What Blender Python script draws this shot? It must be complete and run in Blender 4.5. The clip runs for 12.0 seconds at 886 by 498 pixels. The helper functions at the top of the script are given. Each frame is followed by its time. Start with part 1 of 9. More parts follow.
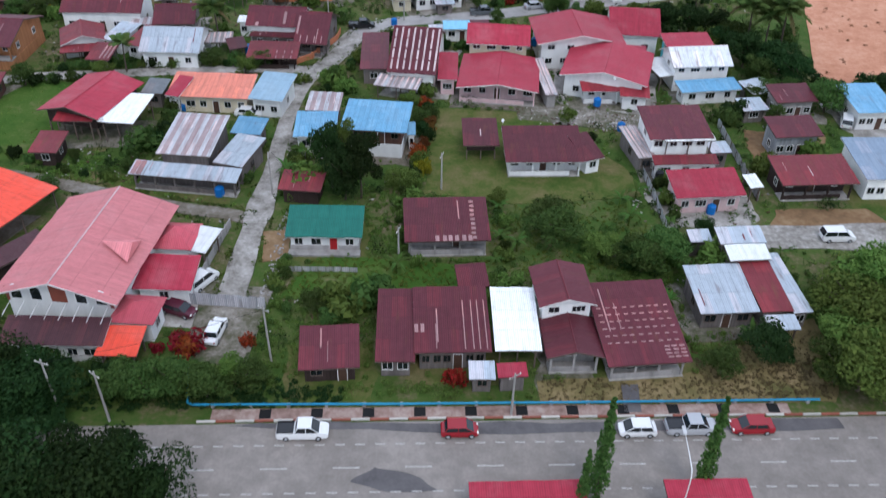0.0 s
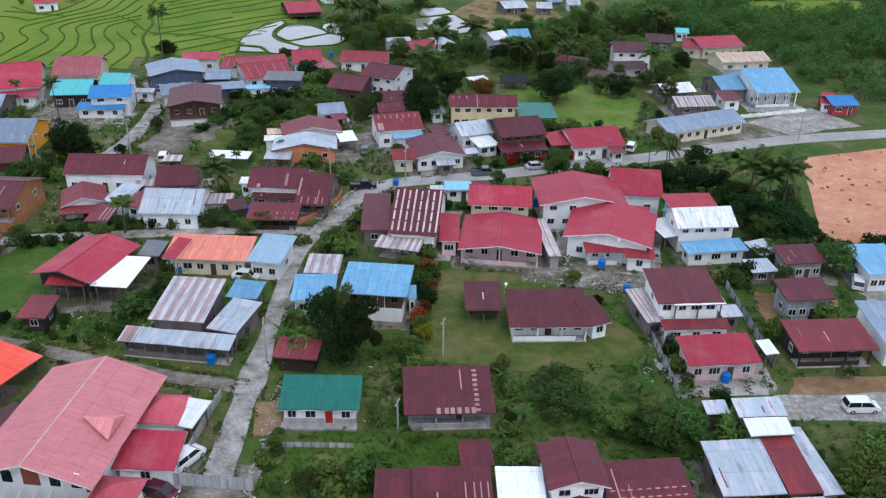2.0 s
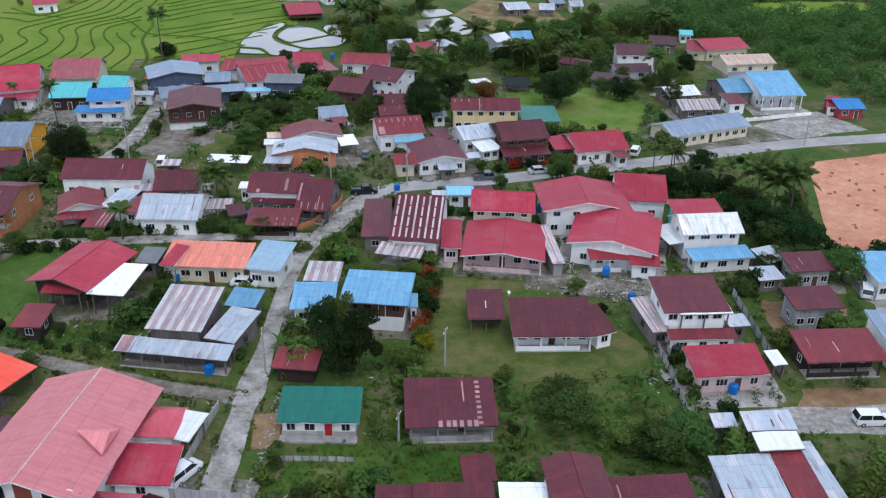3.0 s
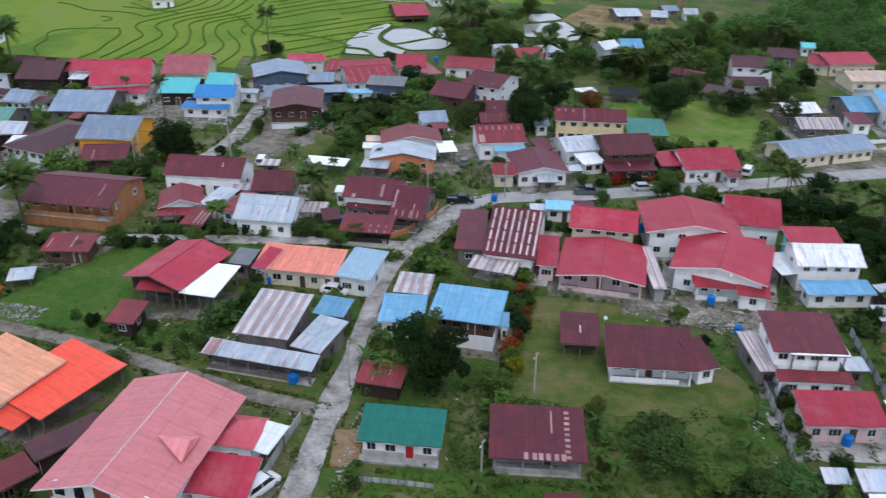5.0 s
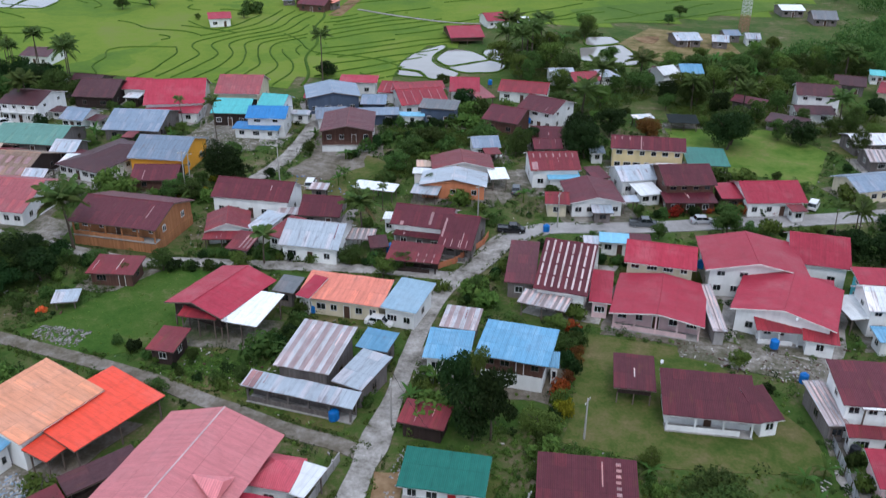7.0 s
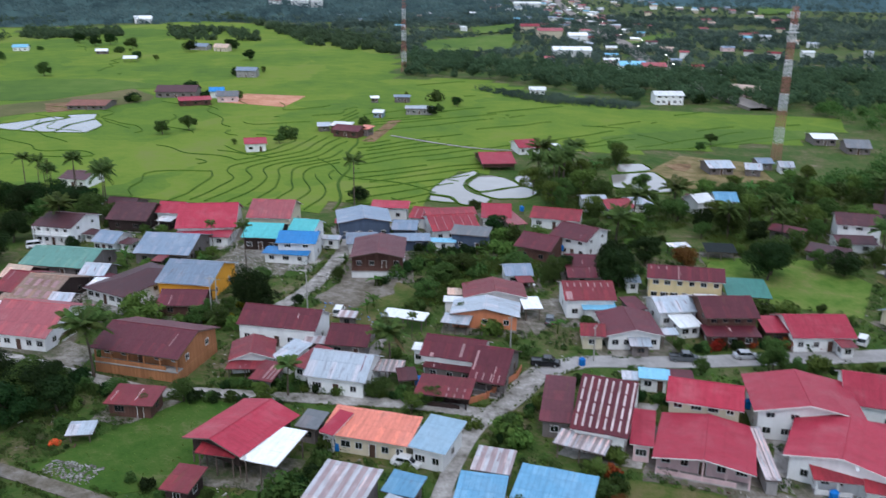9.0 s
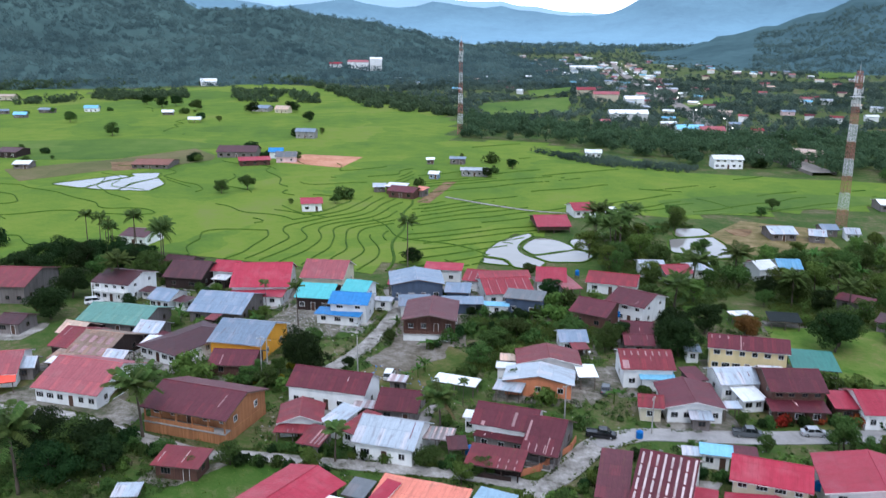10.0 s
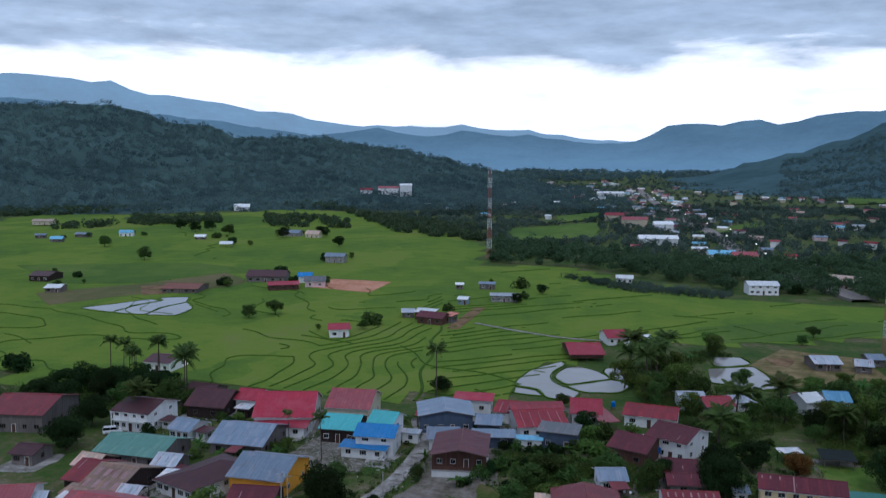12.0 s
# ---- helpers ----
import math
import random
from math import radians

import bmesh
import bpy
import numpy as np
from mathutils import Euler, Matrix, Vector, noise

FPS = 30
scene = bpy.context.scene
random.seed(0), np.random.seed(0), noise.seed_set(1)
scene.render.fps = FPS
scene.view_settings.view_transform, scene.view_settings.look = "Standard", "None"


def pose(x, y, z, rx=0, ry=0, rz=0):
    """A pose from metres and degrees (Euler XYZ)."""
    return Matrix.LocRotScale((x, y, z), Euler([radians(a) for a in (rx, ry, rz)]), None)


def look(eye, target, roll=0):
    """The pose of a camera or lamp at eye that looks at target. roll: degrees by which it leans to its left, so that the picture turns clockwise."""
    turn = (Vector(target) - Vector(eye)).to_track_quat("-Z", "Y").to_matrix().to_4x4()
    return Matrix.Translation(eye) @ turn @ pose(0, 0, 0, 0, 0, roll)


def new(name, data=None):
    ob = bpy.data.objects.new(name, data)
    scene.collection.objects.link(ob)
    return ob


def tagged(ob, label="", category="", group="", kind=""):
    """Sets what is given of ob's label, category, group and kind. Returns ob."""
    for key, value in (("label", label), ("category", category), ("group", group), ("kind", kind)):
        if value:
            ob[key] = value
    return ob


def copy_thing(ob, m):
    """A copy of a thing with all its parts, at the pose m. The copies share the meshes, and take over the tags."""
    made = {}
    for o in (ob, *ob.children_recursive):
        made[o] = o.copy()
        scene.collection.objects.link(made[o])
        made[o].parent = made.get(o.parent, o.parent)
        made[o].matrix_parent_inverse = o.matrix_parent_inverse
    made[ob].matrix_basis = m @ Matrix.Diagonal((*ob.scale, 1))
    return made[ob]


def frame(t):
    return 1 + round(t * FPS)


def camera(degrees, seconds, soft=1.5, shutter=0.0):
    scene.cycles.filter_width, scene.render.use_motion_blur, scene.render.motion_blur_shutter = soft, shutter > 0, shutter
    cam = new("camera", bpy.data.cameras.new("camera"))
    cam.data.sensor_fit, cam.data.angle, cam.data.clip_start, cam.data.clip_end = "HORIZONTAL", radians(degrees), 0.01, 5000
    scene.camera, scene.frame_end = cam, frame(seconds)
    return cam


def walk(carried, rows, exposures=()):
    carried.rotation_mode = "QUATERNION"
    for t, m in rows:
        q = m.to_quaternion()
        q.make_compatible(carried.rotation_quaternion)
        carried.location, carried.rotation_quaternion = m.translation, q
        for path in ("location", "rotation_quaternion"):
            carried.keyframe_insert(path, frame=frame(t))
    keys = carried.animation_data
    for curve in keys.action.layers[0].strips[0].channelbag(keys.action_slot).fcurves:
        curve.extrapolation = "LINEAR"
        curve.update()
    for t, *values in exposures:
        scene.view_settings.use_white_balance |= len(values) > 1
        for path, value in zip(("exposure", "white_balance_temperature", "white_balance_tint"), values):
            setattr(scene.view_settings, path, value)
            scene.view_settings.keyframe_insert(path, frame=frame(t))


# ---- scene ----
cam = camera(54.3, 12.0, soft=1.25, shutter=0.5)
PATH = [
    (0, (-0.195, 0.478, 67.423), (-0.23, 2.076, 66.221), 1.3),
    (0.5, (-0.218, 1.667, 67.385), (-0.258, 3.327, 66.271), 1.2),
    (1, (-0.248, 3.035, 67.358), (-0.293, 4.759, 66.346), 1.1),
    (1.5, (-0.286, 4.377, 67.351), (-0.335, 6.148, 66.422), 1.0),
    (2, (-0.313, 5.657, 67.349), (-0.364, 7.434, 66.433), 1.0),
    (2.5, (-0.369, 6.847, 67.344), (-0.422, 8.624, 66.428), 1.0),
    (4.3, (-0.817, 11.347, 67.395), (-0.898, 13.123, 66.478), 0.9),
    (4.5, (-0.859, 11.832, 67.394), (-1.006, 13.603, 66.477), 0.9),
    (5, (-0.936, 12.99, 67.389), (-1.207, 14.746, 66.47), 0.9),
    (5.5, (-1.045, 14.189, 67.391), (-1.425, 15.924, 66.471), 0.9),
    (6, (-1.257, 15.437, 67.398), (-1.641, 17.172, 66.478), 0.8),
    (6.5, (-1.511, 16.66, 67.401), (-1.894, 18.396, 66.483), 0.8),
    (7, (-1.768, 17.843, 67.391), (-2.155, 19.595, 66.507), 0.7),
    (7.2, (-1.909, 18.324, 67.39), (-2.3, 20.089, 66.534), 0.8),
    (8.8, (-3.335, 22.264, 67.376), (-3.778, 24.1, 66.719), 0.6),
    (9, (-3.483, 22.768, 67.375), (-3.961, 24.605, 66.745), 0.6),
    (9.5, (-3.783, 24.003, 67.36), (-4.333, 25.84, 66.793), 0.6),
    (10, (-4.158, 25.239, 67.345), (-4.767, 27.078, 66.847), 0.5),
    (10.5, (-4.622, 26.459, 67.321), (-5.267, 28.301, 66.888), 0.5),
    (11, (-5.139, 27.74, 67.307), (-5.824, 29.585, 66.949), 0.5),
    (11.5, (-5.74, 29.044, 67.297), (-6.43, 30.9, 67.01), 0.4),
    (12, (-6.436, 30.328, 67.292), (-7.125, 32.193, 67.074), 0.4),
]
walk(cam, [(t, look(eye, target, roll)) for t, eye, target, roll in PATH],
     [(0, 0.1, 6150, 13), (2, 0.12, 6150, 13), (7, 0.1, 6150, 13), (9, 0.1, 6100, 13), (9.5, 0.17, 6050, 13), (10, 0.34, 5950, 13), (10.5, 0.33, 5850, 13), (11, 0.1, 5850, 13), (11.5, -0.37, 5700, 13), (12, -0.9, 5600, 13)])

# ---------------- world, sun, exposure ----------------
world = bpy.data.worlds.new("overcast_sky")
scene.world = world
world.use_nodes = True
wn, wl = world.node_tree.nodes, world.node_tree.links
wn.clear()


def wnode(kind, **sockets):
    n = wn.new(kind)
    for k, val in sockets.items():
        n.inputs[k].default_value = val
    return n


sky = wn.new("ShaderNodeTexSky")
sky.sky_type, sky.sun_disc = "NISHITA", False
sky.sun_elevation, sky.sun_rotation = radians(40), radians(200)
coord = wn.new("ShaderNodeTexCoord")
stretch = wn.new("ShaderNodeMapping")
stretch.inputs["Scale"].default_value = (2.2, 2.2, 9.0)
wl.new(coord.outputs["Generated"], stretch.inputs["Vector"])
puff = wnode("ShaderNodeTexNoise", Scale=2.6, Detail=7.0, Roughness=0.55)
puff.inputs["Distortion"].default_value = 0.4
wl.new(stretch.outputs[0], puff.inputs["Vector"])
split = wn.new("ShaderNodeSeparateXYZ")
wl.new(coord.outputs["Generated"], split.inputs[0])
# height above the horizon, bent by the cloud noise, picks bright horizon gap or grey deck
bend = wn.new("ShaderNodeMath")
bend.operation = "MULTIPLY_ADD"
bend.inputs[1].default_value = 0.115
wl.new(puff.outputs["Fac"], bend.inputs[0])
wl.new(split.outputs["Z"], bend.inputs[2])
deck = wn.new("ShaderNodeValToRGB")
cr = deck.color_ramp
cr.elements[0].position, cr.elements[0].color = 0.0, (0.52, 0.56, 0.60, 1)
cr.elements[1].position, cr.elements[1].color = 1.0, (0.38, 0.43, 0.53, 1)
for p, c in ((0.06, (0.9, 0.93, 1.0)), (0.150, (1.0, 1.0, 1.0)), (0.176, (0.37, 0.44, 0.52)), (0.21, (0.30, 0.365, 0.445)), (0.26, (0.42, 0.49, 0.57)), (0.5, (0.34, 0.395, 0.465))):
    e = cr.elements.new(p)
    e.color = (*c, 1)
wl.new(bend.outputs[0], deck.inputs["Fac"])
puff2 = wnode("ShaderNodeTexNoise", Scale=5.5, Detail=5.0, Roughness=0.6)
wl.new(stretch.outputs[0], puff2.inputs["Vector"])
glow = wn.new("ShaderNodeMapRange")
glow.inputs["From Min"].default_value, glow.inputs["From Max"].default_value = 0.3, 0.7
glow.inputs["To Min"].default_value, glow.inputs["To Max"].default_value = 0.82, 1.22
wl.new(puff2.outputs["Fac"], glow.inputs["Value"])
shade = wn.new("ShaderNodeVectorMath")
shade.operation = "SCALE"
wl.new(deck.outputs["Color"], shade.inputs[0])
wl.new(glow.outputs[0], shade.inputs["Scale"])
bg_cloud, bg_sky = wn.new("ShaderNodeBackground"), wn.new("ShaderNodeBackground")
wl.new(shade.outputs[0], bg_cloud.inputs["Color"])
bg_cloud.inputs["Strength"].default_value = 2.5
wl.new(sky.outputs["Color"], bg_sky.inputs["Color"])
bg_sky.inputs["Strength"].default_value = 0.05
both = wn.new("ShaderNodeMixShader")
both.inputs[0].default_value = 0.92
wl.new(bg_sky.outputs[0], both.inputs[1])
wl.new(bg_cloud.outputs[0], both.inputs[2])
wout = wn.new("ShaderNodeOutputWorld")
wl.new(both.outputs[0], wout.inputs["Surface"])

sun = new("sun", bpy.data.lights.new("sun", "SUN"))
sun.data.energy, sun.data.angle, sun.data.color = 1.1, radians(18), (1.0, 0.97, 0.93)
sun.matrix_world = look((0, 0, 300), (-70, 190, 0))


# ---------------- materials ----------------
MATS = {}


class Tree:
    """A small node-tree writer."""

    def __init__(self, name, rough=0.7, metal=0.0, spec=0.3):
        self.m = bpy.data.materials.new(name)
        self.m.use_nodes = True
        self.n, self.l = self.m.node_tree.nodes, self.m.node_tree.links
        self.b = self.n["Principled BSDF"]
        self.b.inputs["Roughness"].default_value = rough
        self.b.inputs["Metallic"].default_value = metal
        self.b.inputs["Specular IOR Level"].default_value = spec

    def add(self, kind, *ins, **vals):
        nd = self.n.new(kind)
        for k, val in vals.items():
            if k[0].isupper():
                nd.inputs[k.replace("_", " ")].default_value = val
            elif k == "operation":
                nd.operation = val
            elif k == "blend_type":
                nd.blend_type = val
            elif k == "data_type":
                nd.data_type = val
        for i, s in enumerate(ins):
            if s is None:
                continue
            if hasattr(s, "is_output"):
                self.l.new(s, nd.inputs[i])
            else:
                nd.inputs[i].default_value = s
        return nd

    def math(self, op, a, b=None, c=None):
        return self.add("ShaderNodeMath", a, b, c, operation=op).outputs[0]

    def noise(self, vec, scale, detail=4.0, rough=0.55):
        return self.add("ShaderNodeTexNoise", vec, Scale=scale, Detail=detail, Roughness=rough).outputs["Fac"]

    def ramp(self, fac, *stops):
        r = self.n.new("ShaderNodeValToRGB")
        self.l.new(fac, r.inputs[0])
        e = r.color_ramp.elements
        while len(e) < len(stops):
            e.new(0.5)
        for el, (p, c) in zip(e, stops):
            el.position = p
            el.color = (*c, 1) if len(c) == 3 else c
        return r.outputs["Color"]

    def mix(self, fac, a, b, blend="MIX"):
        nd = self.n.new("ShaderNodeMix")
        nd.data_type, nd.blend_type = "RGBA", blend
        for sock, s in ((nd.inputs[0], fac), (nd.inputs[6], a), (nd.inputs[7], b)):
            if hasattr(s, "is_output"):
                self.l.new(s, sock)
            else:
                sock.default_value = s if isinstance(s, float) else (*s, 1)
        return nd.outputs[2]

    def smooth(self, val, lo, hi):
        nd = self.add("ShaderNodeMapRange", val, None, None)
        nd.inputs["From Min"].default_value, nd.inputs["From Max"].default_value = lo, hi
        return nd.outputs[0]

    def colour(self, s):
        self.l.new(s, self.b.inputs["Base Color"])

    def bump(self, h, strength=0.4, dist=0.05):
        nd = self.n.new("ShaderNodeBump")
        nd.inputs["Strength"].default_value, nd.inputs["Distance"].default_value = strength, dist
        self.l.new(h, nd.inputs["Height"])
        self.l.new(nd.outputs[0], self.b.inputs["Normal"])


def dim(c, f):
    return tuple(max(0.0, min(1.0, x * f)) for x in c)


def roof_mat(name, col, rust=0.3, metal=0.0, rough=0.46, worn=(0.5, 0.46, 0.44), rustcol=(0.14, 0.05, 0.03)):
    """Ribbed sheet metal: ribs down the slope, sheets of differing tone, stains and rust that run down."""
    t = Tree(name, rough, metal, 0.22)
    uv = t.add("ShaderNodeUVMap").outputs[0]
    sep = t.add("ShaderNodeSeparateXYZ", uv)
    u, vv = sep.outputs[0], sep.outputs[1]
    sheet = t.add("ShaderNodeTexWhiteNoise", None, t.math("FLOOR", t.math("DIVIDE", u, 0.82)))
    sheet.noise_dimensions = "2D"
    cell = t.add("ShaderNodeCombineXYZ", t.math("FLOOR", t.math("DIVIDE", u, 0.82)), t.math("FLOOR", t.math("DIVIDE", vv, 3.1)), 0.0)
    t.l.new(cell.outputs[0], sheet.inputs[0])
    info = t.add("ShaderNodeObjectInfo")
    off = t.add("ShaderNodeVectorMath", uv, None, operation="ADD")
    rnd3 = t.add("ShaderNodeCombineXYZ", t.math("MULTIPLY", info.outputs["Random"], 57.0), t.math("MULTIPLY", info.outputs["Random"], 31.0), 0.0)
    t.l.new(rnd3.outputs[0], off.inputs[1])
    run = t.add("ShaderNodeMapping", off.outputs[0])
    run.inputs["Scale"].default_value = (1.6, 0.22, 1.0)
    streak = t.noise(run.outputs[0], 1.0, 5.0, 0.6)
    patch = t.noise(off.outputs[0], 0.22, 4.0, 0.6)
    base = t.mix(t.math("MULTIPLY", sheet.outputs["Value"], 0.5 if rust else 0.25), dim(col, 1.08), dim(col, 0.8))
    if rust:
        # single sheets renewed at other times
        base = t.mix(t.math("MULTIPLY", t.math("GREATER_THAN", sheet.outputs["Value"], 0.86), 0.55), base, (min(1.0, col[0] * 1.7), col[1] * 1.35, col[2] * 1.25))
    base = t.mix(t.smooth(streak, 0.45, 0.75), base, dim(col, 0.8))
    base = t.mix(t.math("MULTIPLY", t.smooth(patch, 0.5, 0.72), 0.1 + 0.3 * rust), base, worn if max(col) > 0.3 else dim(col, 1.7))
    if rust >= 0.6:
        col1 = t.add("ShaderNodeTexWhiteNoise")
        col1.noise_dimensions = "1D"
        t.l.new(t.math("ADD", t.math("FLOOR", t.math("DIVIDE", u, 0.82)), t.math("FLOOR", t.math("MULTIPLY", info.outputs["Random"], 90.0))), col1.inputs["W"])
        base = t.mix(t.math("MULTIPLY", t.math("GREATER_THAN", t.math("FRACT", t.math("ADD", t.math("DIVIDE", u, 1.5), t.math("MULTIPLY", col1.outputs["Value"], 0.12))), 0.46), 0.72), base, dim(rustcol, 1.5))
    seam = t.math("LESS_THAN", t.math("PINGPONG", u, 0.38), 0.035)
    base = t.mix(t.math("MULTIPLY", seam, 0.5 if rust else 0.3), base, dim(col, 0.55))
    # shading of the ribs painted as dark lines in the pans; dirt under the end laps of the sheets
    pan = t.math("LESS_THAN", t.math("PINGPONG", u, 0.11), 0.03)
    base = t.mix(t.math("MULTIPLY", pan, 0.34), base, dim(col, 0.5))
    lap = t.math("LESS_THAN", t.math("FRACT", t.math("DIVIDE", vv, 3.1)), 0.03)
    base = t.mix(t.math("MULTIPLY", lap, 0.4), base, dim(col, 0.45))
    grime = t.noise(off.outputs[0], 1.1, 6.0, 0.7)
    base = t.mix(t.math("MULTIPLY", t.smooth(grime, 0.52, 0.75), 0.4), base, dim(col, 0.5))
    base = t.mix(t.math("MULTIPLY", t.smooth(grime, 0.48, 0.28), 0.25), base, tuple(min(1.0, c * 1.25 + 0.03) for c in col))
    if rust:
        base = t.mix(t.math("MULTIPLY", t.smooth(t.math("MULTIPLY", streak, t.math("ADD", patch, 0.5)), 0.62 - 0.22 * rust, 0.78 - 0.18 * rust), min(1.0, rust + 0.25) if rust < 0.6 else 0.3), base, rustcol)
    hsv = t.add("ShaderNodeHueSaturation", None, None, None, None, base)
    t.l.new(t.math("MULTIPLY_ADD", info.outputs["Random"], 0.3, 0.86), hsv.inputs["Value"])
    t.colour(hsv.outputs[0])
    rib = t.math("PINGPONG", u, 0.11)
    t.bump(t.math("ADD", t.math("SMOOTH_MIN", rib, 0.05, 0.03), t.math("MULTIPLY", streak, 0.02)), 0.5, 0.5)
    MATS[name] = t.m


for name, col, rust in (
    ("maroon", (0.102, 0.021, 0.030), 0.22), ("maroon2", (0.165, 0.026, 0.034), 0.4), ("brownroof", (0.070, 0.026, 0.031), 0.2),
    ("red", (0.345, 0.028, 0.052), 0.0), ("red2", (0.25, 0.030, 0.042), 0.2), ("redpink", (0.46, 0.075, 0.10), 0.0),
    ("pink", (0.60, 0.20, 0.21), 0.0), ("pinkred", (0.325, 0.084, 0.096), 0.05), ("orange", (0.72, 0.225, 0.155), 0.1), ("tanorange", (0.66, 0.285, 0.165), 0.1),
    ("hotorange", (0.85, 0.085, 0.045), 0.0), ("blue", (0.135, 0.33, 0.50), 0.08), ("blue2", (0.03, 0.21, 0.50), 0.0),
    ("paleblue", (0.20, 0.48, 0.66), 0.0), ("cyan", (0.10, 0.46, 0.47), 0.0), ("green", (0.011, 0.115, 0.088), 0.0),
    ("fadegreen", (0.115, 0.26, 0.215), 0.15), ("teal", (0.045, 0.185, 0.15), 0.0), ("skygrey", (0.25, 0.37, 0.46), 0.0), ("tan", (0.48, 0.36, 0.28), 0.3), ("greyroof", (0.15, 0.16, 0.17), 0.1),
):
    roof_mat(name, col, rust)
roof_mat("zinc", (0.42, 0.47, 0.52), 0.25, 0.25, 0.45, (0.30, 0.32, 0.34))
roof_mat("bluegrey", (0.205, 0.265, 0.34), 0.08, 0.15, 0.45)
roof_mat("white", (0.76, 0.78, 0.78), 0.0)
roof_mat("wornwhite", (0.62, 0.64, 0.66), 0.35, 0.1, 0.5, (0.3, 0.3, 0.3))
roof_mat("rustzinc", (0.46, 0.46, 0.48), 0.75, 0.2, 0.55, (0.36, 0.27, 0.26), (0.185, 0.105, 0.10))
roof_mat("stripezinc", (0.42, 0.42, 0.44), 0.6, 0.15, 0.55, (0.3, 0.25, 0.24), (0.15, 0.10, 0.09))
roof_mat("rustpatch", (0.20, 0.09, 0.075), 0.8, 0.0, 0.7, (0.5, 0.40, 0.32))
roof_mat("rusttan", (0.30, 0.21, 0.16), 0.55, 0.1, 0.6, (0.50, 0.44, 0.36), (0.15, 0.07, 0.05))
roof_mat("blacknet", (0.012, 0.018, 0.018), 0.0, 0.0, 0.8)
roof_mat("stripemaroon", (0.112, 0.024, 0.034), 0.25)
roof_mat("faded_sheet", (0.33, 0.19, 0.19), 0.1)
roof_mat("skylight_sheet", (0.56, 0.46, 0.45), 0.3)


def wall_mat(name, col, plank=0.0, dirt=0.35, rough=0.85):
    """Painted plaster or boards, with grime and faded patches."""
    t = Tree(name, rough, 0.0, 0.2)
    obj = t.add("ShaderNodeTexCoord").outputs["Object"]
    info = t.add("ShaderNodeObjectInfo")
    stain = t.add("ShaderNodeMapping", obj)
    stain.inputs["Scale"].default_value = (0.9, 0.9, 0.25)
    n1, n2 = t.noise(stain.outputs[0], 0.8, 6.0, 0.65), t.noise(obj, 9.0, 3.0)
    base = t.mix(t.smooth(n1, 0.42, 0.72), col, dim(col, 1 - dirt))
    base = t.mix(t.math("MULTIPLY", n2, 0.25), base, dim(col, 0.6))
    if plank:
        sep = t.add("ShaderNodeSeparateXYZ", obj)
        run = t.math("ADD", sep.outputs[0], t.math("MULTIPLY", sep.outputs[1], 1.37))
        board = t.math("DIVIDE", run, plank)
        wn_ = t.add("ShaderNodeTexWhiteNoise")
        wn_.noise_dimensions = "1D"
        t.l.new(t.math("FLOOR", board), wn_.inputs["W"])
        base = t.mix(t.math("MULTIPLY", wn_.outputs["Value"], 0.55), base, dim(col, 0.45))
        gap = t.math("PINGPONG", run, plank / 2)
        t.bump(t.math("SMOOTH_MIN", gap, 0.03, 0.02), 0.7, 0.5)
    else:
        t.bump(n2, 0.2, 0.02)
    hsv = t.add("ShaderNodeHueSaturation", None, None, None, None, base)
    t.l.new(t.math("MULTIPLY_ADD", info.outputs["Random"], 0.25, 0.85), hsv.inputs["Value"])
    t.colour(hsv.outputs[0])
    MATS[name] = t.m


wall_mat("w_white", (0.82, 0.82, 0.81), 0, 0.18)
wall_mat("w_cream", (0.66, 0.58, 0.43), 0, 0.25)
wall_mat("w_yellowcream", (0.72, 0.58, 0.32), 0, 0.2)
wall_mat("w_palepink", (0.70, 0.50, 0.50), 0, 0.25)
wall_mat("w_greyplaster", (0.36, 0.34, 0.33), 0, 0.45)
wall_mat("w_greywood", (0.22, 0.19, 0.18), 0.22, 0.5)
wall_mat("w_darkwood", (0.055, 0.036, 0.032), 0.2, 0.4)
wall_mat("w_brownwood", (0.13, 0.065, 0.05), 0.2, 0.4)
wall_mat("w_orangewood", (0.46, 0.20, 0.09), 0.25, 0.35)
wall_mat("w_orangewall", (0.60, 0.22, 0.11), 0, 0.3)
wall_mat("w_yelloworange", (0.80, 0.36, 0.04), 0, 0.15)
wall_mat("w_slateblue", (0.075, 0.10, 0.15), 0, 0.3)
wall_mat("w_bluegreywall", (0.25, 0.33, 0.42), 0, 0.3)
wall_mat("w_zincwall", (0.36, 0.37, 0.39), 0.3, 0.5)
wall_mat("w_cyanwall", (0.10, 0.45, 0.50), 0, 0.2)
wall_mat("w_red2wall", (0.35, 0.05, 0.06), 0, 0.2)
wall_mat("trim", (0.72, 0.70, 0.68), 0, 0.4)
wall_mat("door_red", (0.34, 0.018, 0.02), 0, 0.2, 0.5)
wall_mat("door_brown", (0.09, 0.05, 0.035), 0, 0.3, 0.6)
wall_mat("concrete", (0.36, 0.34, 0.32), 0, 0.5)
wall_mat("post_wood", (0.16, 0.12, 0.10), 0, 0.4)
wall_mat("tank_blue", (0.01, 0.16, 0.50), 0, 0.15, 0.4)
wall_mat("tank_black", (0.015, 0.016, 0.02), 0, 0.15, 0.4)
wall_mat("pipe_blue", (0.02, 0.22, 0.36), 0, 0.3, 0.5)
wall_mat("tyre", (0.012, 0.012, 0.012), 0, 0.2, 0.8)
wall_mat("steel_white", (0.66, 0.66, 0.66), 0, 0.25, 0.5)
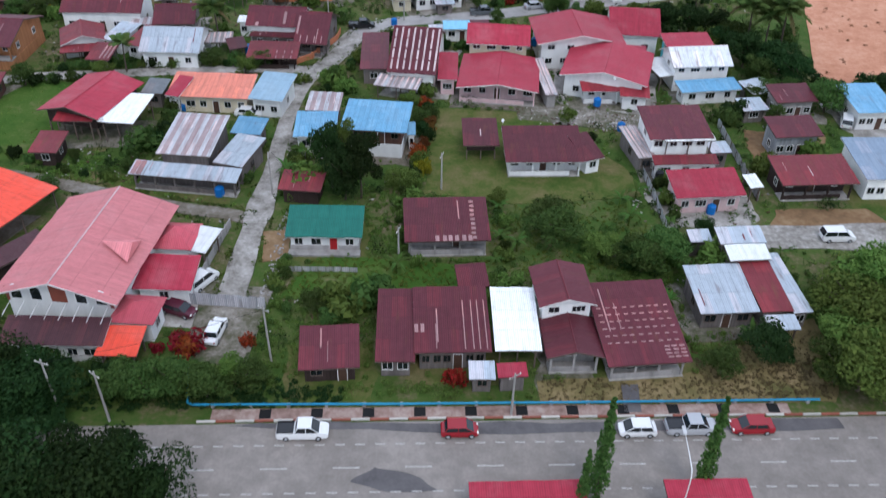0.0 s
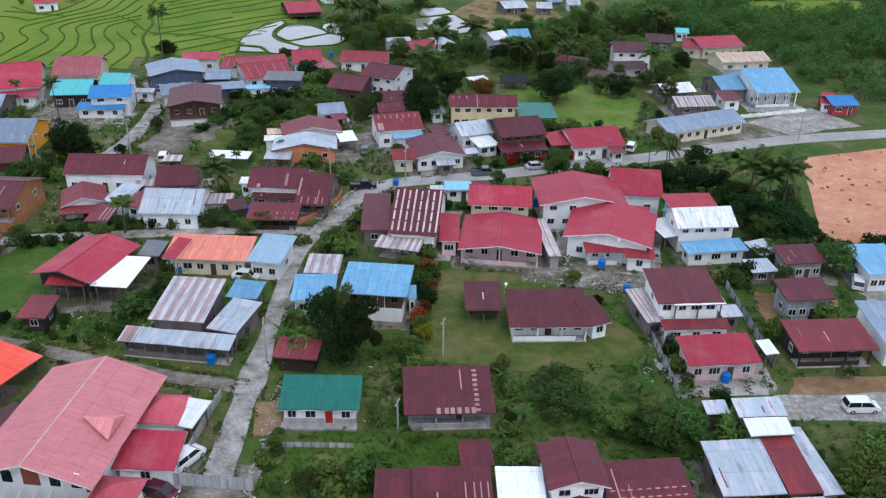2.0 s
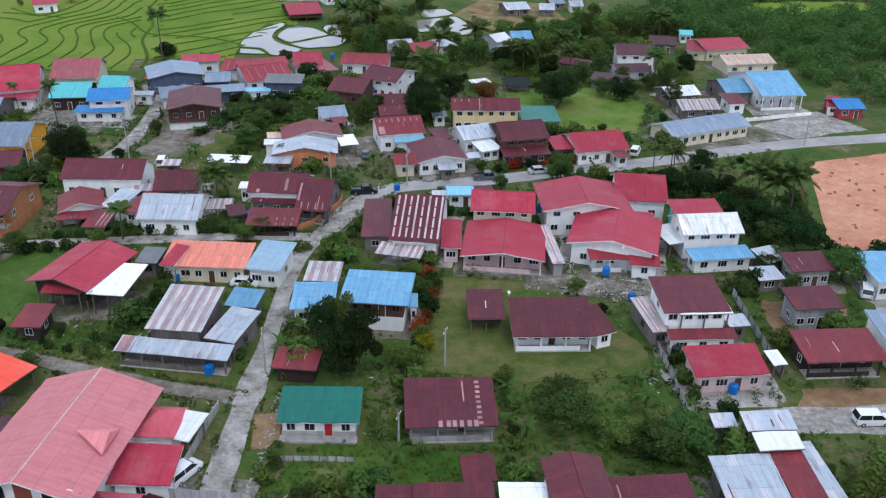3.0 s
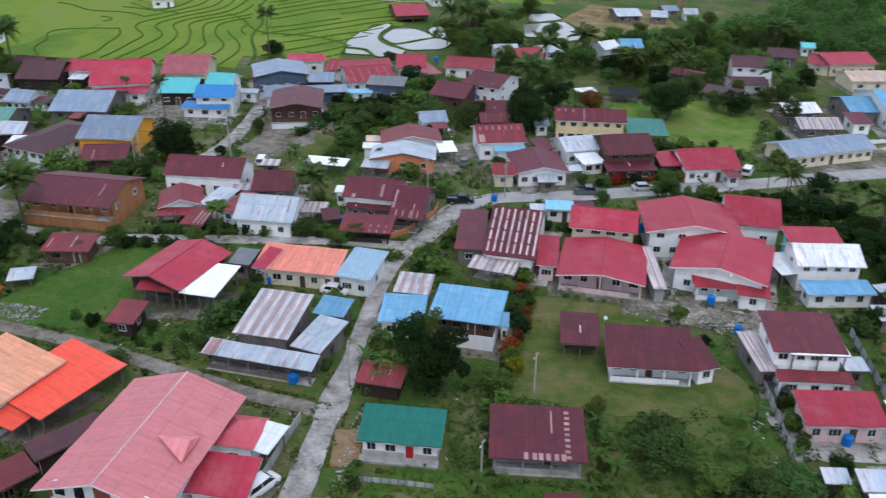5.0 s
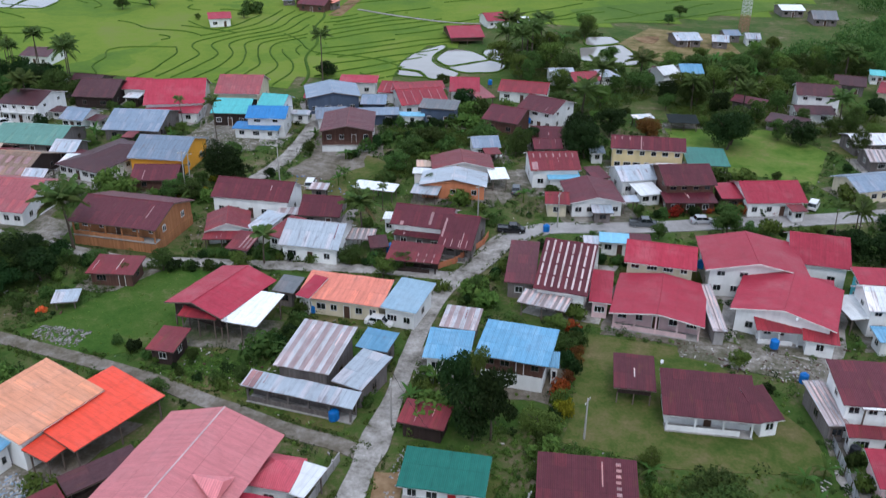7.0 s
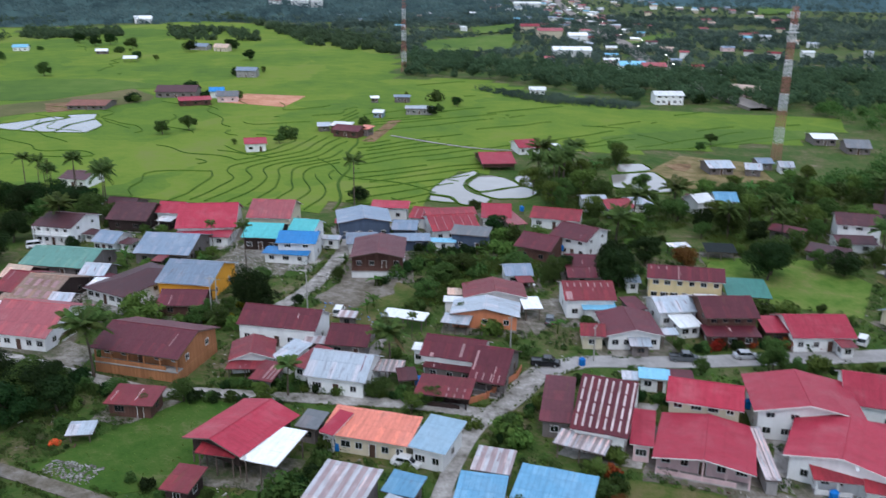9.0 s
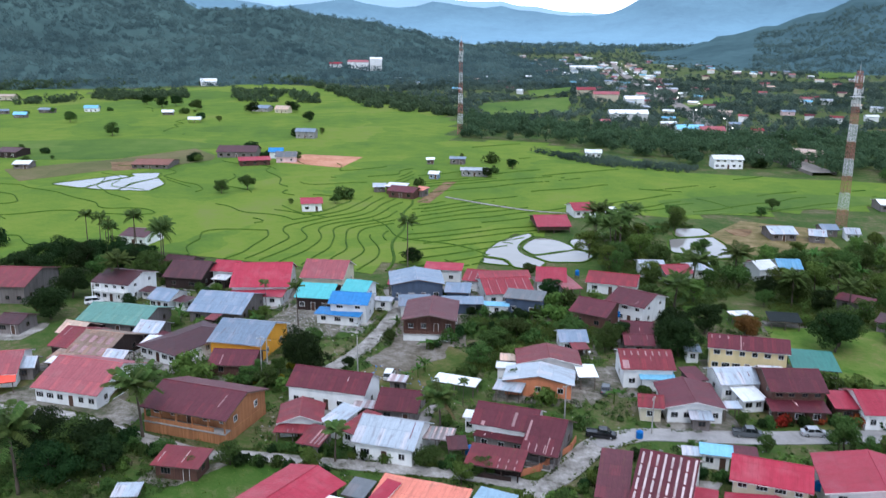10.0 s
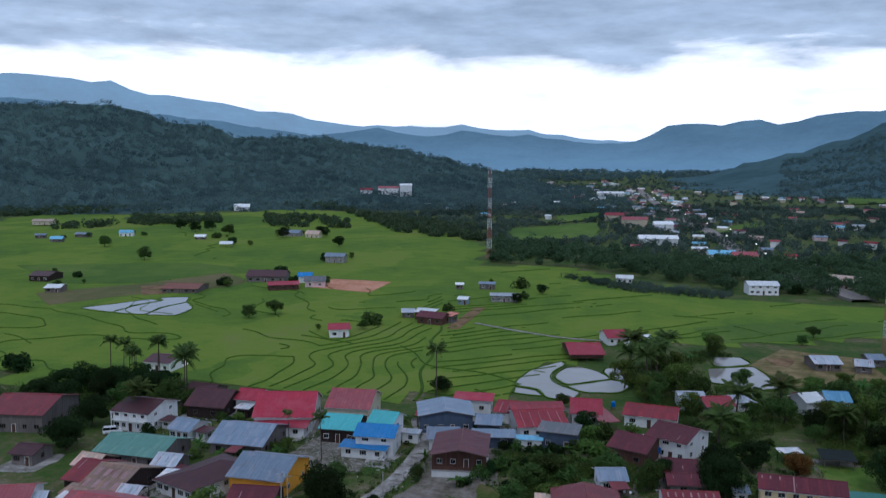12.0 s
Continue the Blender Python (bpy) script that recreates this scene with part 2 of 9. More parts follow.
# mast red, paled in the base colour to imitate haze
wall_mat("steel_red", (0.38, 0.15, 0.12), 0, 0.25, 0.5)
wall_mat("brick_orange", (0.52, 0.19, 0.10), 0, 0.35)
wall_mat("hot_tarp", (0.75, 0.11, 0.03), 0, 0.2)
wall_mat("brick_brown", (0.26, 0.075, 0.05), 0, 0.3)
wall_mat("kerb_red", (0.30, 0.10, 0.07), 0, 0.5)
wall_mat("kerb_pale", (0.55, 0.52, 0.47), 0, 0.5)


def plain(name, col, rough=0.4, metal=0.0, spec=0.5):
    t = Tree(name, rough, metal, spec)
    obj = t.add("ShaderNodeTexCoord").outputs["Object"]
    t.colour(t.mix(t.math("MULTIPLY", t.noise(obj, 1.7, 4.0), 0.35), col, dim(col, 0.7)))
    MATS[name] = t.m


plain("glass", (0.012, 0.016, 0.02), 0.08, 0.0, 0.6)
for n_, c_ in (("car_white", (0.78, 0.78, 0.78)), ("car_red", (0.30, 0.012, 0.02)), ("car_black", (0.012, 0.012, 0.014)), ("car_silver", (0.42, 0.43, 0.45)), ("car_maroon", (0.09, 0.015, 0.03)), ("car_grey", (0.10, 0.11, 0.12))):
    plain(n_, c_, 0.22, 0.1, 0.6)
plain("lamp_glass", (0.8, 0.8, 0.75), 0.2)
em = Tree("lit_lamp")
em.b.inputs["Emission Color"].default_value, em.b.inputs["Emission Strength"].default_value = (1, 0.95, 0.82, 1), 4.0
MATS["lit_lamp"] = em.m


def ground_mat(name, stops, scale=0.06, fine=1.3, bump=0.25, rough=0.95, mid=0.35):
    """Earth, turf or paving in patches at three scales."""
    t = Tree(name, rough, 0.0, 0.12)
    obj = t.add("ShaderNodeTexCoord").outputs["Object"]
    n1, n2, n3 = t.noise(obj, scale, 5.0, 0.62), t.noise(obj, mid, 5.0, 0.6), t.noise(obj, fine, 5.0, 0.65)
    f = t.math("ADD", t.math("MULTIPLY", n1, 0.5), t.math("ADD", t.math("MULTIPLY", n2, 0.3), t.math("MULTIPLY", n3, 0.2)))
    t.colour(t.ramp(f, *stops))
    t.bump(n3, bump, 0.3)
    MATS[name] = t.m


ground_mat("turf", ((0.36, (0.024, 0.060, 0.010)), (0.45, (0.046, 0.088, 0.016)), (0.52, (0.072, 0.096, 0.026)), (0.57, (0.115, 0.104, 0.050)), (0.64, (0.20, 0.165, 0.115))), 0.07, 1.8, 0.4, 0.95, 0.45)
ground_mat("lawn", ((0.36, (0.045, 0.105, 0.014)), (0.46, (0.085, 0.150, 0.022)), (0.54, (0.125, 0.175, 0.035)), (0.63, (0.19, 0.175, 0.07))), 0.09)
ground_mat("green_lawn", ((0.36, (0.022, 0.060, 0.008)), (0.46, (0.042, 0.094, 0.013)), (0.54, (0.064, 0.108, 0.020)), (0.63, (0.14, 0.135, 0.06))), 0.10, 2.2, 0.3, 0.95, 0.5)
ground_mat("pale_road", ((0.38, (0.215, 0.205, 0.195)), (0.5, (0.30, 0.285, 0.272)), (0.62, (0.38, 0.362, 0.345))), 0.12, 2.6, 0.2, 0.9, 0.5)
ground_mat("worn_lawn", ((0.38, (0.030, 0.066, 0.010)), (0.45, (0.060, 0.090, 0.018)), (0.50, (0.090, 0.102, 0.028)), (0.56, (0.125, 0.112, 0.045)), (0.64, (0.185, 0.145, 0.075))), 0.10, 2.6, 0.35, 0.95, 0.5)
ground_mat("rubble_ground", ((0.38, (0.050, 0.075, 0.028)), (0.46, (0.105, 0.100, 0.065)), (0.53, (0.19, 0.17, 0.14)), (0.60, (0.30, 0.275, 0.24)), (0.66, (0.42, 0.40, 0.36))), 0.16, 2.6, 0.5, 0.95, 0.7)
ground_mat("dirt_lane", ((0.38, (0.090, 0.078, 0.052)), (0.47, (0.140, 0.120, 0.092)), (0.54, (0.195, 0.172, 0.145)), (0.63, (0.29, 0.265, 0.235))), 0.2, 2.2, 0.35, 0.95, 0.7)
ground_mat("dry_turf", ((0.36, (0.070, 0.078, 0.024)), (0.47, (0.150, 0.122, 0.050)), (0.55, (0.225, 0.170, 0.082)), (0.64, (0.30, 0.22, 0.12))), 0.14, 2.4, 0.4)


def field_mat(name, stops, cell):
    """Standing rice: plots of slightly different ripeness, wet hollows, and the grain of the crop."""
    t = Tree(name, 1.0, 0.0, 0.03)
    obj = t.add("ShaderNodeTexCoord").outputs["Object"]
    bend = t.add("ShaderNodeTexNoise", obj, Scale=0.03, Detail=2.0)
    away = t.add("ShaderNodeVectorMath", bend.outputs["Color"], (0.5, 0.5, 0.5), operation="SUBTRACT")
    push = t.add("ShaderNodeVectorMath", away.outputs[0], (38.0, 38.0, 0.0), operation="MULTIPLY")
    place = t.add("ShaderNodeVectorMath", obj, None, operation="ADD")
    t.l.new(push.outputs[0], place.inputs[1])
    turn = t.add("ShaderNodeMapping", place.outputs[0])
    turn.inputs["Rotation"].default_value, turn.inputs["Scale"].default_value = (0, 0, 0.5), (1.0, 0.42, 0.0)
    plot = t.add("ShaderNodeTexVoronoi", turn.outputs[0], Scale=1.0 / cell)
    tone = t.add("ShaderNodeSeparateXYZ", plot.outputs["Color"])
    big, mid_, fine_ = t.noise(obj, 0.011, 4.0, 0.6), t.noise(obj, 0.09, 5.0, 0.65), t.noise(obj, 0.7, 5.0, 0.7)
    f = t.math("ADD", t.math("MULTIPLY", tone.outputs[0], 0.12), t.math("ADD", t.math("MULTIPLY", big, 0.40), t.math("ADD", t.math("MULTIPLY", mid_, 0.30), t.math("MULTIPLY", fine_, 0.18))))
    base = t.ramp(f, *stops)
    t.colour(base)
    t.bump(fine_, 0.2, 0.3)
    MATS[name] = t.m


field_mat("paddy", ((0.36, (0.074, 0.130, 0.030)), (0.44, (0.096, 0.163, 0.029)), (0.50, (0.122, 0.188, 0.030)), (0.56, (0.152, 0.210, 0.034)), (0.66, (0.168, 0.192, 0.060))), 34.0)
# wet plots; far plots share this duller green, painted to imitate haze
field_mat("wet_or_hazy_field", ((0.36, (0.064, 0.118, 0.030)), (0.50, (0.094, 0.155, 0.032)), (0.62, (0.135, 0.180, 0.052))), 30.0)
field_mat("fallow_field", ((0.36, (0.085, 0.100, 0.040)), (0.48, (0.130, 0.125, 0.055)), (0.62, (0.190, 0.150, 0.085))), 26.0)
ground_mat("bund_grass", ((0.38, (0.034, 0.086, 0.010)), (0.6, (0.074, 0.130, 0.014))), 0.1)
ground_mat("concrete_lane", ((0.38, (0.085, 0.078, 0.058)), (0.44, (0.190, 0.175, 0.152)), (0.50, (0.285, 0.265, 0.240)), (0.56, (0.38, 0.355, 0.328)), (0.64, (0.52, 0.495, 0.465))), 0.22, 2.4, 0.3, 0.9, 0.55)
ground_mat("asphalt", ((0.36, (0.165, 0.146, 0.130)), (0.5, (0.225, 0.199, 0.178)), (0.62, (0.29, 0.256, 0.230))), 0.12, 3.0, 0.15, 0.85, 0.6)
ground_mat("tarmac_patch", ((0.36, (0.075, 0.070, 0.072)), (0.62, (0.14, 0.13, 0.13))), 0.3, 3.0, 0.15, 0.7)
ground_mat("gravel", ((0.36, (0.15, 0.135, 0.115)), (0.5, (0.27, 0.25, 0.225)), (0.62, (0.42, 0.40, 0.37))), 0.3, 2.5, 0.4, 0.95, 1.2)
ground_mat("red_earth", ((0.36, (0.36, 0.15, 0.085)), (0.5, (0.50, 0.235, 0.145)), (0.62, (0.60, 0.33, 0.22))), 0.06, 1.0, 0.6, 0.95, 0.45)
ground_mat("red_walk", ((0.36, (0.16, 0.10, 0.08)), (0.5, (0.27, 0.18, 0.15)), (0.62, (0.36, 0.28, 0.24))), 0.4, 2.0, 0.2, 0.9, 1.0)
ground_mat("brown_earth", ((0.36, (0.09, 0.055, 0.03)), (0.5, (0.19, 0.115, 0.06)), (0.62, (0.28, 0.19, 0.11))), 0.15)
ground_mat("road_paint", ((0.4, (0.27, 0.255, 0.235)), (0.6, (0.52, 0.50, 0.47))), 0.9, 4.0, 0.1, 0.9, 1.5)
ground_mat("forest_floor", ((0.36, (0.026, 0.050, 0.042)), (0.5, (0.040, 0.068, 0.056)), (0.62, (0.055, 0.086, 0.068))), 0.02, 0.6, 0.5, 1.0, 0.1)
water = Tree("pond_water", 0.06, 0.0, 0.5)
wo = water.add("ShaderNodeTexCoord").outputs["Object"]
water.colour(water.mix(water.noise(wo, 0.12, 3.0), (0.20, 0.185, 0.165), (0.30, 0.28, 0.26)))
water.bump(water.noise(wo, 1.5, 2.0), 0.04, 0.1)
MATS["pond_water"] = water.m


def leaf_mat(name, a, b, spread=0.5, through_=0.35, haze_glow=None, stand=0.0):
    """Leaves: each clump and each plant differs in tone."""
    t = Tree(name, 0.75, 0.0, 0.08)
    geo, info = t.add("ShaderNodeNewGeometry"), t.add("ShaderNodeObjectInfo")
    obj = t.add("ShaderNodeTexCoord").outputs["Object"]
    f = t.math("ADD", t.math("MULTIPLY", geo.outputs["Random Per Island"], 0.6), t.math("MULTIPLY", t.noise(obj, 0.6, 3.0), 0.4))
    base = t.mix(f, a, b)
    if stand:
        # stands of older and younger trees, with the shade of hill folds painted in
        base = t.mix(t.smooth(t.noise(obj, stand, 4.0, 0.6), 0.38, 0.62), dim(a, 0.55), base)
    hsv = t.add("ShaderNodeHueSaturation", None, None, None, None, base)
    t.l.new(t.math("MULTIPLY_ADD", info.outputs["Random"], spread, 1 - spread / 2), hsv.inputs["Value"])
    t.l.new(t.math("MULTIPLY_ADD", info.outputs["Random"], 0.05, 0.475), hsv.inputs["Hue"])
    t.colour(hsv.outputs[0])
    # faint emission that paints haze over the leaves
    if haze_glow:
        t.b.inputs["Emission Color"].default_value, t.b.inputs["Emission Strength"].default_value = (*haze_glow, 1), 1.0
    # thin leaves let some light through
    thin = t.n.new("ShaderNodeBsdfTranslucent")
    t.l.new(hsv.outputs[0], thin.inputs["Color"])
    both_ = t.n.new("ShaderNodeMixShader")
    both_.inputs[0].default_value = through_
    t.l.new(t.b.outputs[0], both_.inputs[1])
    t.l.new(thin.outputs[0], both_.inputs[2])
    t.l.new(both_.outputs[0], t.n["Material Output"].inputs["Surface"])
    MATS[name] = t.m


leaf_mat("leaf_dark", (0.009, 0.024, 0.008), (0.034, 0.064, 0.017), 0.7)
leaf_mat("leaf_fresh", (0.095, 0.165, 0.028), (0.19, 0.25, 0.058))
leaf_mat("leaf_grass", (0.085, 0.12, 0.032), (0.17, 0.19, 0.06))
leaf_mat("leaf_mid", (0.026, 0.064, 0.016), (0.105, 0.158, 0.040), 0.8, 0.42)
leaf_mat("leaf_light", (0.050, 0.100, 0.020), (0.155, 0.215, 0.048), 0.6)
leaf_mat("leaf_palm", (0.046, 0.090, 0.022), (0.135, 0.190, 0.052))
leaf_mat("leaf_banana", (0.036, 0.085, 0.016), (0.095, 0.165, 0.038))
leaf_mat("leaf_rust", (0.10, 0.040, 0.014), (0.17, 0.085, 0.024))
leaf_mat("leaf_straw", (0.10, 0.085, 0.04), (0.22, 0.17, 0.085))
leaf_mat("leaf_yellow", (0.14, 0.15, 0.012), (0.30, 0.28, 0.02))
leaf_mat("flower_red", (0.10, 0.03, 0.012), (0.38, 0.03, 0.02))
# belt and valley leaves: base colour paled and greyed to stand for haze
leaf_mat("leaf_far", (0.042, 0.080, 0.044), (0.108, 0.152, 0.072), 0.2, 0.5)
# hill canopy: haze put in as bluish emission and a paler base
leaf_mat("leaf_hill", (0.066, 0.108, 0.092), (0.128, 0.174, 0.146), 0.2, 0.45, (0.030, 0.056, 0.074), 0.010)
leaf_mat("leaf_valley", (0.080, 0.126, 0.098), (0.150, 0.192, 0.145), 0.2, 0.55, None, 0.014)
wall_mat("bark", (0.11, 0.085, 0.065), 0, 0.5)


# ---------------- mesh helpers ----------------
def mesh_of(name, verts, faces, mat, uvs=None, smooth=False):
    me = bpy.data.meshes.new(name)
    me.from_pydata(verts, [], faces)
    if uvs is not None:
        layer = me.uv_layers.new(name="UVMap")
        for loop in me.loops:
            layer.data[loop.index].uv = uvs[loop.vertex_index]
    me.materials.append(MATS[mat])
    if smooth:
        me.shade_smooth()
    me.update()
    return me


def part(name, me, parent=None, m=None, label=""):
    ob = new(name, me)
    if parent is not None:
        ob.parent = parent
    if m is not None:
        ob.matrix_basis = m
    if label:
        ob["label"] = label
    return ob


def box_data(boxes):
    """Verts and faces for boxes (x0, y0, z0, x1, y1, z1)."""
    vs, fs = [], []
    for x0, y0, z0, x1, y1, z1 in boxes:
        k = len(vs)
        vs += [(x0, y0, z0), (x1, y0, z0), (x1, y1, z0), (x0, y1, z0), (x0, y0, z1), (x1, y0, z1), (x1, y1, z1), (x0, y1, z1)]
        fs += [tuple(k + i for i in f) for f in ((3, 2, 1, 0), (4, 5, 6, 7), (0, 1, 5, 4), (1, 2, 6, 5), (2, 3, 7, 6), (3, 0, 4, 7))]
    return vs, fs


def bevel_mesh(name, boxes, mat, width=0.03):
    bm = bmesh.new()
    vs, fs = box_data(boxes)
    bv = [bm.verts.new(p) for p in vs]
    for f in fs:
        bm.faces.new([bv[i] for i in f])
    bmesh.ops.bevel(bm, geom=bm.edges[:], offset=width, segments=1, affect="EDGES")
    me = bpy.data.meshes.new(name)
    bm.to_mesh(me)
    bm.free()
    me.materials.append(MATS[mat])
    return me


def tube(pts, radii, n=8):
    """Verts and faces of a tapering tube through points."""
    vs, fs = [], []
    for i, (p, r) in enumerate(zip(pts, radii)):
        a, b = Vector(pts[max(i - 1, 0)]), Vector(pts[min(i + 1, len(pts) - 1)])
        q = (b - a).to_track_quat("Z", "Y")
        for k in range(n):
            w = 2 * math.pi * k / n
            vs.append(tuple(Vector(p) + q @ Vector((r * math.cos(w), r * math.sin(w), 0))))
    for i in range(len(pts) - 1):
        for k in range(n):
            a, b = i * n + k, i * n + (k + 1) % n
            fs.append((a, b, b + n, a + n))
    fs.append(tuple(range(n))[::-1])
    fs.append(tuple(len(vs) - n + k for k in range(n)))
    return vs, fs


def merge(*datas):
    vs, fs = [], []
    for v_, f_ in datas:
        k = len(vs)
        vs += v_
        fs += [tuple(i + k for i in f) for f in f_]
    return vs, fs


def root(name, x, y, yaw=0.0, z=0.0):
    ob = new(name)
    ob.empty_display_size = 0.5
    ob.matrix_basis = pose(x, y, z, 0, 0, yaw)
    return ob


# ---------------- ground and distance ----------------
def ribbon(name, pts, widths, z, mat, label, kind_="structure", category="", skirt=0.12, parent=None):
    """A strip of paving along a line, with a real edge that goes down into the ground."""
    vs, fs = [], []
    n = len(pts)
    fine = []
    for i in range(n - 1):
        p0, p1, p2, p3 = (Vector((*pts[max(0, min(n - 1, i + k))], widths[max(0, min(n - 1, i + k))] if hasattr(widths, "__len__") else widths)) for k in (-1, 0, 1, 2))
        for s in range(6):
            q = s / 6
            fine.append(0.5 * (2 * p1 + (p2 - p0) * q + (2 * p0 - 5 * p1 + 4 * p2 - p3) * q * q + (3 * p1 - p0 - 3 * p2 + p3) * q ** 3))
    fine.append(Vector((*pts[-1], widths[-1] if hasattr(widths, "__len__") else widths)))
    for i, p in enumerate(fine):
        d = (fine[min(i + 1, len(fine) - 1)] - fine[max(i - 1, 0)]).xy.normalized()
        nrm = Vector((-d.y, d.x))
        wob = 0.12 * noise.noise((p.x * 0.6, p.y * 0.6, 3.0))
        for s, zz in ((-1, z - skirt), (-1, z), (1, z), (1, z - skirt)):
            q = p.xy + nrm * s * (p.z / 2 + (wob if s < 0 else -wob))
            vs.append((q.x, q.y, zz))
    for i in range(len(fine) - 1):
        a, b = 4 * i, 4 * i + 4
        fs += [(a, b, b + 1, a + 1), (a + 1, b + 1, b + 2, a + 2), (a + 2, b + 2, b + 3, a + 3)]
    fs = [f[::-1] for f in fs]
    ob = part(name, mesh_of(name, vs, fs, mat), parent)
    if parent is None:
        tagged(ob, label, category or name.split("_")[0], kind=kind_)
    return ob


def patch(name, pts, z, mat, label, category="ground", wob=0.6, steps=6):
    """A flat area with a ragged edge and a thin rim."""
    edge = []
    n = len(pts)
    for i in range(n):
        a, b = Vector(pts[i]), Vector(pts[(i + 1) % n])
        for s in range(steps):
            p = a.lerp(b, s / steps)
            edge.append((p.x + wob * noise.noise((p.x * 0.35, p.y * 0.35, 1.0)), p.y + wob * noise.noise((p.x * 0.35, p.y * 0.35, 7.0))))
    k = len(edge)
    bm = bmesh.new()
    top = [bm.verts.new((x, y, z)) for x, y in edge]
    low = [bm.verts.new((x, y, z - 0.15)) for x, y in edge]
    face = bm.faces.new(top)
    for i in range(k):
        bm.faces.new((top[i], low[i], low[(i + 1) % k], top[(i + 1) % k]))
    face.normal_update()
    if face.normal.z < 0:
        bmesh.ops.reverse_faces(bm, faces=[face])
    bmesh.ops.triangulate(bm, faces=[face])
    me = bpy.data.meshes.new(name)
    bm.to_mesh(me)
    bm.free()
    me.materials.append(MATS[mat])
    ob = new(name, me)
    tagged(ob, label, category, kind="structure")
    return ob


def fbm(x, y, s, octaves=4):
    v_, a = 0.0, 1.0
    for _ in range(octaves):
        v_ += a * noise.noise((x / s, y / s, 0.3))
        a *= 0.5
        s *= 0.5
    return v_


def height(x, y):
    """The lie of the land: level under the village, rolling a little in the fields beyond."""
    r = math.hypot(x, y)
    f = max(0.0, min(1.0, (r - 480) / 500))
    return f * (2.0 * fbm(x, y, 260, 2)) - 0.0


def ground_sheet():
    vs, fs = [], []
    rings = [0.0] + [12 * 1.085 ** i for i in range(72)]
    rings = [r for r in rings if r < 4300] + [4900.0]
    na = 160
    for r in rings:
        for k in range(na):
            a = 2 * math.pi * k / na
            x, y = r * math.cos(a), r * math.sin(a) + 60
            vs.append((x, y, height(x, y)))
    for i in range(len(rings) - 1):
        for k in range(na):
            a, b = i * na + k, i * na + (k + 1) % na
            fs.append((a, a + na, b + na, b) if i else (a, a + na, b + na))
    ob = part("ground", mesh_of("ground", vs, [f for f in fs], "turf", smooth=True))
    tagged(ob, "village ground of rough grass and bare soil", "ground", kind="structure")


ground_sheet()


def interp(tab, x):
    for (x0, y0), (x1, y1) in zip(tab, tab[1:]):
        if x <= x1:
            q = max(0.0, min(1.0, (x - x0) / (x1 - x0)))
            q = q * q * (3 - 2 * q)
            return y0 + (y1 - y0) * q
    return tab[-1][1]


EYE12 = (-6.4, 30.3, 67.3)
HILLS = {}


def hill(name, label, mat, crest, near, far, az0, az1, rough=0.12, nseg=(150, 36), base=-3.0):
    """A range of hills: crest gives (azimuth to the left of north, elevation in degrees) of its skyline from above the village."""
    na, nr = nseg

    def surf(az, q):
        r = near + (far - near) * q
        top = 67.3 + far * math.tan(radians(interp(crest, az)))
        x, y = EYE12[0] - r * math.sin(radians(az)), EYE12[1] + r * math.cos(radians(az))
        rise = q ** 1.25 * (1 + rough * 1.6 * fbm(x, y, (far - near) * 0.45, 4) * (1 - q * 0.7))
        z = base + (top - base) * rise + (far * 0.0045) * fbm(x, y, far * 0.022, 4) * min(1.0, q * 4)
        return x, y, z

    vs, fs = [], []
    for i in range(na + 1):
        for j in range(nr + 1):
            vs.append(surf(az0 + (az1 - az0) * i / na, j / nr))
        x, y, z = vs[-1]
        vs.append((x * 1.06, y * 1.06, base))
    s = nr + 2
    for i in range(na):
        for j in range(nr + 1):
            a = i * s + j
            fs.append((a, a + 1, a + s + 1, a + s))
    ob = part(name, mesh_of(name, vs, fs, mat, smooth=True))
    tagged(ob, label, "hills", kind="structure")
    HILLS[name] = surf


def range_mat(name, col, haze_glow, amount, foot=1.0, top=100.0):
    """Forest with the haze of distance painted on as a bluish emission."""
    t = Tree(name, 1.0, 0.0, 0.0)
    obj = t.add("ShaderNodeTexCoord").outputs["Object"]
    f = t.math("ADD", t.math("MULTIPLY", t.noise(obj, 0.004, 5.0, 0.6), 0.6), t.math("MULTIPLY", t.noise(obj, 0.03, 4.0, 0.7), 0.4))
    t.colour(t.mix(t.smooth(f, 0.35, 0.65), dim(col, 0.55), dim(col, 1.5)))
    # the painted haze glows brighter towards the foot of the range
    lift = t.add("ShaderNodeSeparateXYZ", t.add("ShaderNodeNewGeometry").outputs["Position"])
    t.l.new(t.mix(t.smooth(lift.outputs[2], top, 0.0), haze_glow, tuple(c * foot for c in haze_glow)), t.b.inputs["Emission Color"])
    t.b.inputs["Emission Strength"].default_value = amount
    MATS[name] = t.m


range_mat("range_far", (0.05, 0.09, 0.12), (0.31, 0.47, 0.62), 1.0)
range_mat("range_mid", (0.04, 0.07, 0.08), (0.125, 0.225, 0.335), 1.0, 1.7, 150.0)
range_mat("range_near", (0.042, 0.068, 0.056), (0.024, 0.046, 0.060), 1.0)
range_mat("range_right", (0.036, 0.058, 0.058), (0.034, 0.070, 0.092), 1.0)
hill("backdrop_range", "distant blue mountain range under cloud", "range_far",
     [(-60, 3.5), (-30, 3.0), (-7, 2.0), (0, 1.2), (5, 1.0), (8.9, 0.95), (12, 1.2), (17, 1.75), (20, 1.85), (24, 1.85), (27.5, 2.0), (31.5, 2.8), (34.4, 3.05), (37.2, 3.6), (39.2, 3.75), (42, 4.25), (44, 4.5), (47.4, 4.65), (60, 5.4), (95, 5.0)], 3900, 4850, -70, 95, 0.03)
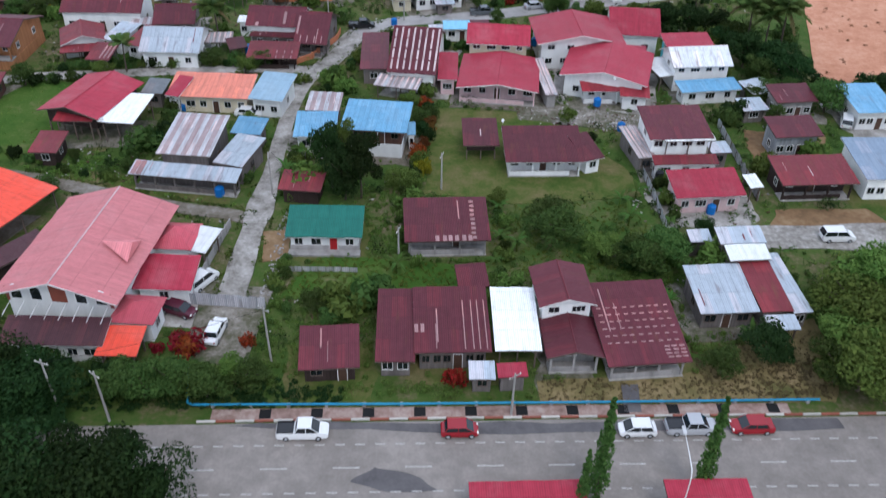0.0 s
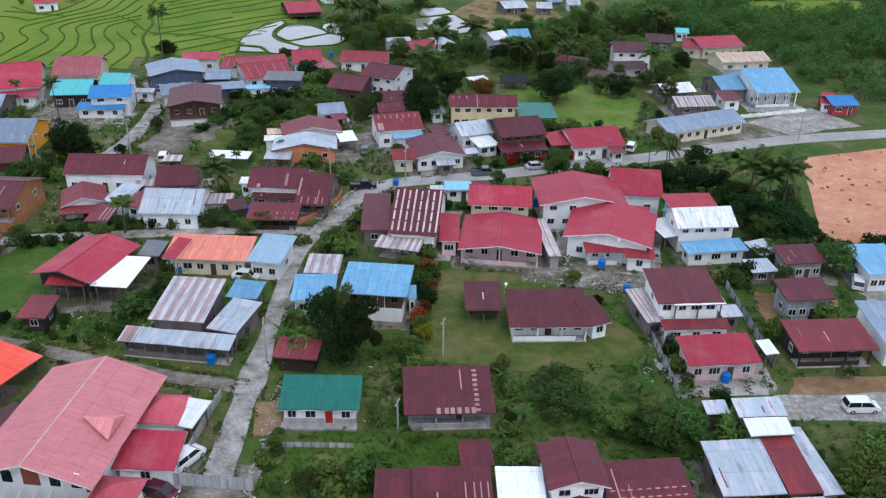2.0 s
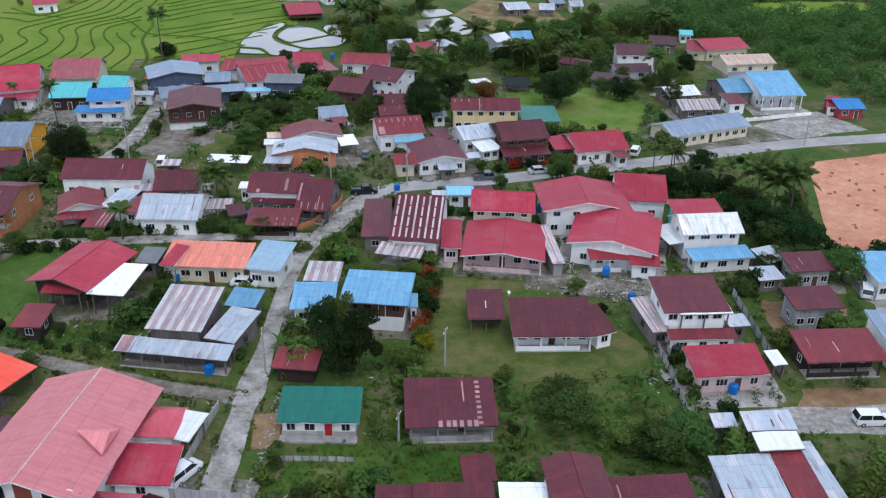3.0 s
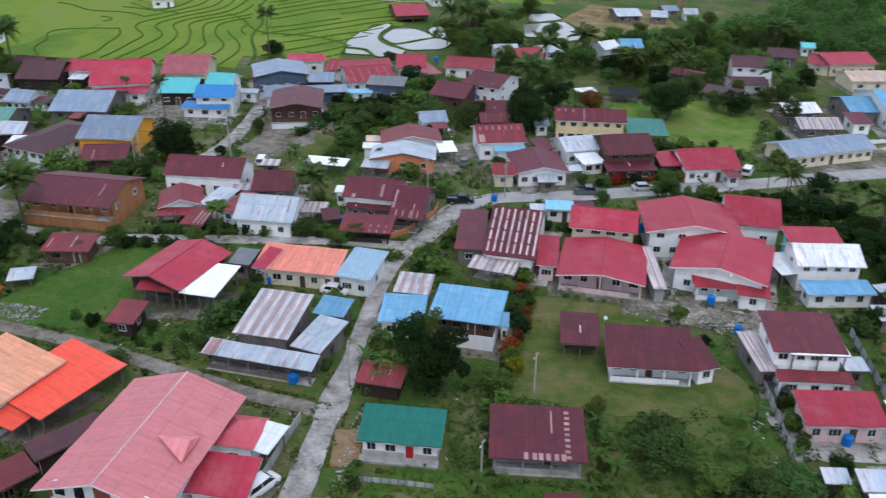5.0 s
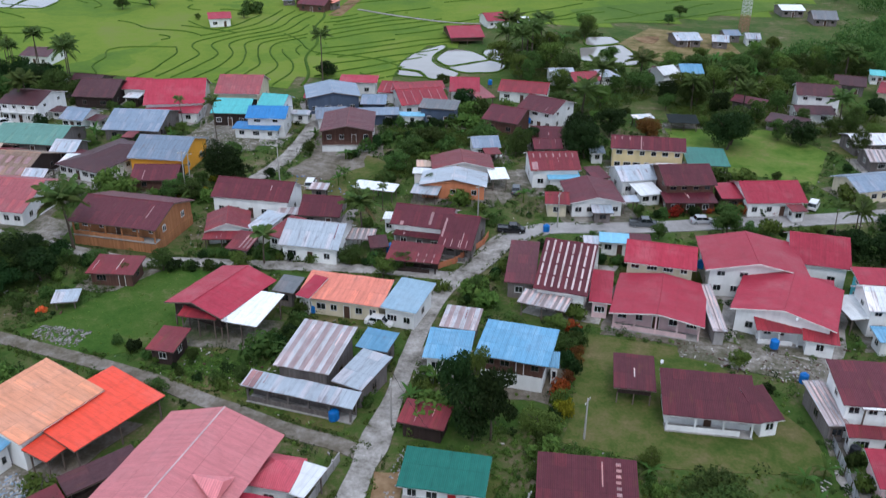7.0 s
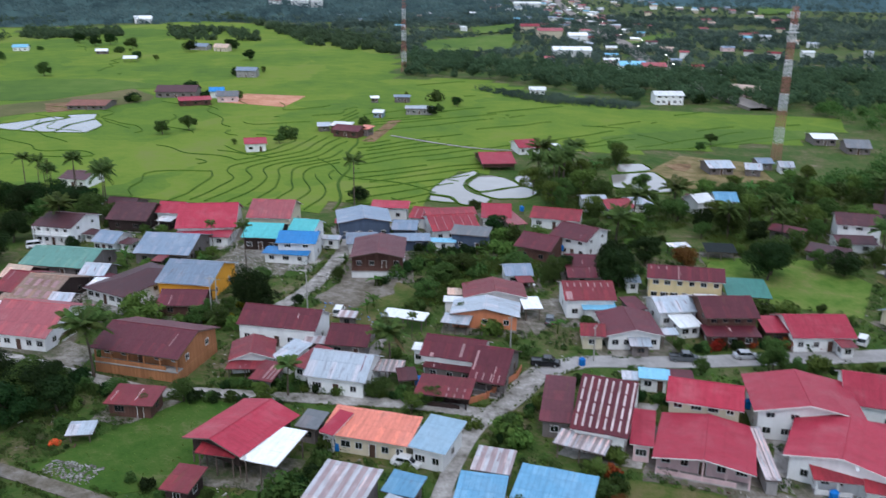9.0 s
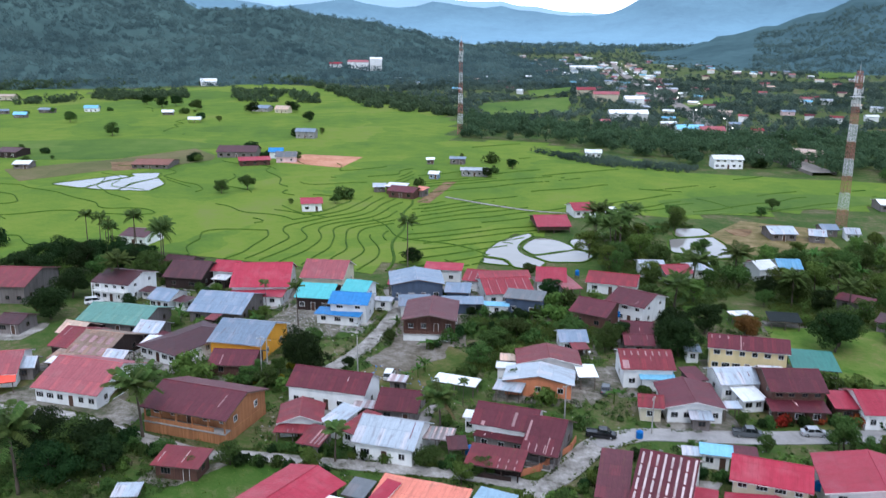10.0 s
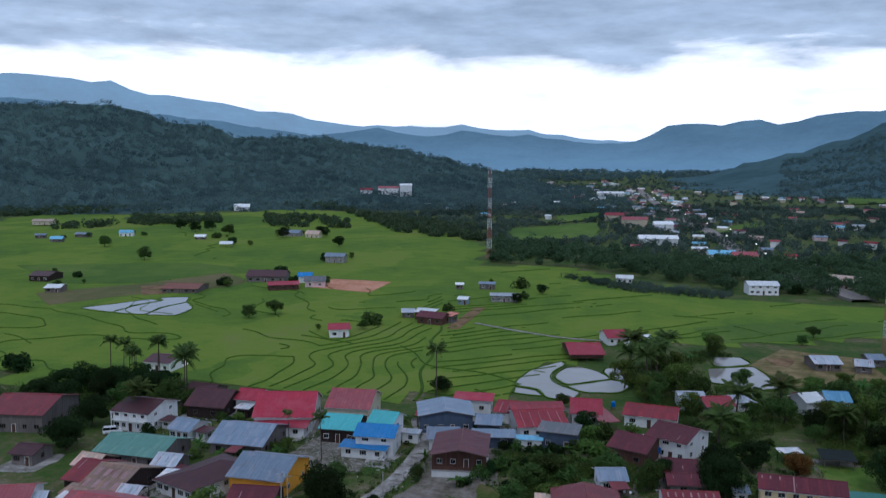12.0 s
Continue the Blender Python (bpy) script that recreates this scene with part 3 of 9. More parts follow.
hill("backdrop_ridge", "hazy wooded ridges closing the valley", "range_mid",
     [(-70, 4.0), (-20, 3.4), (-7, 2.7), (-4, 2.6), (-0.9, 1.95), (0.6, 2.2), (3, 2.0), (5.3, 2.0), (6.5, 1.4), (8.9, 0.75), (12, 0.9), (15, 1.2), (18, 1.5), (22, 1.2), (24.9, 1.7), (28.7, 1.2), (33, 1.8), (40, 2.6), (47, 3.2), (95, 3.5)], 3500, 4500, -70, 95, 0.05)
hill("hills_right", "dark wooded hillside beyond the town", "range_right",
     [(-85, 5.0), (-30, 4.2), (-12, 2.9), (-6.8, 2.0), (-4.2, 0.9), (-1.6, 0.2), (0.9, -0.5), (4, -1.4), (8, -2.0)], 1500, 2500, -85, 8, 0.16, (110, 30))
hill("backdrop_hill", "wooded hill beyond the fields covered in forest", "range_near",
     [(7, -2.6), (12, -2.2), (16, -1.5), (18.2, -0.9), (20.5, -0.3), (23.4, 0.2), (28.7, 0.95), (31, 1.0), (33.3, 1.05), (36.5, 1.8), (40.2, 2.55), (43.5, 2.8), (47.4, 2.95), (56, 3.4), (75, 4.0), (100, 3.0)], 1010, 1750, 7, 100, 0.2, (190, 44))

# ---------------- fields, ponds, roads ----------------
PADDY = [(-205, 213), (-178, 224), (-160, 238), (-130, 243), (-98, 242), (-72, 259), (-66, 300), (-54, 352), (-20, 348), (8, 362), (60, 400), (75, 455), (-16, 458), (-60, 492), (-115, 538), (-166, 530), (-200, 640), (-226, 700), (-320, 790), (-468, 925), (-640, 960), (-740, 720), (-560, 480), (-330, 300)]


def inside(x, y, poly):
    hit_ = False
    for (x0, y0), (x1, y1) in zip(poly, poly[1:] + poly[:1]):
        if (y0 > y) != (y1 > y) and x < x0 + (y - y0) * (x1 - x0) / (y1 - y0):
            hit_ = not hit_
    return hit_


def field_sheet():
    """The rice fields follow the land on a grid of their own, just over the ground sheet."""
    step = 12.0
    grid, vs, fs = {}, [], []
    for i in range(-64, 10):
        for j in range(16, 84):
            x, y = i * step, j * step
            if inside(x + 6, y + 6, PADDY):
                quad = []
                for di, dj in ((0, 0), (1, 0), (1, 1), (0, 1)):
                    k = (i + di, j + dj)
                    if k not in grid:
                        gx, gy = k[0] * step, k[1] * step
                        grid[k] = len(vs)
                        vs.append((gx + 4 * noise.noise((gx * 0.05, gy * 0.05, 0)), gy + 4 * noise.noise((gx * 0.05, gy * 0.05, 5)), height(gx, gy) + 0.12))
                    quad.append(grid[k])
                fs.append(tuple(quad))
    ob = part("ground_paddy", mesh_of("ground_paddy", vs, fs, "paddy", smooth=True))
    tagged(ob, "bright green terraced rice fields", "rice field", kind="structure")


field_sheet()


def bunds():
    """Low earth banks that part the rice terraces, curved to fit the camera's view, and straight ones across them."""
    def f(x, y):
        # rows that bulge west and close up on the field track; slanting rows east of it
        wave = 0.45 * noise.noise((x / 16, y / 16, 0.5)) + 0.9 * noise.noise((x / 70, y / 70, 1.5))
        if x < -101 - (y - 269) * 0.3:
            s = 5.6 if x > -150 else 5.6 + (-150 - x) * 0.05
            return 60 + (-x - 12.5 * math.exp(-((y - 288) / 15) ** 2) + 0.25 * (y - 300) * min(1.0, max(0.0, (-140 - x) / 40))) / s + wave
        return (y - 1.15 * x) / 9.5 + wave

    def g(x, y):
        return (x * 0.35 + y) / 30.0 + 2.2 * noise.noise((x / 90, y / 90, 4.5)) + 0.8 * noise.noise((x / 30, y / 30, 6.5))

    vs, fs = [], []

    def seg(p, q, w, hgt):
        d = (q - p)
        if d.length < 0.05:
            return
        d.normalize()
        n_ = Vector((-d.y, d.x, 0)) * w
        p, q = p - d * 0.15, q + d * 0.15
        k = len(vs)
        up = Vector((0, 0, hgt))
        for r in (p - n_, p + up - n_ * 0.3, p + up + n_ * 0.3, p + n_, q - n_, q + up - n_ * 0.3, q + up + n_ * 0.3, q + n_):
            vs.append(tuple(r))
        fs.extend([(k, k + 1, k + 5, k + 4), (k + 1, k + 2, k + 6, k + 5), (k + 2, k + 3, k + 7, k + 6), (k, k + 3, k + 2, k + 1), (k + 4, k + 5, k + 6, k + 7)])

    def contours(fun, x0, x1, y0, y1, st, w, hgt, test):
        nx, ny = int((x1 - x0) / st), int((y1 - y0) / st)
        val = [[fun(x0 + i * st, y0 + j * st) for j in range(ny + 1)] for i in range(nx + 1)]
        for i in range(nx):
            for j in range(ny):
                cx, cy = x0 + (i + 0.5) * st, y0 + (j + 0.5) * st
                c = [val[i][j], val[i + 1][j], val[i + 1][j + 1], val[i][j + 1]]
                lo, hi = min(c), max(c)
                for lev in range(math.floor(lo) + 1, math.floor(hi) + 1):
                    if not test(cx, cy, lev):
                        continue
                    hits = []
                    cor = [(i, j), (i + 1, j), (i + 1, j + 1), (i, j + 1)]
                    for k in range(4):
                        a, b = c[k], c[(k + 1) % 4]
                        if (a < lev) != (b < lev):
                            q = (lev - a) / (b - a)
                            (ia, ja), (ib, jb) = cor[k], cor[(k + 1) % 4]
                            hits.append(Vector((x0 + (ia + (ib - ia) * q) * st, y0 + (ja + (jb - ja) * q) * st, 0)))
                    if len(hits) >= 2:
                        for p in hits:
                            p.z = height(p.x, p.y) + 0.10
                        seg(hits[0], hits[1], w, hgt)

    track = lambda y: -101 - (y - 269) * 0.3
    near = lambda x, y, lev: abs(x - track(y)) > 3.2 and inside(x, y, PADDY) and y < 420 and noise.noise((x / 60, y / 60, lev * 1.7)) > (-0.42 if -165 < x < -60 and y < 345 else -0.16 if y < 345 else 0.14)
    contours(f, -330, 70, 206, 420, 2.4, 0.30, 0.34, near)
    for i in range(33):
        y0, y1 = 244 + 3 * i, 247 + 3 * i
        seg(Vector((track(y0) + 1.2 * math.sin(i * 0.45), y0, 0.12)), Vector((track(y1) + 1.2 * math.sin(i * 0.45 + 0.45), y1, 0.12)), 0.5, 0.4)
    cross = lambda x, y, lev: inside(x, y, PADDY) and y < 420 and noise.noise((x / 45, y / 45, lev * 2.3 + 9)) > 0.3
    contours(g, -330, 70, 206, 420, 3.5, 0.33, 0.3, cross)
    farther = lambda x, y, lev: inside(x, y, PADDY) and y >= 420 and abs(x - track(y)) > 26 and noise.noise((x / 80, y / 80, lev * 1.3)) > 0.16
    contours(lambda x, y: f(x, y) / 2.6, -640, 70, 420, 900, 9.0, 0.5, 0.4, farther)
    ob = part("paddy_bunds", mesh_of("paddy_bunds", vs, fs, "bund_grass"))
    tagged(ob, "grassy earth banks between the rice terraces", "field bank", kind="stuff")


bunds()

OPEN = []
pond_label = "shallow fish pond reflecting the pale sky"
for pts_ in (
    [(-64.8, 267.6), (-71.9, 269.4), (-73, 277), (-71.8, 290), (-66, 303), (-63.8, 300), (-65.2, 290), (-64, 281), (-59.9, 274.4), (-53, 268.6), (-53.6, 261), (-60, 260.4)],
    [(-63.4, 290.6), (-62.4, 296), (-59.6, 298.6), (-54, 296.2), (-50.2, 292), (-47.4, 287.2), (-52, 282), (-57.6, 276.4), (-61, 279.4), (-63.4, 284)],
    [(-57.4, 274.6), (-52, 280), (-46.6, 286), (-42.6, 284), (-40.6, 280), (-42.4, 273), (-47, 270.8), (-52, 269.8)],
    [(-50.4, 294.6), (-50.6, 299.4), (-47.2, 302.4), (-44.2, 297), (-42.4, 288), (-45.8, 287)],
    [(-71.2, 267.4), (-65.4, 266.4), (-62, 261.8), (-70, 261.8)],
    [(-19.4, 328.5), (-11.4, 331.4), (-7.7, 323), (-15.7, 316), (-19, 317.4)],
    [(-20.4, 311.4), (-15.7, 314), (-6.7, 319), (1.3, 295.6), (-6.6, 290), (-11.9, 294), (-18.5, 294.6)],
    [(-281, 322), (-275, 334.5), (-268, 351), (-262, 349), (-264, 335), (-262, 319)],
    [(-261, 319), (-262.6, 335), (-260.6, 350), (-266, 356), (-255.5, 362.5), (-248.6, 351), (-250, 335), (-246, 320)],
    [(-245, 320), (-248.6, 335), (-247, 350), (-236, 339), (-232.5, 323.4), (-240, 320.6)],
):
    OPEN.append(pts_)
    pond = patch("water_pond", pts_, 0.26, "pond_water", pond_label, "pond", 0.3)
    ribbon("pond_bank", pts_ + pts_[:2], 0.42, 0.36, "bund_grass", "low grassy bank round a pond", "structure", "bank", 0.5)

for pts_, mat_, z_, lab_ in (
    ([(72.3, 184.4), (92.6, 191.8), (125, 197), (135, 150), (95.6, 142), (62.1, 143.3)], "red_earth", 0.10, "bare lot of graded red earth"),
    ([(67, 208), (86.4, 220.5), (94, 207.5), (74.4, 199.5)], "gravel", 0.08, "gravel forecourt by the community hall"),
    ([(-31, 82), (-22.5, 80.5), (-23, 67.5), (-30, 68)], "rubble_ground", 0.09, "grey gravel yard behind a zinc fence"),
    ([(-4.3, 129), (12, 128), (24, 112), (26, 104), (7, 101), (-5.5, 103)], "worn_lawn", 0.06, "mown lawn round the bungalows"),
    ([(4, 100.5), (23, 103), (26, 96), (22, 86), (3, 85)], "turf", 0.05, "rough yellowing grass plot"),
    ([(-74, 134), (-56, 133), (-60, 112), (-72, 106), (-86, 108)], "green_lawn", 0.06, "bright lawn beside timber houses"),
    ([(7, 231), (34, 236), (44, 222), (38, 200), (12, 205)], "lawn", 0.05, "green lawn in front of the trees"),
    ([(-18, 88), (3, 87), (2, 80), (-22, 79)], "green_lawn", 0.05, "wet green grass below the cottage"),
    ([(-26, 92.5), (-22.5, 93), (-22, 87), (-24.8, 86)], "brown_earth", 0.08, "orange-brown dug earth beside the cottage"),
    ([(44, 102), (57, 103), (60, 96.5), (42, 97)], "brown_earth", 0.07, "brown soil yard before the open shed"),
    ([(36, 97), (72, 101), (72, 93.6), (36, 92.5)], "gravel", 0.09, "pale gravel drive with a parked car"),
    ([(26.7, 69.6), (33.9, 75.0), (42.4, 79.4), (42.6, 71.8), (40.5, 65.6), (26.0, 64.8)], "dry_turf", 0.055, "dry brown slope with dead grass"),
    ([(9, 67), (23, 68.5), (40, 72), (40, 66), (9, 63.5)], "dry_turf", 0.06, "dry yellow verge above the road"),
    ([(-222, 412), (-221, 442), (-188, 444), (-184, 408)], "red_earth", 0.22, "bare red earth by the farm cluster"),
    ([(1.5 + (4.0 + 1.4 * math.sin(w * 2.1)) * math.cos(w * 0.7), 330 + (7.0 + 2.6 * math.sin(w * 1.7)) * math.sin(w * 0.7)) for w in range(9)], "brown_earth", 0.2, "patch of bare red soil"),
    ([(-12, 312), (2, 350), (28, 345), (32, 318), (6, 300)], "dry_turf", 0.12, "dry grass yard near the ponds"),
    ([(-64, 120.5), (-49, 121.5), (-48, 113), (-62, 112)], "rubble_ground", 0.075, "bare trodden yard under the raised house"),
    ([(-58, 106.5), (-32, 103), (-32, 98.5), (-60, 101)], "worn_lawn", 0.05, "trodden grass strip before the old house"),
    ([(44, 185), (60, 192.5), (74, 199), (67, 208), (58, 205), (46, 197)], "rubble_ground", 0.066, "trodden ground round the school building"),
    ([(45, 125), (58, 124), (56, 117), (44, 116)], "brown_earth", 0.06, "brown soil between sheds"),
    ([(-68, 186), (-58, 194), (-50, 188), (-56, 170), (-72, 168)], "worn_lawn", 0.05, "patchy grass by the earth lane"),
    ([(8, 132.5), (30, 128.5), (31, 122), (9, 126)], "rubble_ground", 0.07, "littered concrete yard behind the houses"),
    ([(-104, 206), (-88, 205), (-84, 190), (-104, 188)], "rubble_ground", 0.07, "rubble-strewn plot"),
    ([(-330, 345), (-303, 389), (-288, 440), (-262, 420), (-256, 407), (-264, 381), (-284, 360), (-299, 322)], "fallow_field", 0.2, "fallow brown field beyond the flooded plots"),
    ([(-420, 420), (-330, 470), (-262, 455), (-292, 436), (-304, 391), (-345, 372)], "wet_or_hazy_field", 0.19, "darker wet rice plots with standing water"),
    ([(-20, 352), (6, 366), (58, 404), (62, 420), (10, 410), (-30, 378)], "wet_or_hazy_field", 0.19, "wet green plots near the mast"),
    ([(-298, 381), (-290, 388), (-272, 367), (-280, 360)], "brown_earth", 0.22, "trodden brown earth between field sheds"),
    ([(-72.4, 179.4), (-69.9, 191.9), (-59.0, 195.5), (-57.0, 187.0), (-63.2, 175.1)], "dirt_lane", 0.078, "bare earth parking place beside the lane"),
    ([(-70.0, 84.2), (-68.3, 86.6), (-63.2, 85.4), (-61.8, 81.6), (-63.1, 78.0), (-65.2, 77.9)], "rubble_ground", 0.078, "pale concrete yard below the orange-roofed house"),
    ([(-28.5, 192.4), (-23.0, 193.1), (-20.4, 183.6), (-24.1, 173.5), (-27.8, 180.1)], "rubble_ground", 0.078, "trodden side yard of the orange-walled house"),
    ([(-128, 150), (-100, 146), (-98, 136), (-130, 132)], "rubble_ground", 0.07, "pale gravel turning place"),
):
    OPEN.append(pts_)
    patch("ground_patch", pts_, z_, mat_, lab_)

for pts_ in ([(-219, 774), (-158, 886), (-129, 724), (-189, 677)],
    [(-61, 821), (-11, 956), (-8, 898), (-49, 781)],
    [(-216, 952), (-185, 1037), (-166, 931), (-194, 869)],
    [(-101, 2688), (83, 3289), (71, 2351), (-67, 2093)],
    [(97, 329), (104, 350), (125, 358), (152, 358), (148, 345), (123, 326), (106, 322)],
    [(136, 1741), (219, 1921), (161, 1419), (104, 1344)],):
    OPEN.append(pts_)
    # the farthest plots take the duller green that stands for haze
    fp_ = patch("ground_field", pts_, 0.6, "paddy" if max(p[1] for p in pts_) < 800 else "wet_or_hazy_field", "distant green rice field between trees", "rice field", 3.0)
    fp_.location.z = max(height(*p) for p in pts_) + 0.4
LANE1 = [(-27.2, 78), (-27.4, 86.4), (-27.6, 92.8), (-27.6, 97.6), (-27.8, 106.8), (-28.2, 115.8), (-28.4, 128.1), (-27.5, 138.2), (-24.3, 146.4), (-20.8, 158), (-14.7, 164.2), (-3.6, 167.3), (7.9, 170.9), (19.8, 175.5), (32.1, 179.6), (51.9, 187.9), (73, 196), (96.8, 202.1), (150, 214)]
LANE2 = [(-27.6, 141.6), (-38.5, 141.2), (-44.2, 140.4), (-51.8, 139.2), (-63, 137.4), (-74.2, 135.6), (-81.1, 133.8), (-98.9, 136), (-114, 138), (-140, 134)]
LANE3 = [(-28.2, 95.1), (-32.1, 96.3), (-38.1, 97.2), (-44.9, 99), (-53.3, 101.1), (-63.9, 103.9), (-90, 108)]
LANE4 = [(-79, 165), (-77.3, 172.2), (-75.9, 179.8), (-75.4, 190.5), (-76.9, 205.9), (-79.1, 218.7), (-83.2, 227.3)]
LANE5 = [(-140, 128), (-134, 150), (-131, 165), (-139, 185), (-150, 195)]
ROADN = [(-140, 52.2), (-80, 55.6), (-44.6, 57.9), (-24.9, 59.3), (-1.1, 61), (35.2, 63.4), (80, 66.5), (150, 71)]
lanes = [
    ribbon("road_lane", LANE1[9:], [5.2, 4.6, 4.6, 4.8, 4.8, 4.8, 5, 5, 5.2, 5.2], 0.128, "pale_road", "pale worn road through the village", category="road"),
    ribbon("road_lane", LANE1[:11], [3.4, 3.4, 2.9, 3.9, 2.5, 2.5, 2.6, 3.2, 4.2, 5.0, 4.6], 0.12, "concrete_lane", "weathered concrete village lane", category="road"),
    ribbon("road_lane", LANE2, 3.0, 0.11, "concrete_lane", "narrow concrete lane between houses", category="road"),
    ribbon("road_lane", LANE3, 2.5, 0.10, "dirt_lane", "narrow gravel lane past the church hall", category="road"),
    ribbon("road_lane", LANE4, 3.7, 0.10, "concrete_lane", "stony lane up to the paddy-side houses", category="road"),
    ribbon("road_lane", LANE5, 3.4, 0.09, "dirt_lane", "dusty side road", category="road"),
    ribbon("road_path", [(-117, 340), (-119, 365), (-121.3, 389.3)], 5.0, 0.24, "brown_earth", "earth track in the rice fields", category="path"),
    ribbon("road_path", [(-112, 354), (-91.2, 345), (-72.4, 339.5), (-56, 340)], 1.6, 0.4, "gravel", "narrow path on a field bank", category="path"),
    ribbon("road_path", [(46, 262), (53, 250), (55, 240), (47, 230)], 2.2, 0.1, "gravel", "curving dirt track", category="path"),
]
ROAD_S = [(x, y - 8.6) for x, y in ROADN]
MID = [(x, y - 5.3) for x, y in ROADN]
ribbon("road", [(x, y - 5.8) for x, y in ROADN], 11.0, 0.06, "asphalt", "grey asphalt main road", category="road")


def along(line, s):
    """Point and heading at s metres along a line."""
    for (x0, y0), (x1, y1) in zip(line, line[1:]):
        d = math.hypot(x1 - x0, y1 - y0)
        if s <= d:
            return x0 + (x1 - x0) * s / d, y0 + (y1 - y0) * s / d, math.degrees(math.atan2(y1 - y0, x1 - x0))
        s -= d
    return x1, y1, 0.0


def dashes(line, dy, length, gap, width, start, end, label):
    """Painted strokes, each a thin raised film of road paint."""
    me = bevel_mesh("road_marking", [(-length / 2, -width / 2, 0, length / 2, width / 2, 0.012)], "road_paint", 0.003)
    s = start
    while s < end:
        x, y, a = along(line, s)
        ob = part("road_marking", me, None, pose(x, y + dy, 0.061, 0, 0, a))
        tagged(ob, label, "road marking", "road markings", "structure")
        s += length + gap


dashes(ROADN, -3.2, 1.0, 1.0, 0.16, 95, 210, "white dashed edge line on asphalt")
dashes(ROADN, -6.1, 2.6, 4.4, 0.16, 95, 210, "worn white centre line stroke")
dashes(ROADN, -9.0, 1.0, 1.0, 0.16, 95, 210, "white dashed edge line on asphalt")
patch("road_stain", [(-9.5, 52.6), (-7.5, 54.6), (-3, 53.6), (-1, 52.0), (-6, 51.6)], 0.07, "tarmac_patch", "dark flat patch on the asphalt", "stain", 0.5)
patch("road_stain", [(-23, 58.6), (-18, 59.6), (10, 61.2), (40, 63.3), (40, 61.8), (6, 59.4)], 0.067, "tarmac_patch", "darker parking strip along the kerb", "stain", 0.5)
kerb_a = bevel_mesh("kerb_stone", [(-0.95, -0.12, 0, 0.95, 0.12, 0.22)], "kerb_pale", 0.03)
kerb_b = bevel_mesh("kerb_stone", [(-0.95, -0.12, 0, 0.95, 0.12, 0.22)], "kerb_red", 0.03)
s_ = 115.0
k_ = 0
while s_ < 200:
    x_, y_, a_ = along(ROADN, s_)
    ob = part("kerb_stone", kerb_b if k_ % 2 else kerb_a, None, pose(x_, y_ + 0.05, 0.0, 0, 0, a_))
    tagged(ob, "red-brown painted concrete kerb stone" if k_ % 2 else "pale painted concrete kerb stone", "kerb", "kerb stones along the road", "structure")
    s_ += 1.96
    k_ += 1
ribbon("pavement", [(x, y + 0.9) for x, y in ROADN[3:6]], 1.5, 0.14, "red_walk", "reddish worn footway beside the kerb", category="pavement")
# solid black slabs stand in for the darkness of open drains
drain_me = bevel_mesh("drain_opening", [(-0.6, -0.65, 0, 0.6, 0.65, 0.16)], "tyre", 0.02)
for i_ in range(11):
    x_, y_, a_ = along(ROADN[3:6], 5.5 + i_ * 5.3)
    tagged(part("drain_opening", drain_me, None, pose(x_, y_ + 0.95, 0.0, 0, 0, a_)), "black slab standing for a dark drain opening", "drain", "drain grates", "structure")
patch("path_slab", [(17.9, 66.8), (19.7, 66.9), (19.5, 62.9), (17.7, 62.8)], 0.16, "tarmac_patch", "dark concrete path up to the house", "path", 0.1)


# ---------------- houses ----------------
RECTS = []
WINCACHE = {}
LABEL_ROOF = {}


def lattice(xs, zs, solid, y0, y1):
    """One joined slab made of the solid cells of a grid."""
    vs, fs, ids = [], [], {}

    def v_(i, j, s):
        if (i, j, s) not in ids:
            ids[(i, j, s)] = len(vs)
            vs.append((xs[i], y1 if s else y0, zs[j]))
        return ids[(i, j, s)]

    for i in range(len(xs) - 1):
        for j in range(len(zs) - 1):
            if not solid(i, j):
                continue
            fs.append((v_(i, j, 0), v_(i + 1, j, 0), v_(i + 1, j + 1, 0), v_(i, j + 1, 0)))
            fs.append((v_(i, j, 1), v_(i, j + 1, 1), v_(i + 1, j + 1, 1), v_(i + 1, j, 1)))
            for di, dj, (a, b) in ((-1, 0, ((0, 1), (0, 0))), (1, 0, ((1, 0), (1, 1))), (0, -1, ((0, 0), (1, 0))), (0, 1, ((1, 1), (0, 1)))):
                ni, nj = i + di, j + dj
                if not (0 <= ni < len(xs) - 1 and 0 <= nj < len(zs) - 1 and solid(ni, nj)):
                    p, q = (i + a[0], j + a[1]), (i + b[0], j + b[1])
                    fs.append((v_(*p, 0), v_(*p, 1), v_(*q, 1), v_(*q, 0)))
    return vs, fs


def window_meshes(w, h_, grille):
    key = (round(w, 1), round(h_, 1), grille)
    if key not in WINCACHE:
        t_ = 0.07
        k = max(1, round(w / 0.6))
        xs = [-w / 2, -w / 2 + t_]
        for i in range(1, k):
            xs += [-w / 2 + w * i / k - 0.025, -w / 2 + w * i / k + 0.025]
        xs += [w / 2 - t_, w / 2]
        zs = [-h_ / 2 - 0.05, -h_ / 2 + t_, h_ / 2 - t_, h_ / 2]
        WINCACHE[key] = (mesh_of("window", *lattice(xs, zs, lambda i, j: j != 1 or i % 2 == 0, -0.05, 0.03), grille),
                         mesh_of("pane", *box_data([(-w / 2 + t_, -0.012, -h_ / 2 + t_, w / 2 - t_, 0.012, h_ / 2 - t_)]), "glass"))
    return WINCACHE[key]


def window(parent, m, w=1.3, h_=1.1, frame_mat="trim"):
    fr, pa = window_meshes(w, h_, frame_mat)
    f = part("window", fr, parent, m)
    part("pane", pa, f, Matrix.Identity(4), "dark window glass")


DOORS = {}


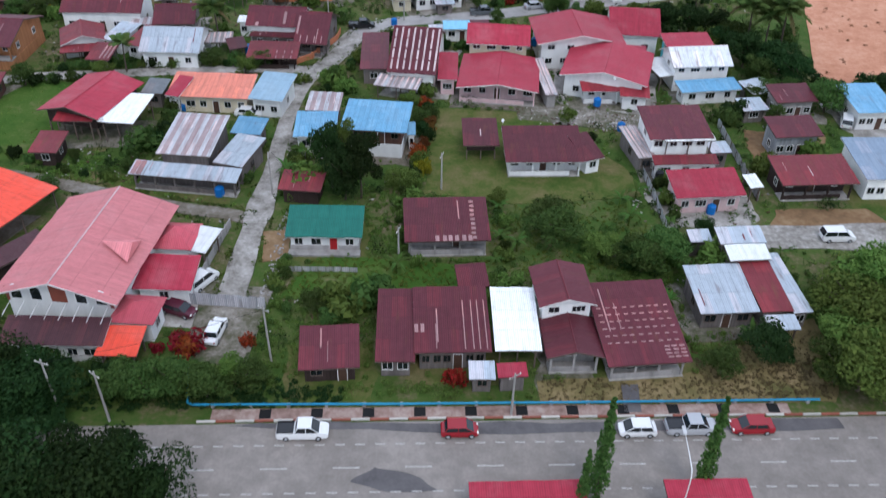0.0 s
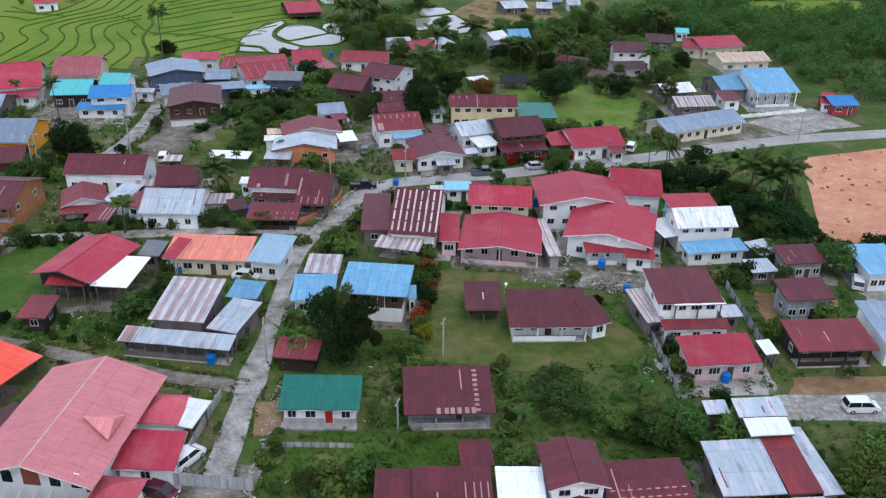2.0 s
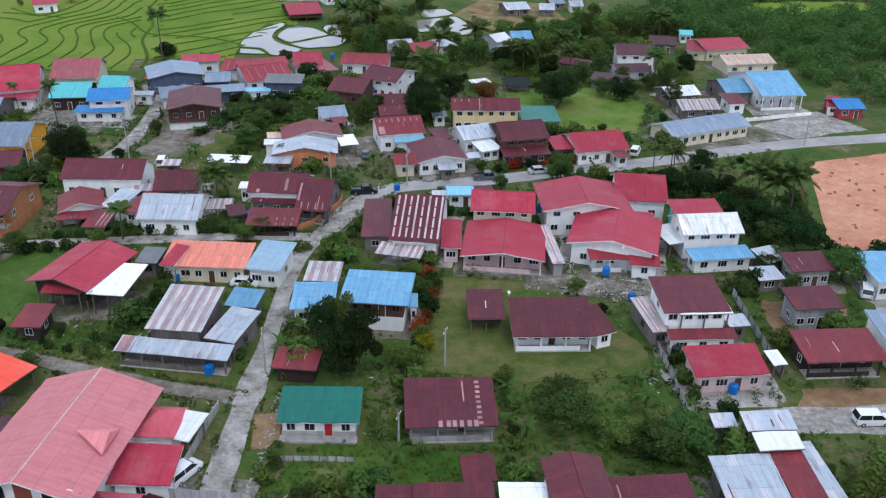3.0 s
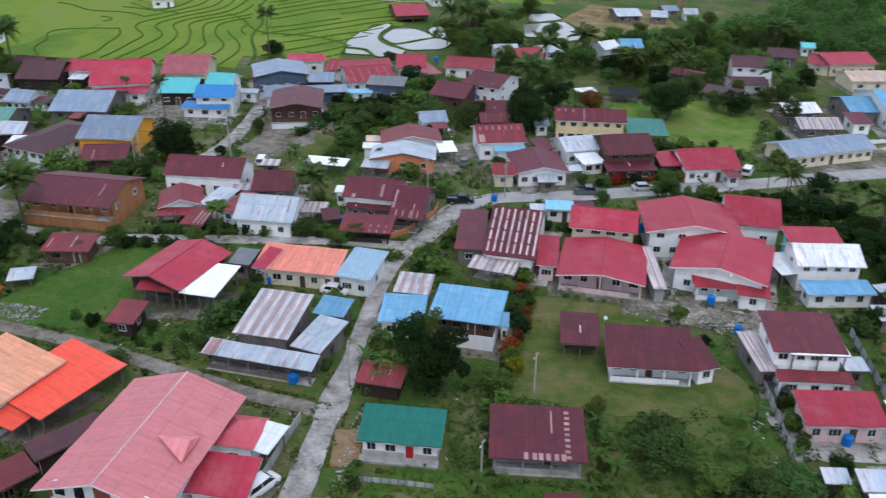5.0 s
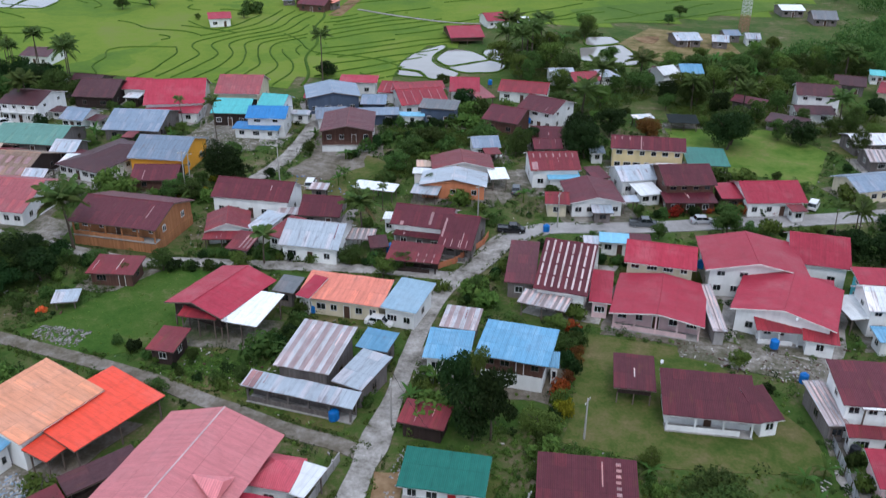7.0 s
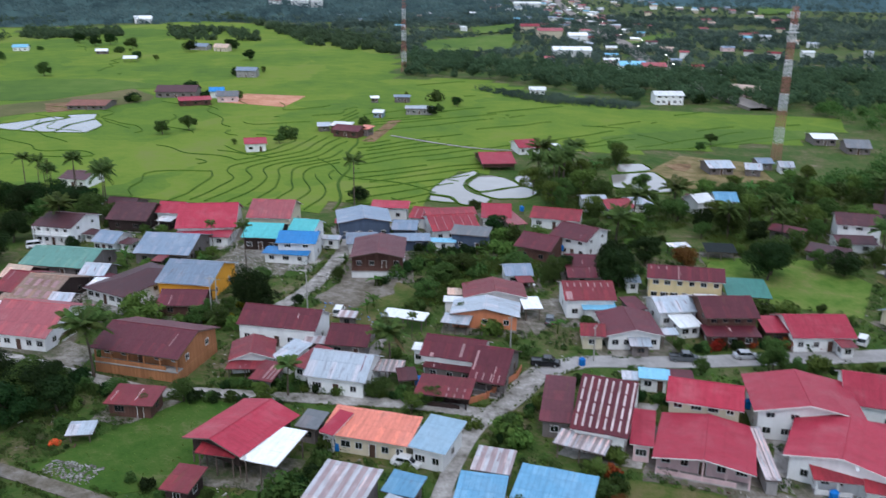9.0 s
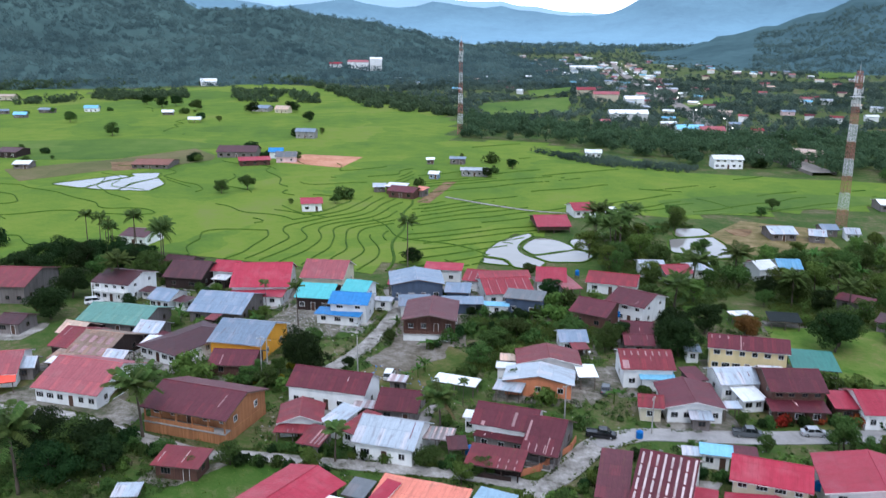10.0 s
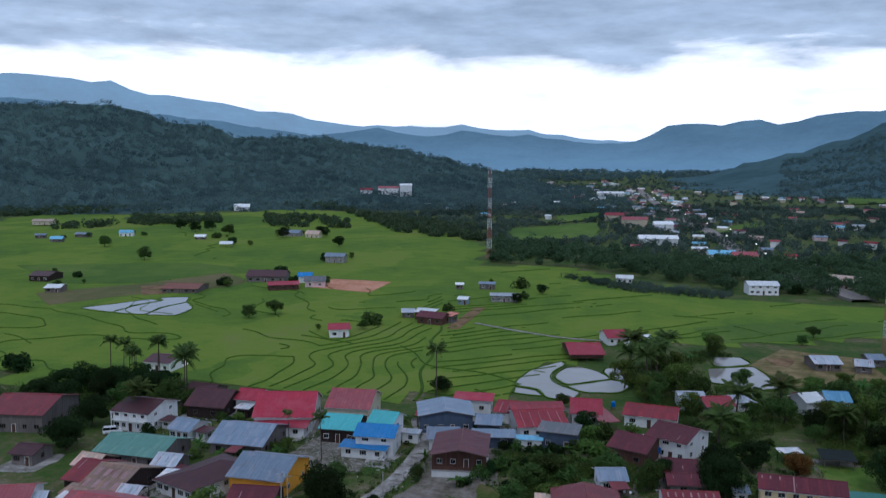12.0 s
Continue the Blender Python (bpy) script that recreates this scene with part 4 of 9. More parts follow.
def door(parent, m, col):
    if col not in DOORS:
        DOORS[col] = (mesh_of("door", *box_data([(-0.45, -0.05, 0, 0.45, 0.03, 2.05), (-0.36, -0.065, 0.2, -0.05, -0.05, 0.95), (0.05, -0.065, 0.2, 0.36, -0.05, 0.95), (-0.36, -0.065, 1.1, -0.05, -0.05, 1.9), (0.05, -0.065, 1.1, 0.36, -0.05, 1.9)]), "door_" + col),
                      mesh_of("door_frame", *box_data([(-0.55, -0.04, 0, -0.46, 0.03, 2.14), (0.46, -0.04, 0, 0.55, 0.03, 2.14), (-0.46, -0.04, 2.06, 0.46, 0.03, 2.14)]), "trim"))
    d = part("door", DOORS[col][0], parent, m)
    part("door_frame", DOORS[col][1], d, Matrix.Identity(4))


def house(label, x, y, yaw):
    h = root("house", x, y, yaw)
    tagged(h, label, "shed" if ("shed" in label or "hut" in label) and "house" not in label else "house", "village houses")
    h["n"] = 0
    return h


def sheet(verts, faces, uvs, thick=0.07):
    """A roof skin with its underside and edges."""
    n = len(verts)
    vs = list(verts) + [(x, y, z - thick) for x, y, z in verts]
    us = list(uvs) + list(uvs)
    fs = list(faces) + [tuple(i + n for i in f[::-1]) for f in faces]
    count = {}
    for f in faces:
        for a, b in zip(f, f[1:] + f[:1]):
            count[(a, b)] = 1
    for (a, b) in count:
        if (b, a) not in count:
            fs.append((b, a, a + n, b + n))
    return vs, fs, us


def vol(h, lx, ly, turn, w, d, eave, rise, kind, roof, wall, wins=None, base=0.0, over=None, door_col=None, plinth=0, band=0, whitebase=0.0, **kw):
    """One roofed volume of a house. S: one slope up to the back, G: ridge along the front, N: gable to the front, H: hipped."""
    first = h["n"] == 0
    h["n"] += 1
    door_col = kw.get("door", door_col)
    m = pose(lx, ly, 0, 0, 0, turn)
    wx, wy = (h.matrix_basis @ m).translation.xy
    if wy > 400 and d > 0.75 * w:
        d *= 0.55
    yaw = math.degrees(h.matrix_basis.to_euler().z) + turn
    rng = random.Random(int(wx * 13 + wy * 7))
    # larger roofs away from the main road: gables along the front, pitched to fit the camera's view
    if wy > 138 and wall != "open" and not kw.get("fixed") and abs(yaw) < 50 and (kind == "G" or kind == "S" and d > 6 and w > 6):
        view = (66.0 - eave) / math.hypot(wx, wy - 18)
        pitch = min(0.62, 1.05 * view)
        if kind == "S" or rise < d / 2 * view:
            half = (d + (rise / view if kind == "S" else 0.0)) / (1 + pitch / view)
            m = m @ pose(0, half - d / 2, 0)
            d, rise, kind = 2 * half, pitch * half, "G"
            wx, wy = (h.matrix_basis @ m).translation.xy
    RECTS.append((wx, wy, w, d, radians(yaw)))
    a, b = w / 2, d / 2
    over = min(0.6 if over is None else over, 0.14 * min(w, d) + 0.1)
    # roof skin, with a slight sag and uneven sheet ends
    nu = max(2, int(w / 1.6))
    jit = lambda: rng.uniform(-0.025, 0.025)
    vs, fs, us = [], [], []
    if kind in "SG":
        rows = [(-b, eave, 0.0), (0.0, eave + rise / 2, b), (b, eave + rise, d)] if kind == "S" else [(-b, eave, 0.0), (0.0, eave + rise, b), (b, eave, d)]
        for j, (yy, zz, v_) in enumerate(rows):
            for i in range(nu + 1):
                vs.append((-a + w * i / nu, yy + (rng.uniform(-0.06, 0.06) if yy else 0), zz + jit()))
                us.append((w * i / nu, v_))
        for j in range(2):
            for i in range(nu):
                k = j * (nu + 1) + i
                fs.append((k, k + 1, k + nu + 2, k + nu + 1))
    elif kind == "N":
        nv = max(2, int(d / 1.6))
        for j, (xx, zz, v_) in enumerate(((-a, eave, 0.0), (0.0, eave + rise, a), (a, eave, w))):
            for i in range(nv + 1):
                vs.append((xx + (rng.uniform(-0.05, 0.05) if xx else 0), -b + d * i / nv, zz + jit()))
                us.append((d * i / nv, v_))
        for j in range(2):
            for i in range(nv):
                k = j * (nv + 1) + i
                fs.append((k, k + nv + 1, k + nv + 2, k + 1))
    else:
        e = min(a, b)
        if w >= d:
            r0, r1 = (-a + e, 0), (a - e, 0)
        else:
            r0, r1 = (0, -b + e), (0, b - e)
        vs = [(-a, -b, eave), (a, -b, eave), (a, b, eave), (-a, b, eave), (*r0, eave + rise), (*r1, eave + rise + 0.01)]
        us = [(0, 0), (w, 0), (w, d), (0, d), (w / 2, d / 2), (w / 2, d / 2)]
        fs = [(0, 1, 5, 4), (1, 2, 5), (2, 3, 4, 5), (3, 0, 4)] if w >= d else [(0, 1, 4), (1, 2, 5, 4), (2, 3, 5), (3, 0, 4, 5)]
    sv, sf, su = sheet(vs, fs, us)
    part("roof", mesh_of("roof", sv, sf, roof, su), h, m, f"{LABEL_ROOF.get(roof, roof.replace('2', ''))} metal sheet roof")
    slope = lambda yy: eave + rise * (yy + b) / d if kind == "S" else eave + rise * (1 - abs(yy) / b)
    # fascia board, and a ridge cap where two slopes meet
    fz = eave - 0.2
    board = "trim" if wall in ("white", "cream", "yellowcream", "palepink", "yelloworange", "cyanwall") else "post_wood"
    if kind in "SGH" and wy < 420:
        bv, bf = box_data([(-a + 0.02, -b + 0.03, fz, a - 0.02, -b + 0.06, eave - 0.08)])
        if kind != "H":
            # barge boards up the two ends
            line = [(-b + 0.07, eave), (b - 0.03, eave + rise)] if kind == "S" else [(-b + 0.07, eave), (0.0, eave + rise), (b - 0.03, eave)]
            for x0, x1 in ((-a + 0.01, -a + 0.05), (a - 0.05, a - 0.01)):
                for (y0, z0), (y1, z1) in zip(line, line[1:]):
                    k = len(bv)
                    bv += [(x, y, z - o) for y, z in ((y0, z0), (y1, z1)) for x in (x0, x1) for o in (0.075, 0.24)]
                    bf += [(k, k + 1, k + 3, k + 2), (k + 4, k + 6, k + 7, k + 5), (k, k + 4, k + 5, k + 1), (k + 2, k + 3, k + 7, k + 6), (k, k + 2, k + 6, k + 4), (k + 1, k + 5, k + 7, k + 3)]
        part("fascia", mesh_of("fascia", bv, bf, board), h, m)
    if kind == "G" and wy < 420:
        part("ridge_cap", mesh_of("ridge_cap", *merge(tube([(-a, 0, eave + rise), (a, 0, eave + rise)], [0.09, 0.09], 6)), roof, [(0.3, 0.3)] * 12), h, m)
    if kind == "N":
        part("ridge_cap", mesh_of("ridge_cap", *merge(tube([(0, -b, eave + rise), (0, b, eave + rise)], [0.1, 0.1], 6)), "w_palepink" if roof == "pink" else roof, [(0.3, 0.3)] * 12), h, m)
        bs = [(-a, -b - 0.04, eave - 0.16), (0, -b - 0.04, eave + rise - 0.16), (a, -b - 0.04, eave - 0.16), (a, -b - 0.04, eave), (0, -b - 0.04, eave + rise), (-a, -b - 0.04, eave)]
        bs += [(x, y + 0.035, z) for x, y, z in bs]
        part("fascia", mesh_of("fascia", bs, [(0, 1, 4, 5), (1, 2, 3, 4), (6, 11, 10, 7), (7, 10, 9, 8), (0, 6, 7, 1), (1, 7, 8, 2), (5, 4, 10, 11), (4, 3, 9, 10), (0, 5, 11, 6), (2, 8, 9, 3)], board), h, m)
    # odd replaced or translucent sheets
    strips = []
    if roof == "stripemaroon":
        k = max(4, int(w / 1.0))
        strips = [((-a + w * (i + 0.6) / k), 0.3, v_, v_ + 0.19 + 0.03 * (i % 2)) for i in range(k) for v_ in (0.08, 0.31, 0.54, 0.76)]
    elif roof == "stripezinc":
        k = max(4, int(w / 0.9))
        strips = [((-a + w * (i + 0.5) / k), 0.3, 0.04, 0.96) for i in range(k)]
    elif roof in ("maroon", "maroon2", "rustzinc", "zinc") and kind in "SG" and w > 5:
        for _ in range(rng.randint(0, 2)):
            v0 = rng.uniform(0.03, 0.6)
            strips.append((rng.uniform(-a + 0.8, a - 0.8), rng.choice((0.07, 0.1, 0.16)), v0, min(0.97, v0 + rng.uniform(0.2, 0.6))))
    for x0, x1, v0, v1, nx, nv, ws, fill in kw.get("marks", ()):
        for i in range(nx):
            for j in range(nv):
                vs0 = v0 + (v1 - v0) * j / nv
                strips.append((-a + w * (x0 + (x1 - x0) * (i + 0.5) / nx) + rng.uniform(-0.08, 0.08), ws, vs0, vs0 + (v1 - v0) / nv * fill))
    for xs, ws, v0, v1 in strips:
        span = d if kind == "S" else b
        y0, y1 = -b + span * v0, -b + span * v1
        z0, z1 = slope(y0) + 0.045, slope(y1) + 0.045
        pv = [(xs - ws / 2, y0, z0), (xs + ws / 2, y0, z0), (xs + ws / 2, y1, z1), (xs - ws / 2, y1, z1)]
        qv, qf, qu = sheet(pv, [(0, 1, 2, 3)], [(0.1, y0), (ws, y0), (ws, y1), (0.1, y1)], 0.05)
        other = "faded_sheet" if kw.get("marks") else "skylight_sheet" if roof.startswith("stripe") or rng.random() < 0.25 else "faded_sheet" if roof in ("maroon", "maroon2") else "maroon2"
        part("roof_sheet", mesh_of("roof_sheet", qv, qf, other, qu), h, m, "pale replaced roof sheet" if other == "skylight_sheet" else "")
    # walls or posts
    ax, by = a - over, b - over
    if wall == "open" or base > 0.5:
        for px, py in ((-ax, -by), (ax, -by), (ax, by), (-ax, by)) + (((0, -by), (0, by)) if w > 5 else ()):
            top = (slope(py) if kind in "SG" else eave) - 0.09 if wall == "open" else base + 0.05
            part("post", mesh_of("post", *box_data([(px - 0.08, py - 0.08, 0, px + 0.08, py + 0.08, top)]), "post_wood"), h, m)
        if wall == "open":
            return
    low = base if base else 0.0
    if whitebase:
        low = whitebase
        part("wall_base", bevel_mesh("wall_base", [(-ax - 0.06, -by - 0.06, 0, ax + 0.06, by + 0.06, whitebase)], "w_" + kw.get("basewall", "white"), 0.02), h, m, "solid lower storey wall")
    if plinth:
        part("plinth", bevel_mesh("plinth", [(-ax - 0.12, -by - 0.12, 0, ax + 0.12, by + 0.12, 0.9)], "w_greyplaster", 0.03), h, m, "bare grey block base wall")
        part("porch_slab", bevel_mesh("porch_slab", [(-ax - 0.3, -by - 1.4, 0, ax + 0.3, -by - 0.13, 0.35)], "concrete", 0.03), h, m)
    g = 0.08
    ver = kw.get("veranda", 0.0)
    front = -by
    if ver:
        k = max(2, round(2 * ax / 3.0))
        for i in range(k + 1):
            px = -ax + 0.1 + (2 * ax - 0.2) * i / k
            part("post", mesh_of("post", *box_data([(px - 0.11, -by, 0, px + 0.11, -by + 0.22, (slope(-by) if kind in "SG" else eave + rise * (1 - abs(px) / a) if kind == "N" else eave) - 0.09)]), "w_" + wall), h, m)
        part("parapet", bevel_mesh("parapet", [(-ax, -by + 0.03, low, ax * 0.72, -by + 0.17, low + 0.8)], "w_" + wall, 0.02), h, m)
        part("porch_slab", bevel_mesh("porch_slab", [(-ax - 0.1, -by - 0.25, low - 0.05, ax + 0.1, -by + ver, low + 0.12)], "concrete", 0.02), h, m)
        front = -by + ver
    if kind in "SG":
        prof = [(front, low), (by, low), (by, slope(by) - g)] + ([(0.0, eave + rise - g)] if kind == "G" else []) + [(front, slope(front) - g)]
        k = len(prof)
        wv = [(-ax, y, z) for y, z in prof] + [(ax, y, z) for y, z in prof]
        wf = [tuple(range(k))[::-1], tuple(range(k, 2 * k))] + [(i, (i + 1) % k, (i + 1) % k + k, i + k) for i in range(k)]
    elif kind == "N":
        top = lambda xx: eave + rise * (1 - abs(xx) / a) - g
        prof = [(-ax, low), (ax, low), (ax, top(ax)), (0.0, top(0)), (-ax, top(ax))]
        k = 5
        wv = [(x, front, z) for x, z in prof] + [(x, by, z) for x, z in prof]
        wf = [tuple(range(k)), tuple(range(k, 2 * k))[::-1]] + [((i + 1) % k, i, i + k, (i + 1) % k + k) for i in range(k)]
    else:
        wv, wf = box_data([(-ax, -by, low, ax, by, eave - g)])
    part("wall", mesh_of("wall", wv, wf, "w_" + wall), h, m)
    # storeys and openings
    fm = "post_wood" if wall.endswith("wood") and wall != "orangewood" and rng.random() < 0.75 else "trim"
    floors = [low] if eave - low < 4.6 else [low, low + 2.9]
    n = wins if wins is not None else max(1, int(w / 4.5))
    room = eave - low
    if n and room > 1.7:
        for fi, f in enumerate(floors):
            hh = min(1.15, (min(eave, f + 2.9) - f) * 0.42)
            zc = f + min(1.55, (min(eave, f + 2.9) - f) * 0.58)
            slots = n + (1 if first and fi == 0 and door_col is not None or first and fi == 0 and not base else 0)
            dslot = slots // 2 if slots > n else -1
            for i in range(slots):
                px = -ax + 2 * ax * (i + 0.5) / slots + rng.uniform(-0.1, 0.1)
                if i == dslot:
                    door(h, m @ pose(px, front - 0.03 - (0.12 if plinth else 0), f + (0.35 if plinth else 0.02)), door_col or "brown")
                    continue
                ww = min(rng.choice((1.1, 1.3, 1.6)), 2 * ax / slots * 0.75)
                if ww > 0.4:
                    window(h, m @ pose(px, front - 0.035, zc), round(ww, 1), round(hh, 1), fm)
            for side in (-1, 1) if wy < 250 else ():
                ns = max(1, int(2 * by / 5.0))
                for i in range(ns):
                    py = -by + 2 * by * (i + 0.5) / ns
                    window(h, m @ pose(side * (ax + 0.035), py, zc, 0, 0, 90 * side), 1.1 if 2 * by > 2 else 0.7, round(hh, 1), fm)
    if band:
        rails = [(-ax, -by - 1.0, low + 2.75, ax, -by - 0.01, low + 2.87), (-ax, -by - 1.0, low + 3.6, ax, -by - 0.94, low + 3.68)]
        rails += [(-ax + 2 * ax * i / 14 - 0.03, -by - 0.99, low + 2.87, -ax + 2 * ax * i / 14 + 0.03, -by - 0.95, low + 3.6) for i in range(15)]
        part("balcony", mesh_of("balcony", *box_data(rails), "w_" + wall), h, m)
        for i in range(5):
            px = -ax + 0.1 + (2 * ax - 0.2) * i / 4
            part("post", mesh_of("post", *box_data([(px - 0.1, -by - 1.0, 0, px + 0.1, -by - 0.82, eave - 0.1)]), "w_" + wall), h, m)


LABEL_ROOF.update({"zinc": "silver zinc", "bluegrey": "grey-blue", "rustzinc": "rust-striped zinc", "stripezinc": "striped old zinc", "stripemaroon": "maroon", "brownroof": "dark brown",
                   "redpink": "faded red", "pinkred": "salmon red", "hotorange": "vivid orange", "paleblue": "pale blue", "cyan": "turquoise", "fadegreen": "faded green",
                   "wornwhite": "worn white", "rustpatch": "rusty patched", "rusttan": "rust-stained tan", "blacknet": "black netting over", "skygrey": "pale grey-blue", "greyroof": "dark grey"})

h = house("dark maroon tin-roofed timber shed beside the long house", -13.7, 68.1, 6.8)
vol(h, 0.0, 0.0, 0.0, 6.5, 5.8, 2.4, 1.0, "S", "maroon", "darkwood", wins=1)
h = house("long timber house under patched maroon metal roofs", -0.7, 72.4, 4.9)
vol(h, 0.0, 0.0, 0.0, 8.4, 9.2, 2.98, 1.6, "S", "maroon", "greywood", wins=5, marks=((0.62, 1.0, 0.04, 0.95, 4, 1, 0.12, 0.8), (0.0, 0.15, 0.3, 0.42, 2, 1, 0.4, 1)))
vol(h, -6.1, -0.3, -1.8, 4.3, 10.5, 2.7, 1.4, "S", "maroon", "greywood", wins=2)
vol(h, 2.9, 7.6, 4.8, 3.7, 3.5, 3.35, 0.8, "S", "maroon", "greywood")
vol(h, 7.2, 0.4, -1.8, 5.1, 10.1, 3.07, 0.5, "S", "white", "open")
vol(h, 2.9, -6.8, -1.8, 2.8, 2.5, 2.3, 0.3, "S", "zinc", "greywood", wins=1)
vol(h, 6.1, -7.0, 1.1, 3.2, 1.9, 2.4, 0.3, "S", "red", "greywood", wins=0)
h = house("two-storey rendered house with rust-streaked maroon gable roofs", 11.8, 77.3, 7.4)
vol(h, 0.0, 0.0, 0.0, 6.6, 7.3, 5.02, 1.0, "N", "maroon", "white", wins=2)
vol(h, 0.0, -6.2, -2.8, 6.4, 6.5, 2.7, 0.9, "N", "maroon", "greyplaster", wins=1, veranda=1.6)
vol(h, 7.6, -4.9, 0.9, 9.3, 11.9, 2.6, 1.8, "S", "maroon", "greyplaster", wins=3, veranda=1.6, marks=((0.04, 0.96, 0.25, 0.75, 9, 6, 0.5, 0.16), (0.72, 0.98, 0.06, 0.22, 3, 4, 0.6, 0.4)))
h = house("low workshop house under mixed zinc and red sheet roofs", 30.8, 80.1, 6.4)
vol(h, 0.0, 0.0, 0.0, 7.0, 7.8, 2.79, 1.0, "S", "zinc", "greywood", wins=2)
vol(h, 5.5, 0.1, 1.2, 3.8, 8.3, 2.84, 1.0, "S", "maroon2", "greywood", wins=0)
vol(h, 8.2, 0.7, 3.8, 2.4, 10.0, 2.74, 1.0, "S", "zinc", "greywood")
vol(h, 4.9, 5.1, 0.7, 5.2, 2.6, 4.28, 0.5, "S", "white", "greywood")
vol(h, 5.2, 8.6, 0.4, 5.9, 2.9, 4.28, 0.6, "S", "zinc", "greywood")
vol(h, 5.5, -5.5, -0.3, 3.7, 2.3, 2.4, 0.3, "S", "zinc", "open")
h = house("small zinc-roofed hut among shrubs", 30.7, 91.3, 5.8)
vol(h, 0.0, 0.0, 0.0, 2.9, 2.2, 2.6, 0.4, "S", "zinc", "greywood", wins=0)
h = house("large white church hall with faded pink metal roof", -43.8, 81.1, -3.9)
vol(h, 0.0, 0.0, 0.0, 14.6, 19.6, 5.21, 2.3, "N", "pink", "white", wins=0, over=1.2)
vol(h, 1.1, -12.6, 5.2, 11.3, 3.8, 2.98, 0.8, "S", "brownroof", "white", wins=5)
vol(h, 9.4, -1.1, 4.6, 6.9, 5.5, 2.79, 1.0, "S", "red", "white")
vol(h, 8.0, 5.9, 3.6, 5.3, 5.6, 3.35, 1.4, "H", "redpink", "white")
vol(h, 11.0, 5.8, -8.0, 3.9, 4.9, 3.16, 0.3, "S", "white", "open")
vol(h, 8.5, -7.9, 1.8, 5.1, 4.8, 3.16, 1.2, "H", "redpink", "white")
vol(h, 8.5, -12.8, 4.8, 4.5, 4.3, 2.7, 0.5, "S", "hotorange", "open")
h = house("house with layered orange metal roofs", -67.8, 90.0, -16.5)
vol(h, 0.3, -0.1, 90.6, 12.1, 10.1, 4.5, 1.4, "S", "tanorange", "white")
vol(h, 6.2, 3.6, 86.1, 12.9, 9.8, 3.6, 0.7, "S", "hotorange", "open")
vol(h, 7.0, -3.3, 93.0, 5.1, 3.9, 3.3, 0.4, "S", "hotorange", "open")
vol(h, 0.2, -6.8, 3.4, 5.6, 2.5, 3.16, 0.4, "S", "blue", "white")
h = house("rusty brown lean-to sheds beside the church hall", -54.7, 82.8, -39.6)
vol(h, 0.0, 0.0, 0.0, 3.7, 8.4, 2.6, 0.5, "S", "brownroof", "darkwood")
vol(h, 2.0, -7.7, 1.7, 4.5, 6.5, 2.5, 0.5, "S", "maroon2", "darkwood")
h = house("small white cottage with green metal roof and red door", -17.4, 91.0, 2.1)
vol(h, 0.0, 0.0, 0.0, 9.8, 5.5, 2.6, 1.2, "S", "green", "white", wins=3, door='red', plinth=1)
h = house("low bungalow with patched maroon metal roof", -1.9, 92.3, 5.5)
vol(h, 0.0, 0.0, 0.0, 11.0, 8.2, 2.7, 1.2, "S", "maroon", "greyplaster", wins=3, veranda=1.8, marks=((0.78, 0.84, 0.04, 0.96, 1, 9, 0.55, 0.5), (0.35, 0.8, 0.0, 0.12, 6, 1, 0.5, 1)))
h = house("white bungalow with maroon metal roof and side wing", 11.7, 112.2, 4.3)
vol(h, 0.0, 0.0, 0.0, 11.6, 8.1, 2.79, 1.5, "S", "maroon", "white", wins=4, veranda=1.5)
vol(h, 6.4, -0.5, 20.1, 3.3, 5.7, 2.7, 1.3, "S", "maroon", "white", wins=1)
h = house("raised timber store with maroon tin roof", 2.5, 115.8, 3.6)
vol(h, 0.0, 0.0, 0.0, 5.4, 7.1, 2.79, 0.8, "S", "maroon", "darkwood", base=1.6, wins=1)
h = house("timber and white house with bright blue metal roof", -13.1, 116.0, -3.5)
vol(h, 0.0, 0.0, 0.0, 10.0, 8.2, 4.84, 0.8, "S", "blue", "brownwood", wins=3, over=0.9, whitebase=2.3)
vol(h, -9.4, -0.2, 7.2, 6.4, 6.9, 2.98, 0.6, "S", "blue", "white", wins=2)
vol(h, -9.6, 7.0, 3.6, 5.4, 5.7, 3.19, 0.4, "S", "rustzinc", "greywood")
vol(h, 5.1, 0.6, 7.2, 1.3, 3.1, 2.79, 0.5, "S", "blue", "white")
h = house("old house with rust-striped zinc roofs", -39.2, 109.6, -3.7)
vol(h, 0.0, 0.0, 0.0, 7.9, 10.1, 4.09, 1.2, "S", "rustzinc", "greywood", wins=2)
vol(h, 6.6, 5.5, -2.3, 4.7, 4.6, 3.35, 0.4, "S", "blue", "greywood")
vol(h, 7.2, -1.7, -10.2, 4.6, 8.0, 3.35, 0.4, "S", "zinc", "greywood")
vol(h, 1.0, -7.4, -1.6, 15.6, 3.0, 2.7, 0.5, "S", "zinc", "greywood", wins=2, veranda=1.6, marks=((0.02, 0.12, 0.03, 0.97, 2, 1, 0.75, 1),))
h = house("raised timber house with crimson metal roof and white awning", -57.8, 122.5, -16.0)
vol(h, -0.3, -1.4, 2.2, 10.5, 13.1, 4.2, 1.3, "N", "red", "darkwood", wins=2, base=1.9, over=1.0)
vol(h, 6.8, -2.7, 12.9, 5.6, 9.1, 3.9, 0.3, "S", "white", "open")
vol(h, 0.8, -13.7, 17.4, 4.2, 5.5, 2.6, 0.5, "S", "maroon2", "darkwood")
vol(h, 0.7, -7.1, 17.9, 5.9, 2.9, 3.6, 0.4, "S", "red2", "open")
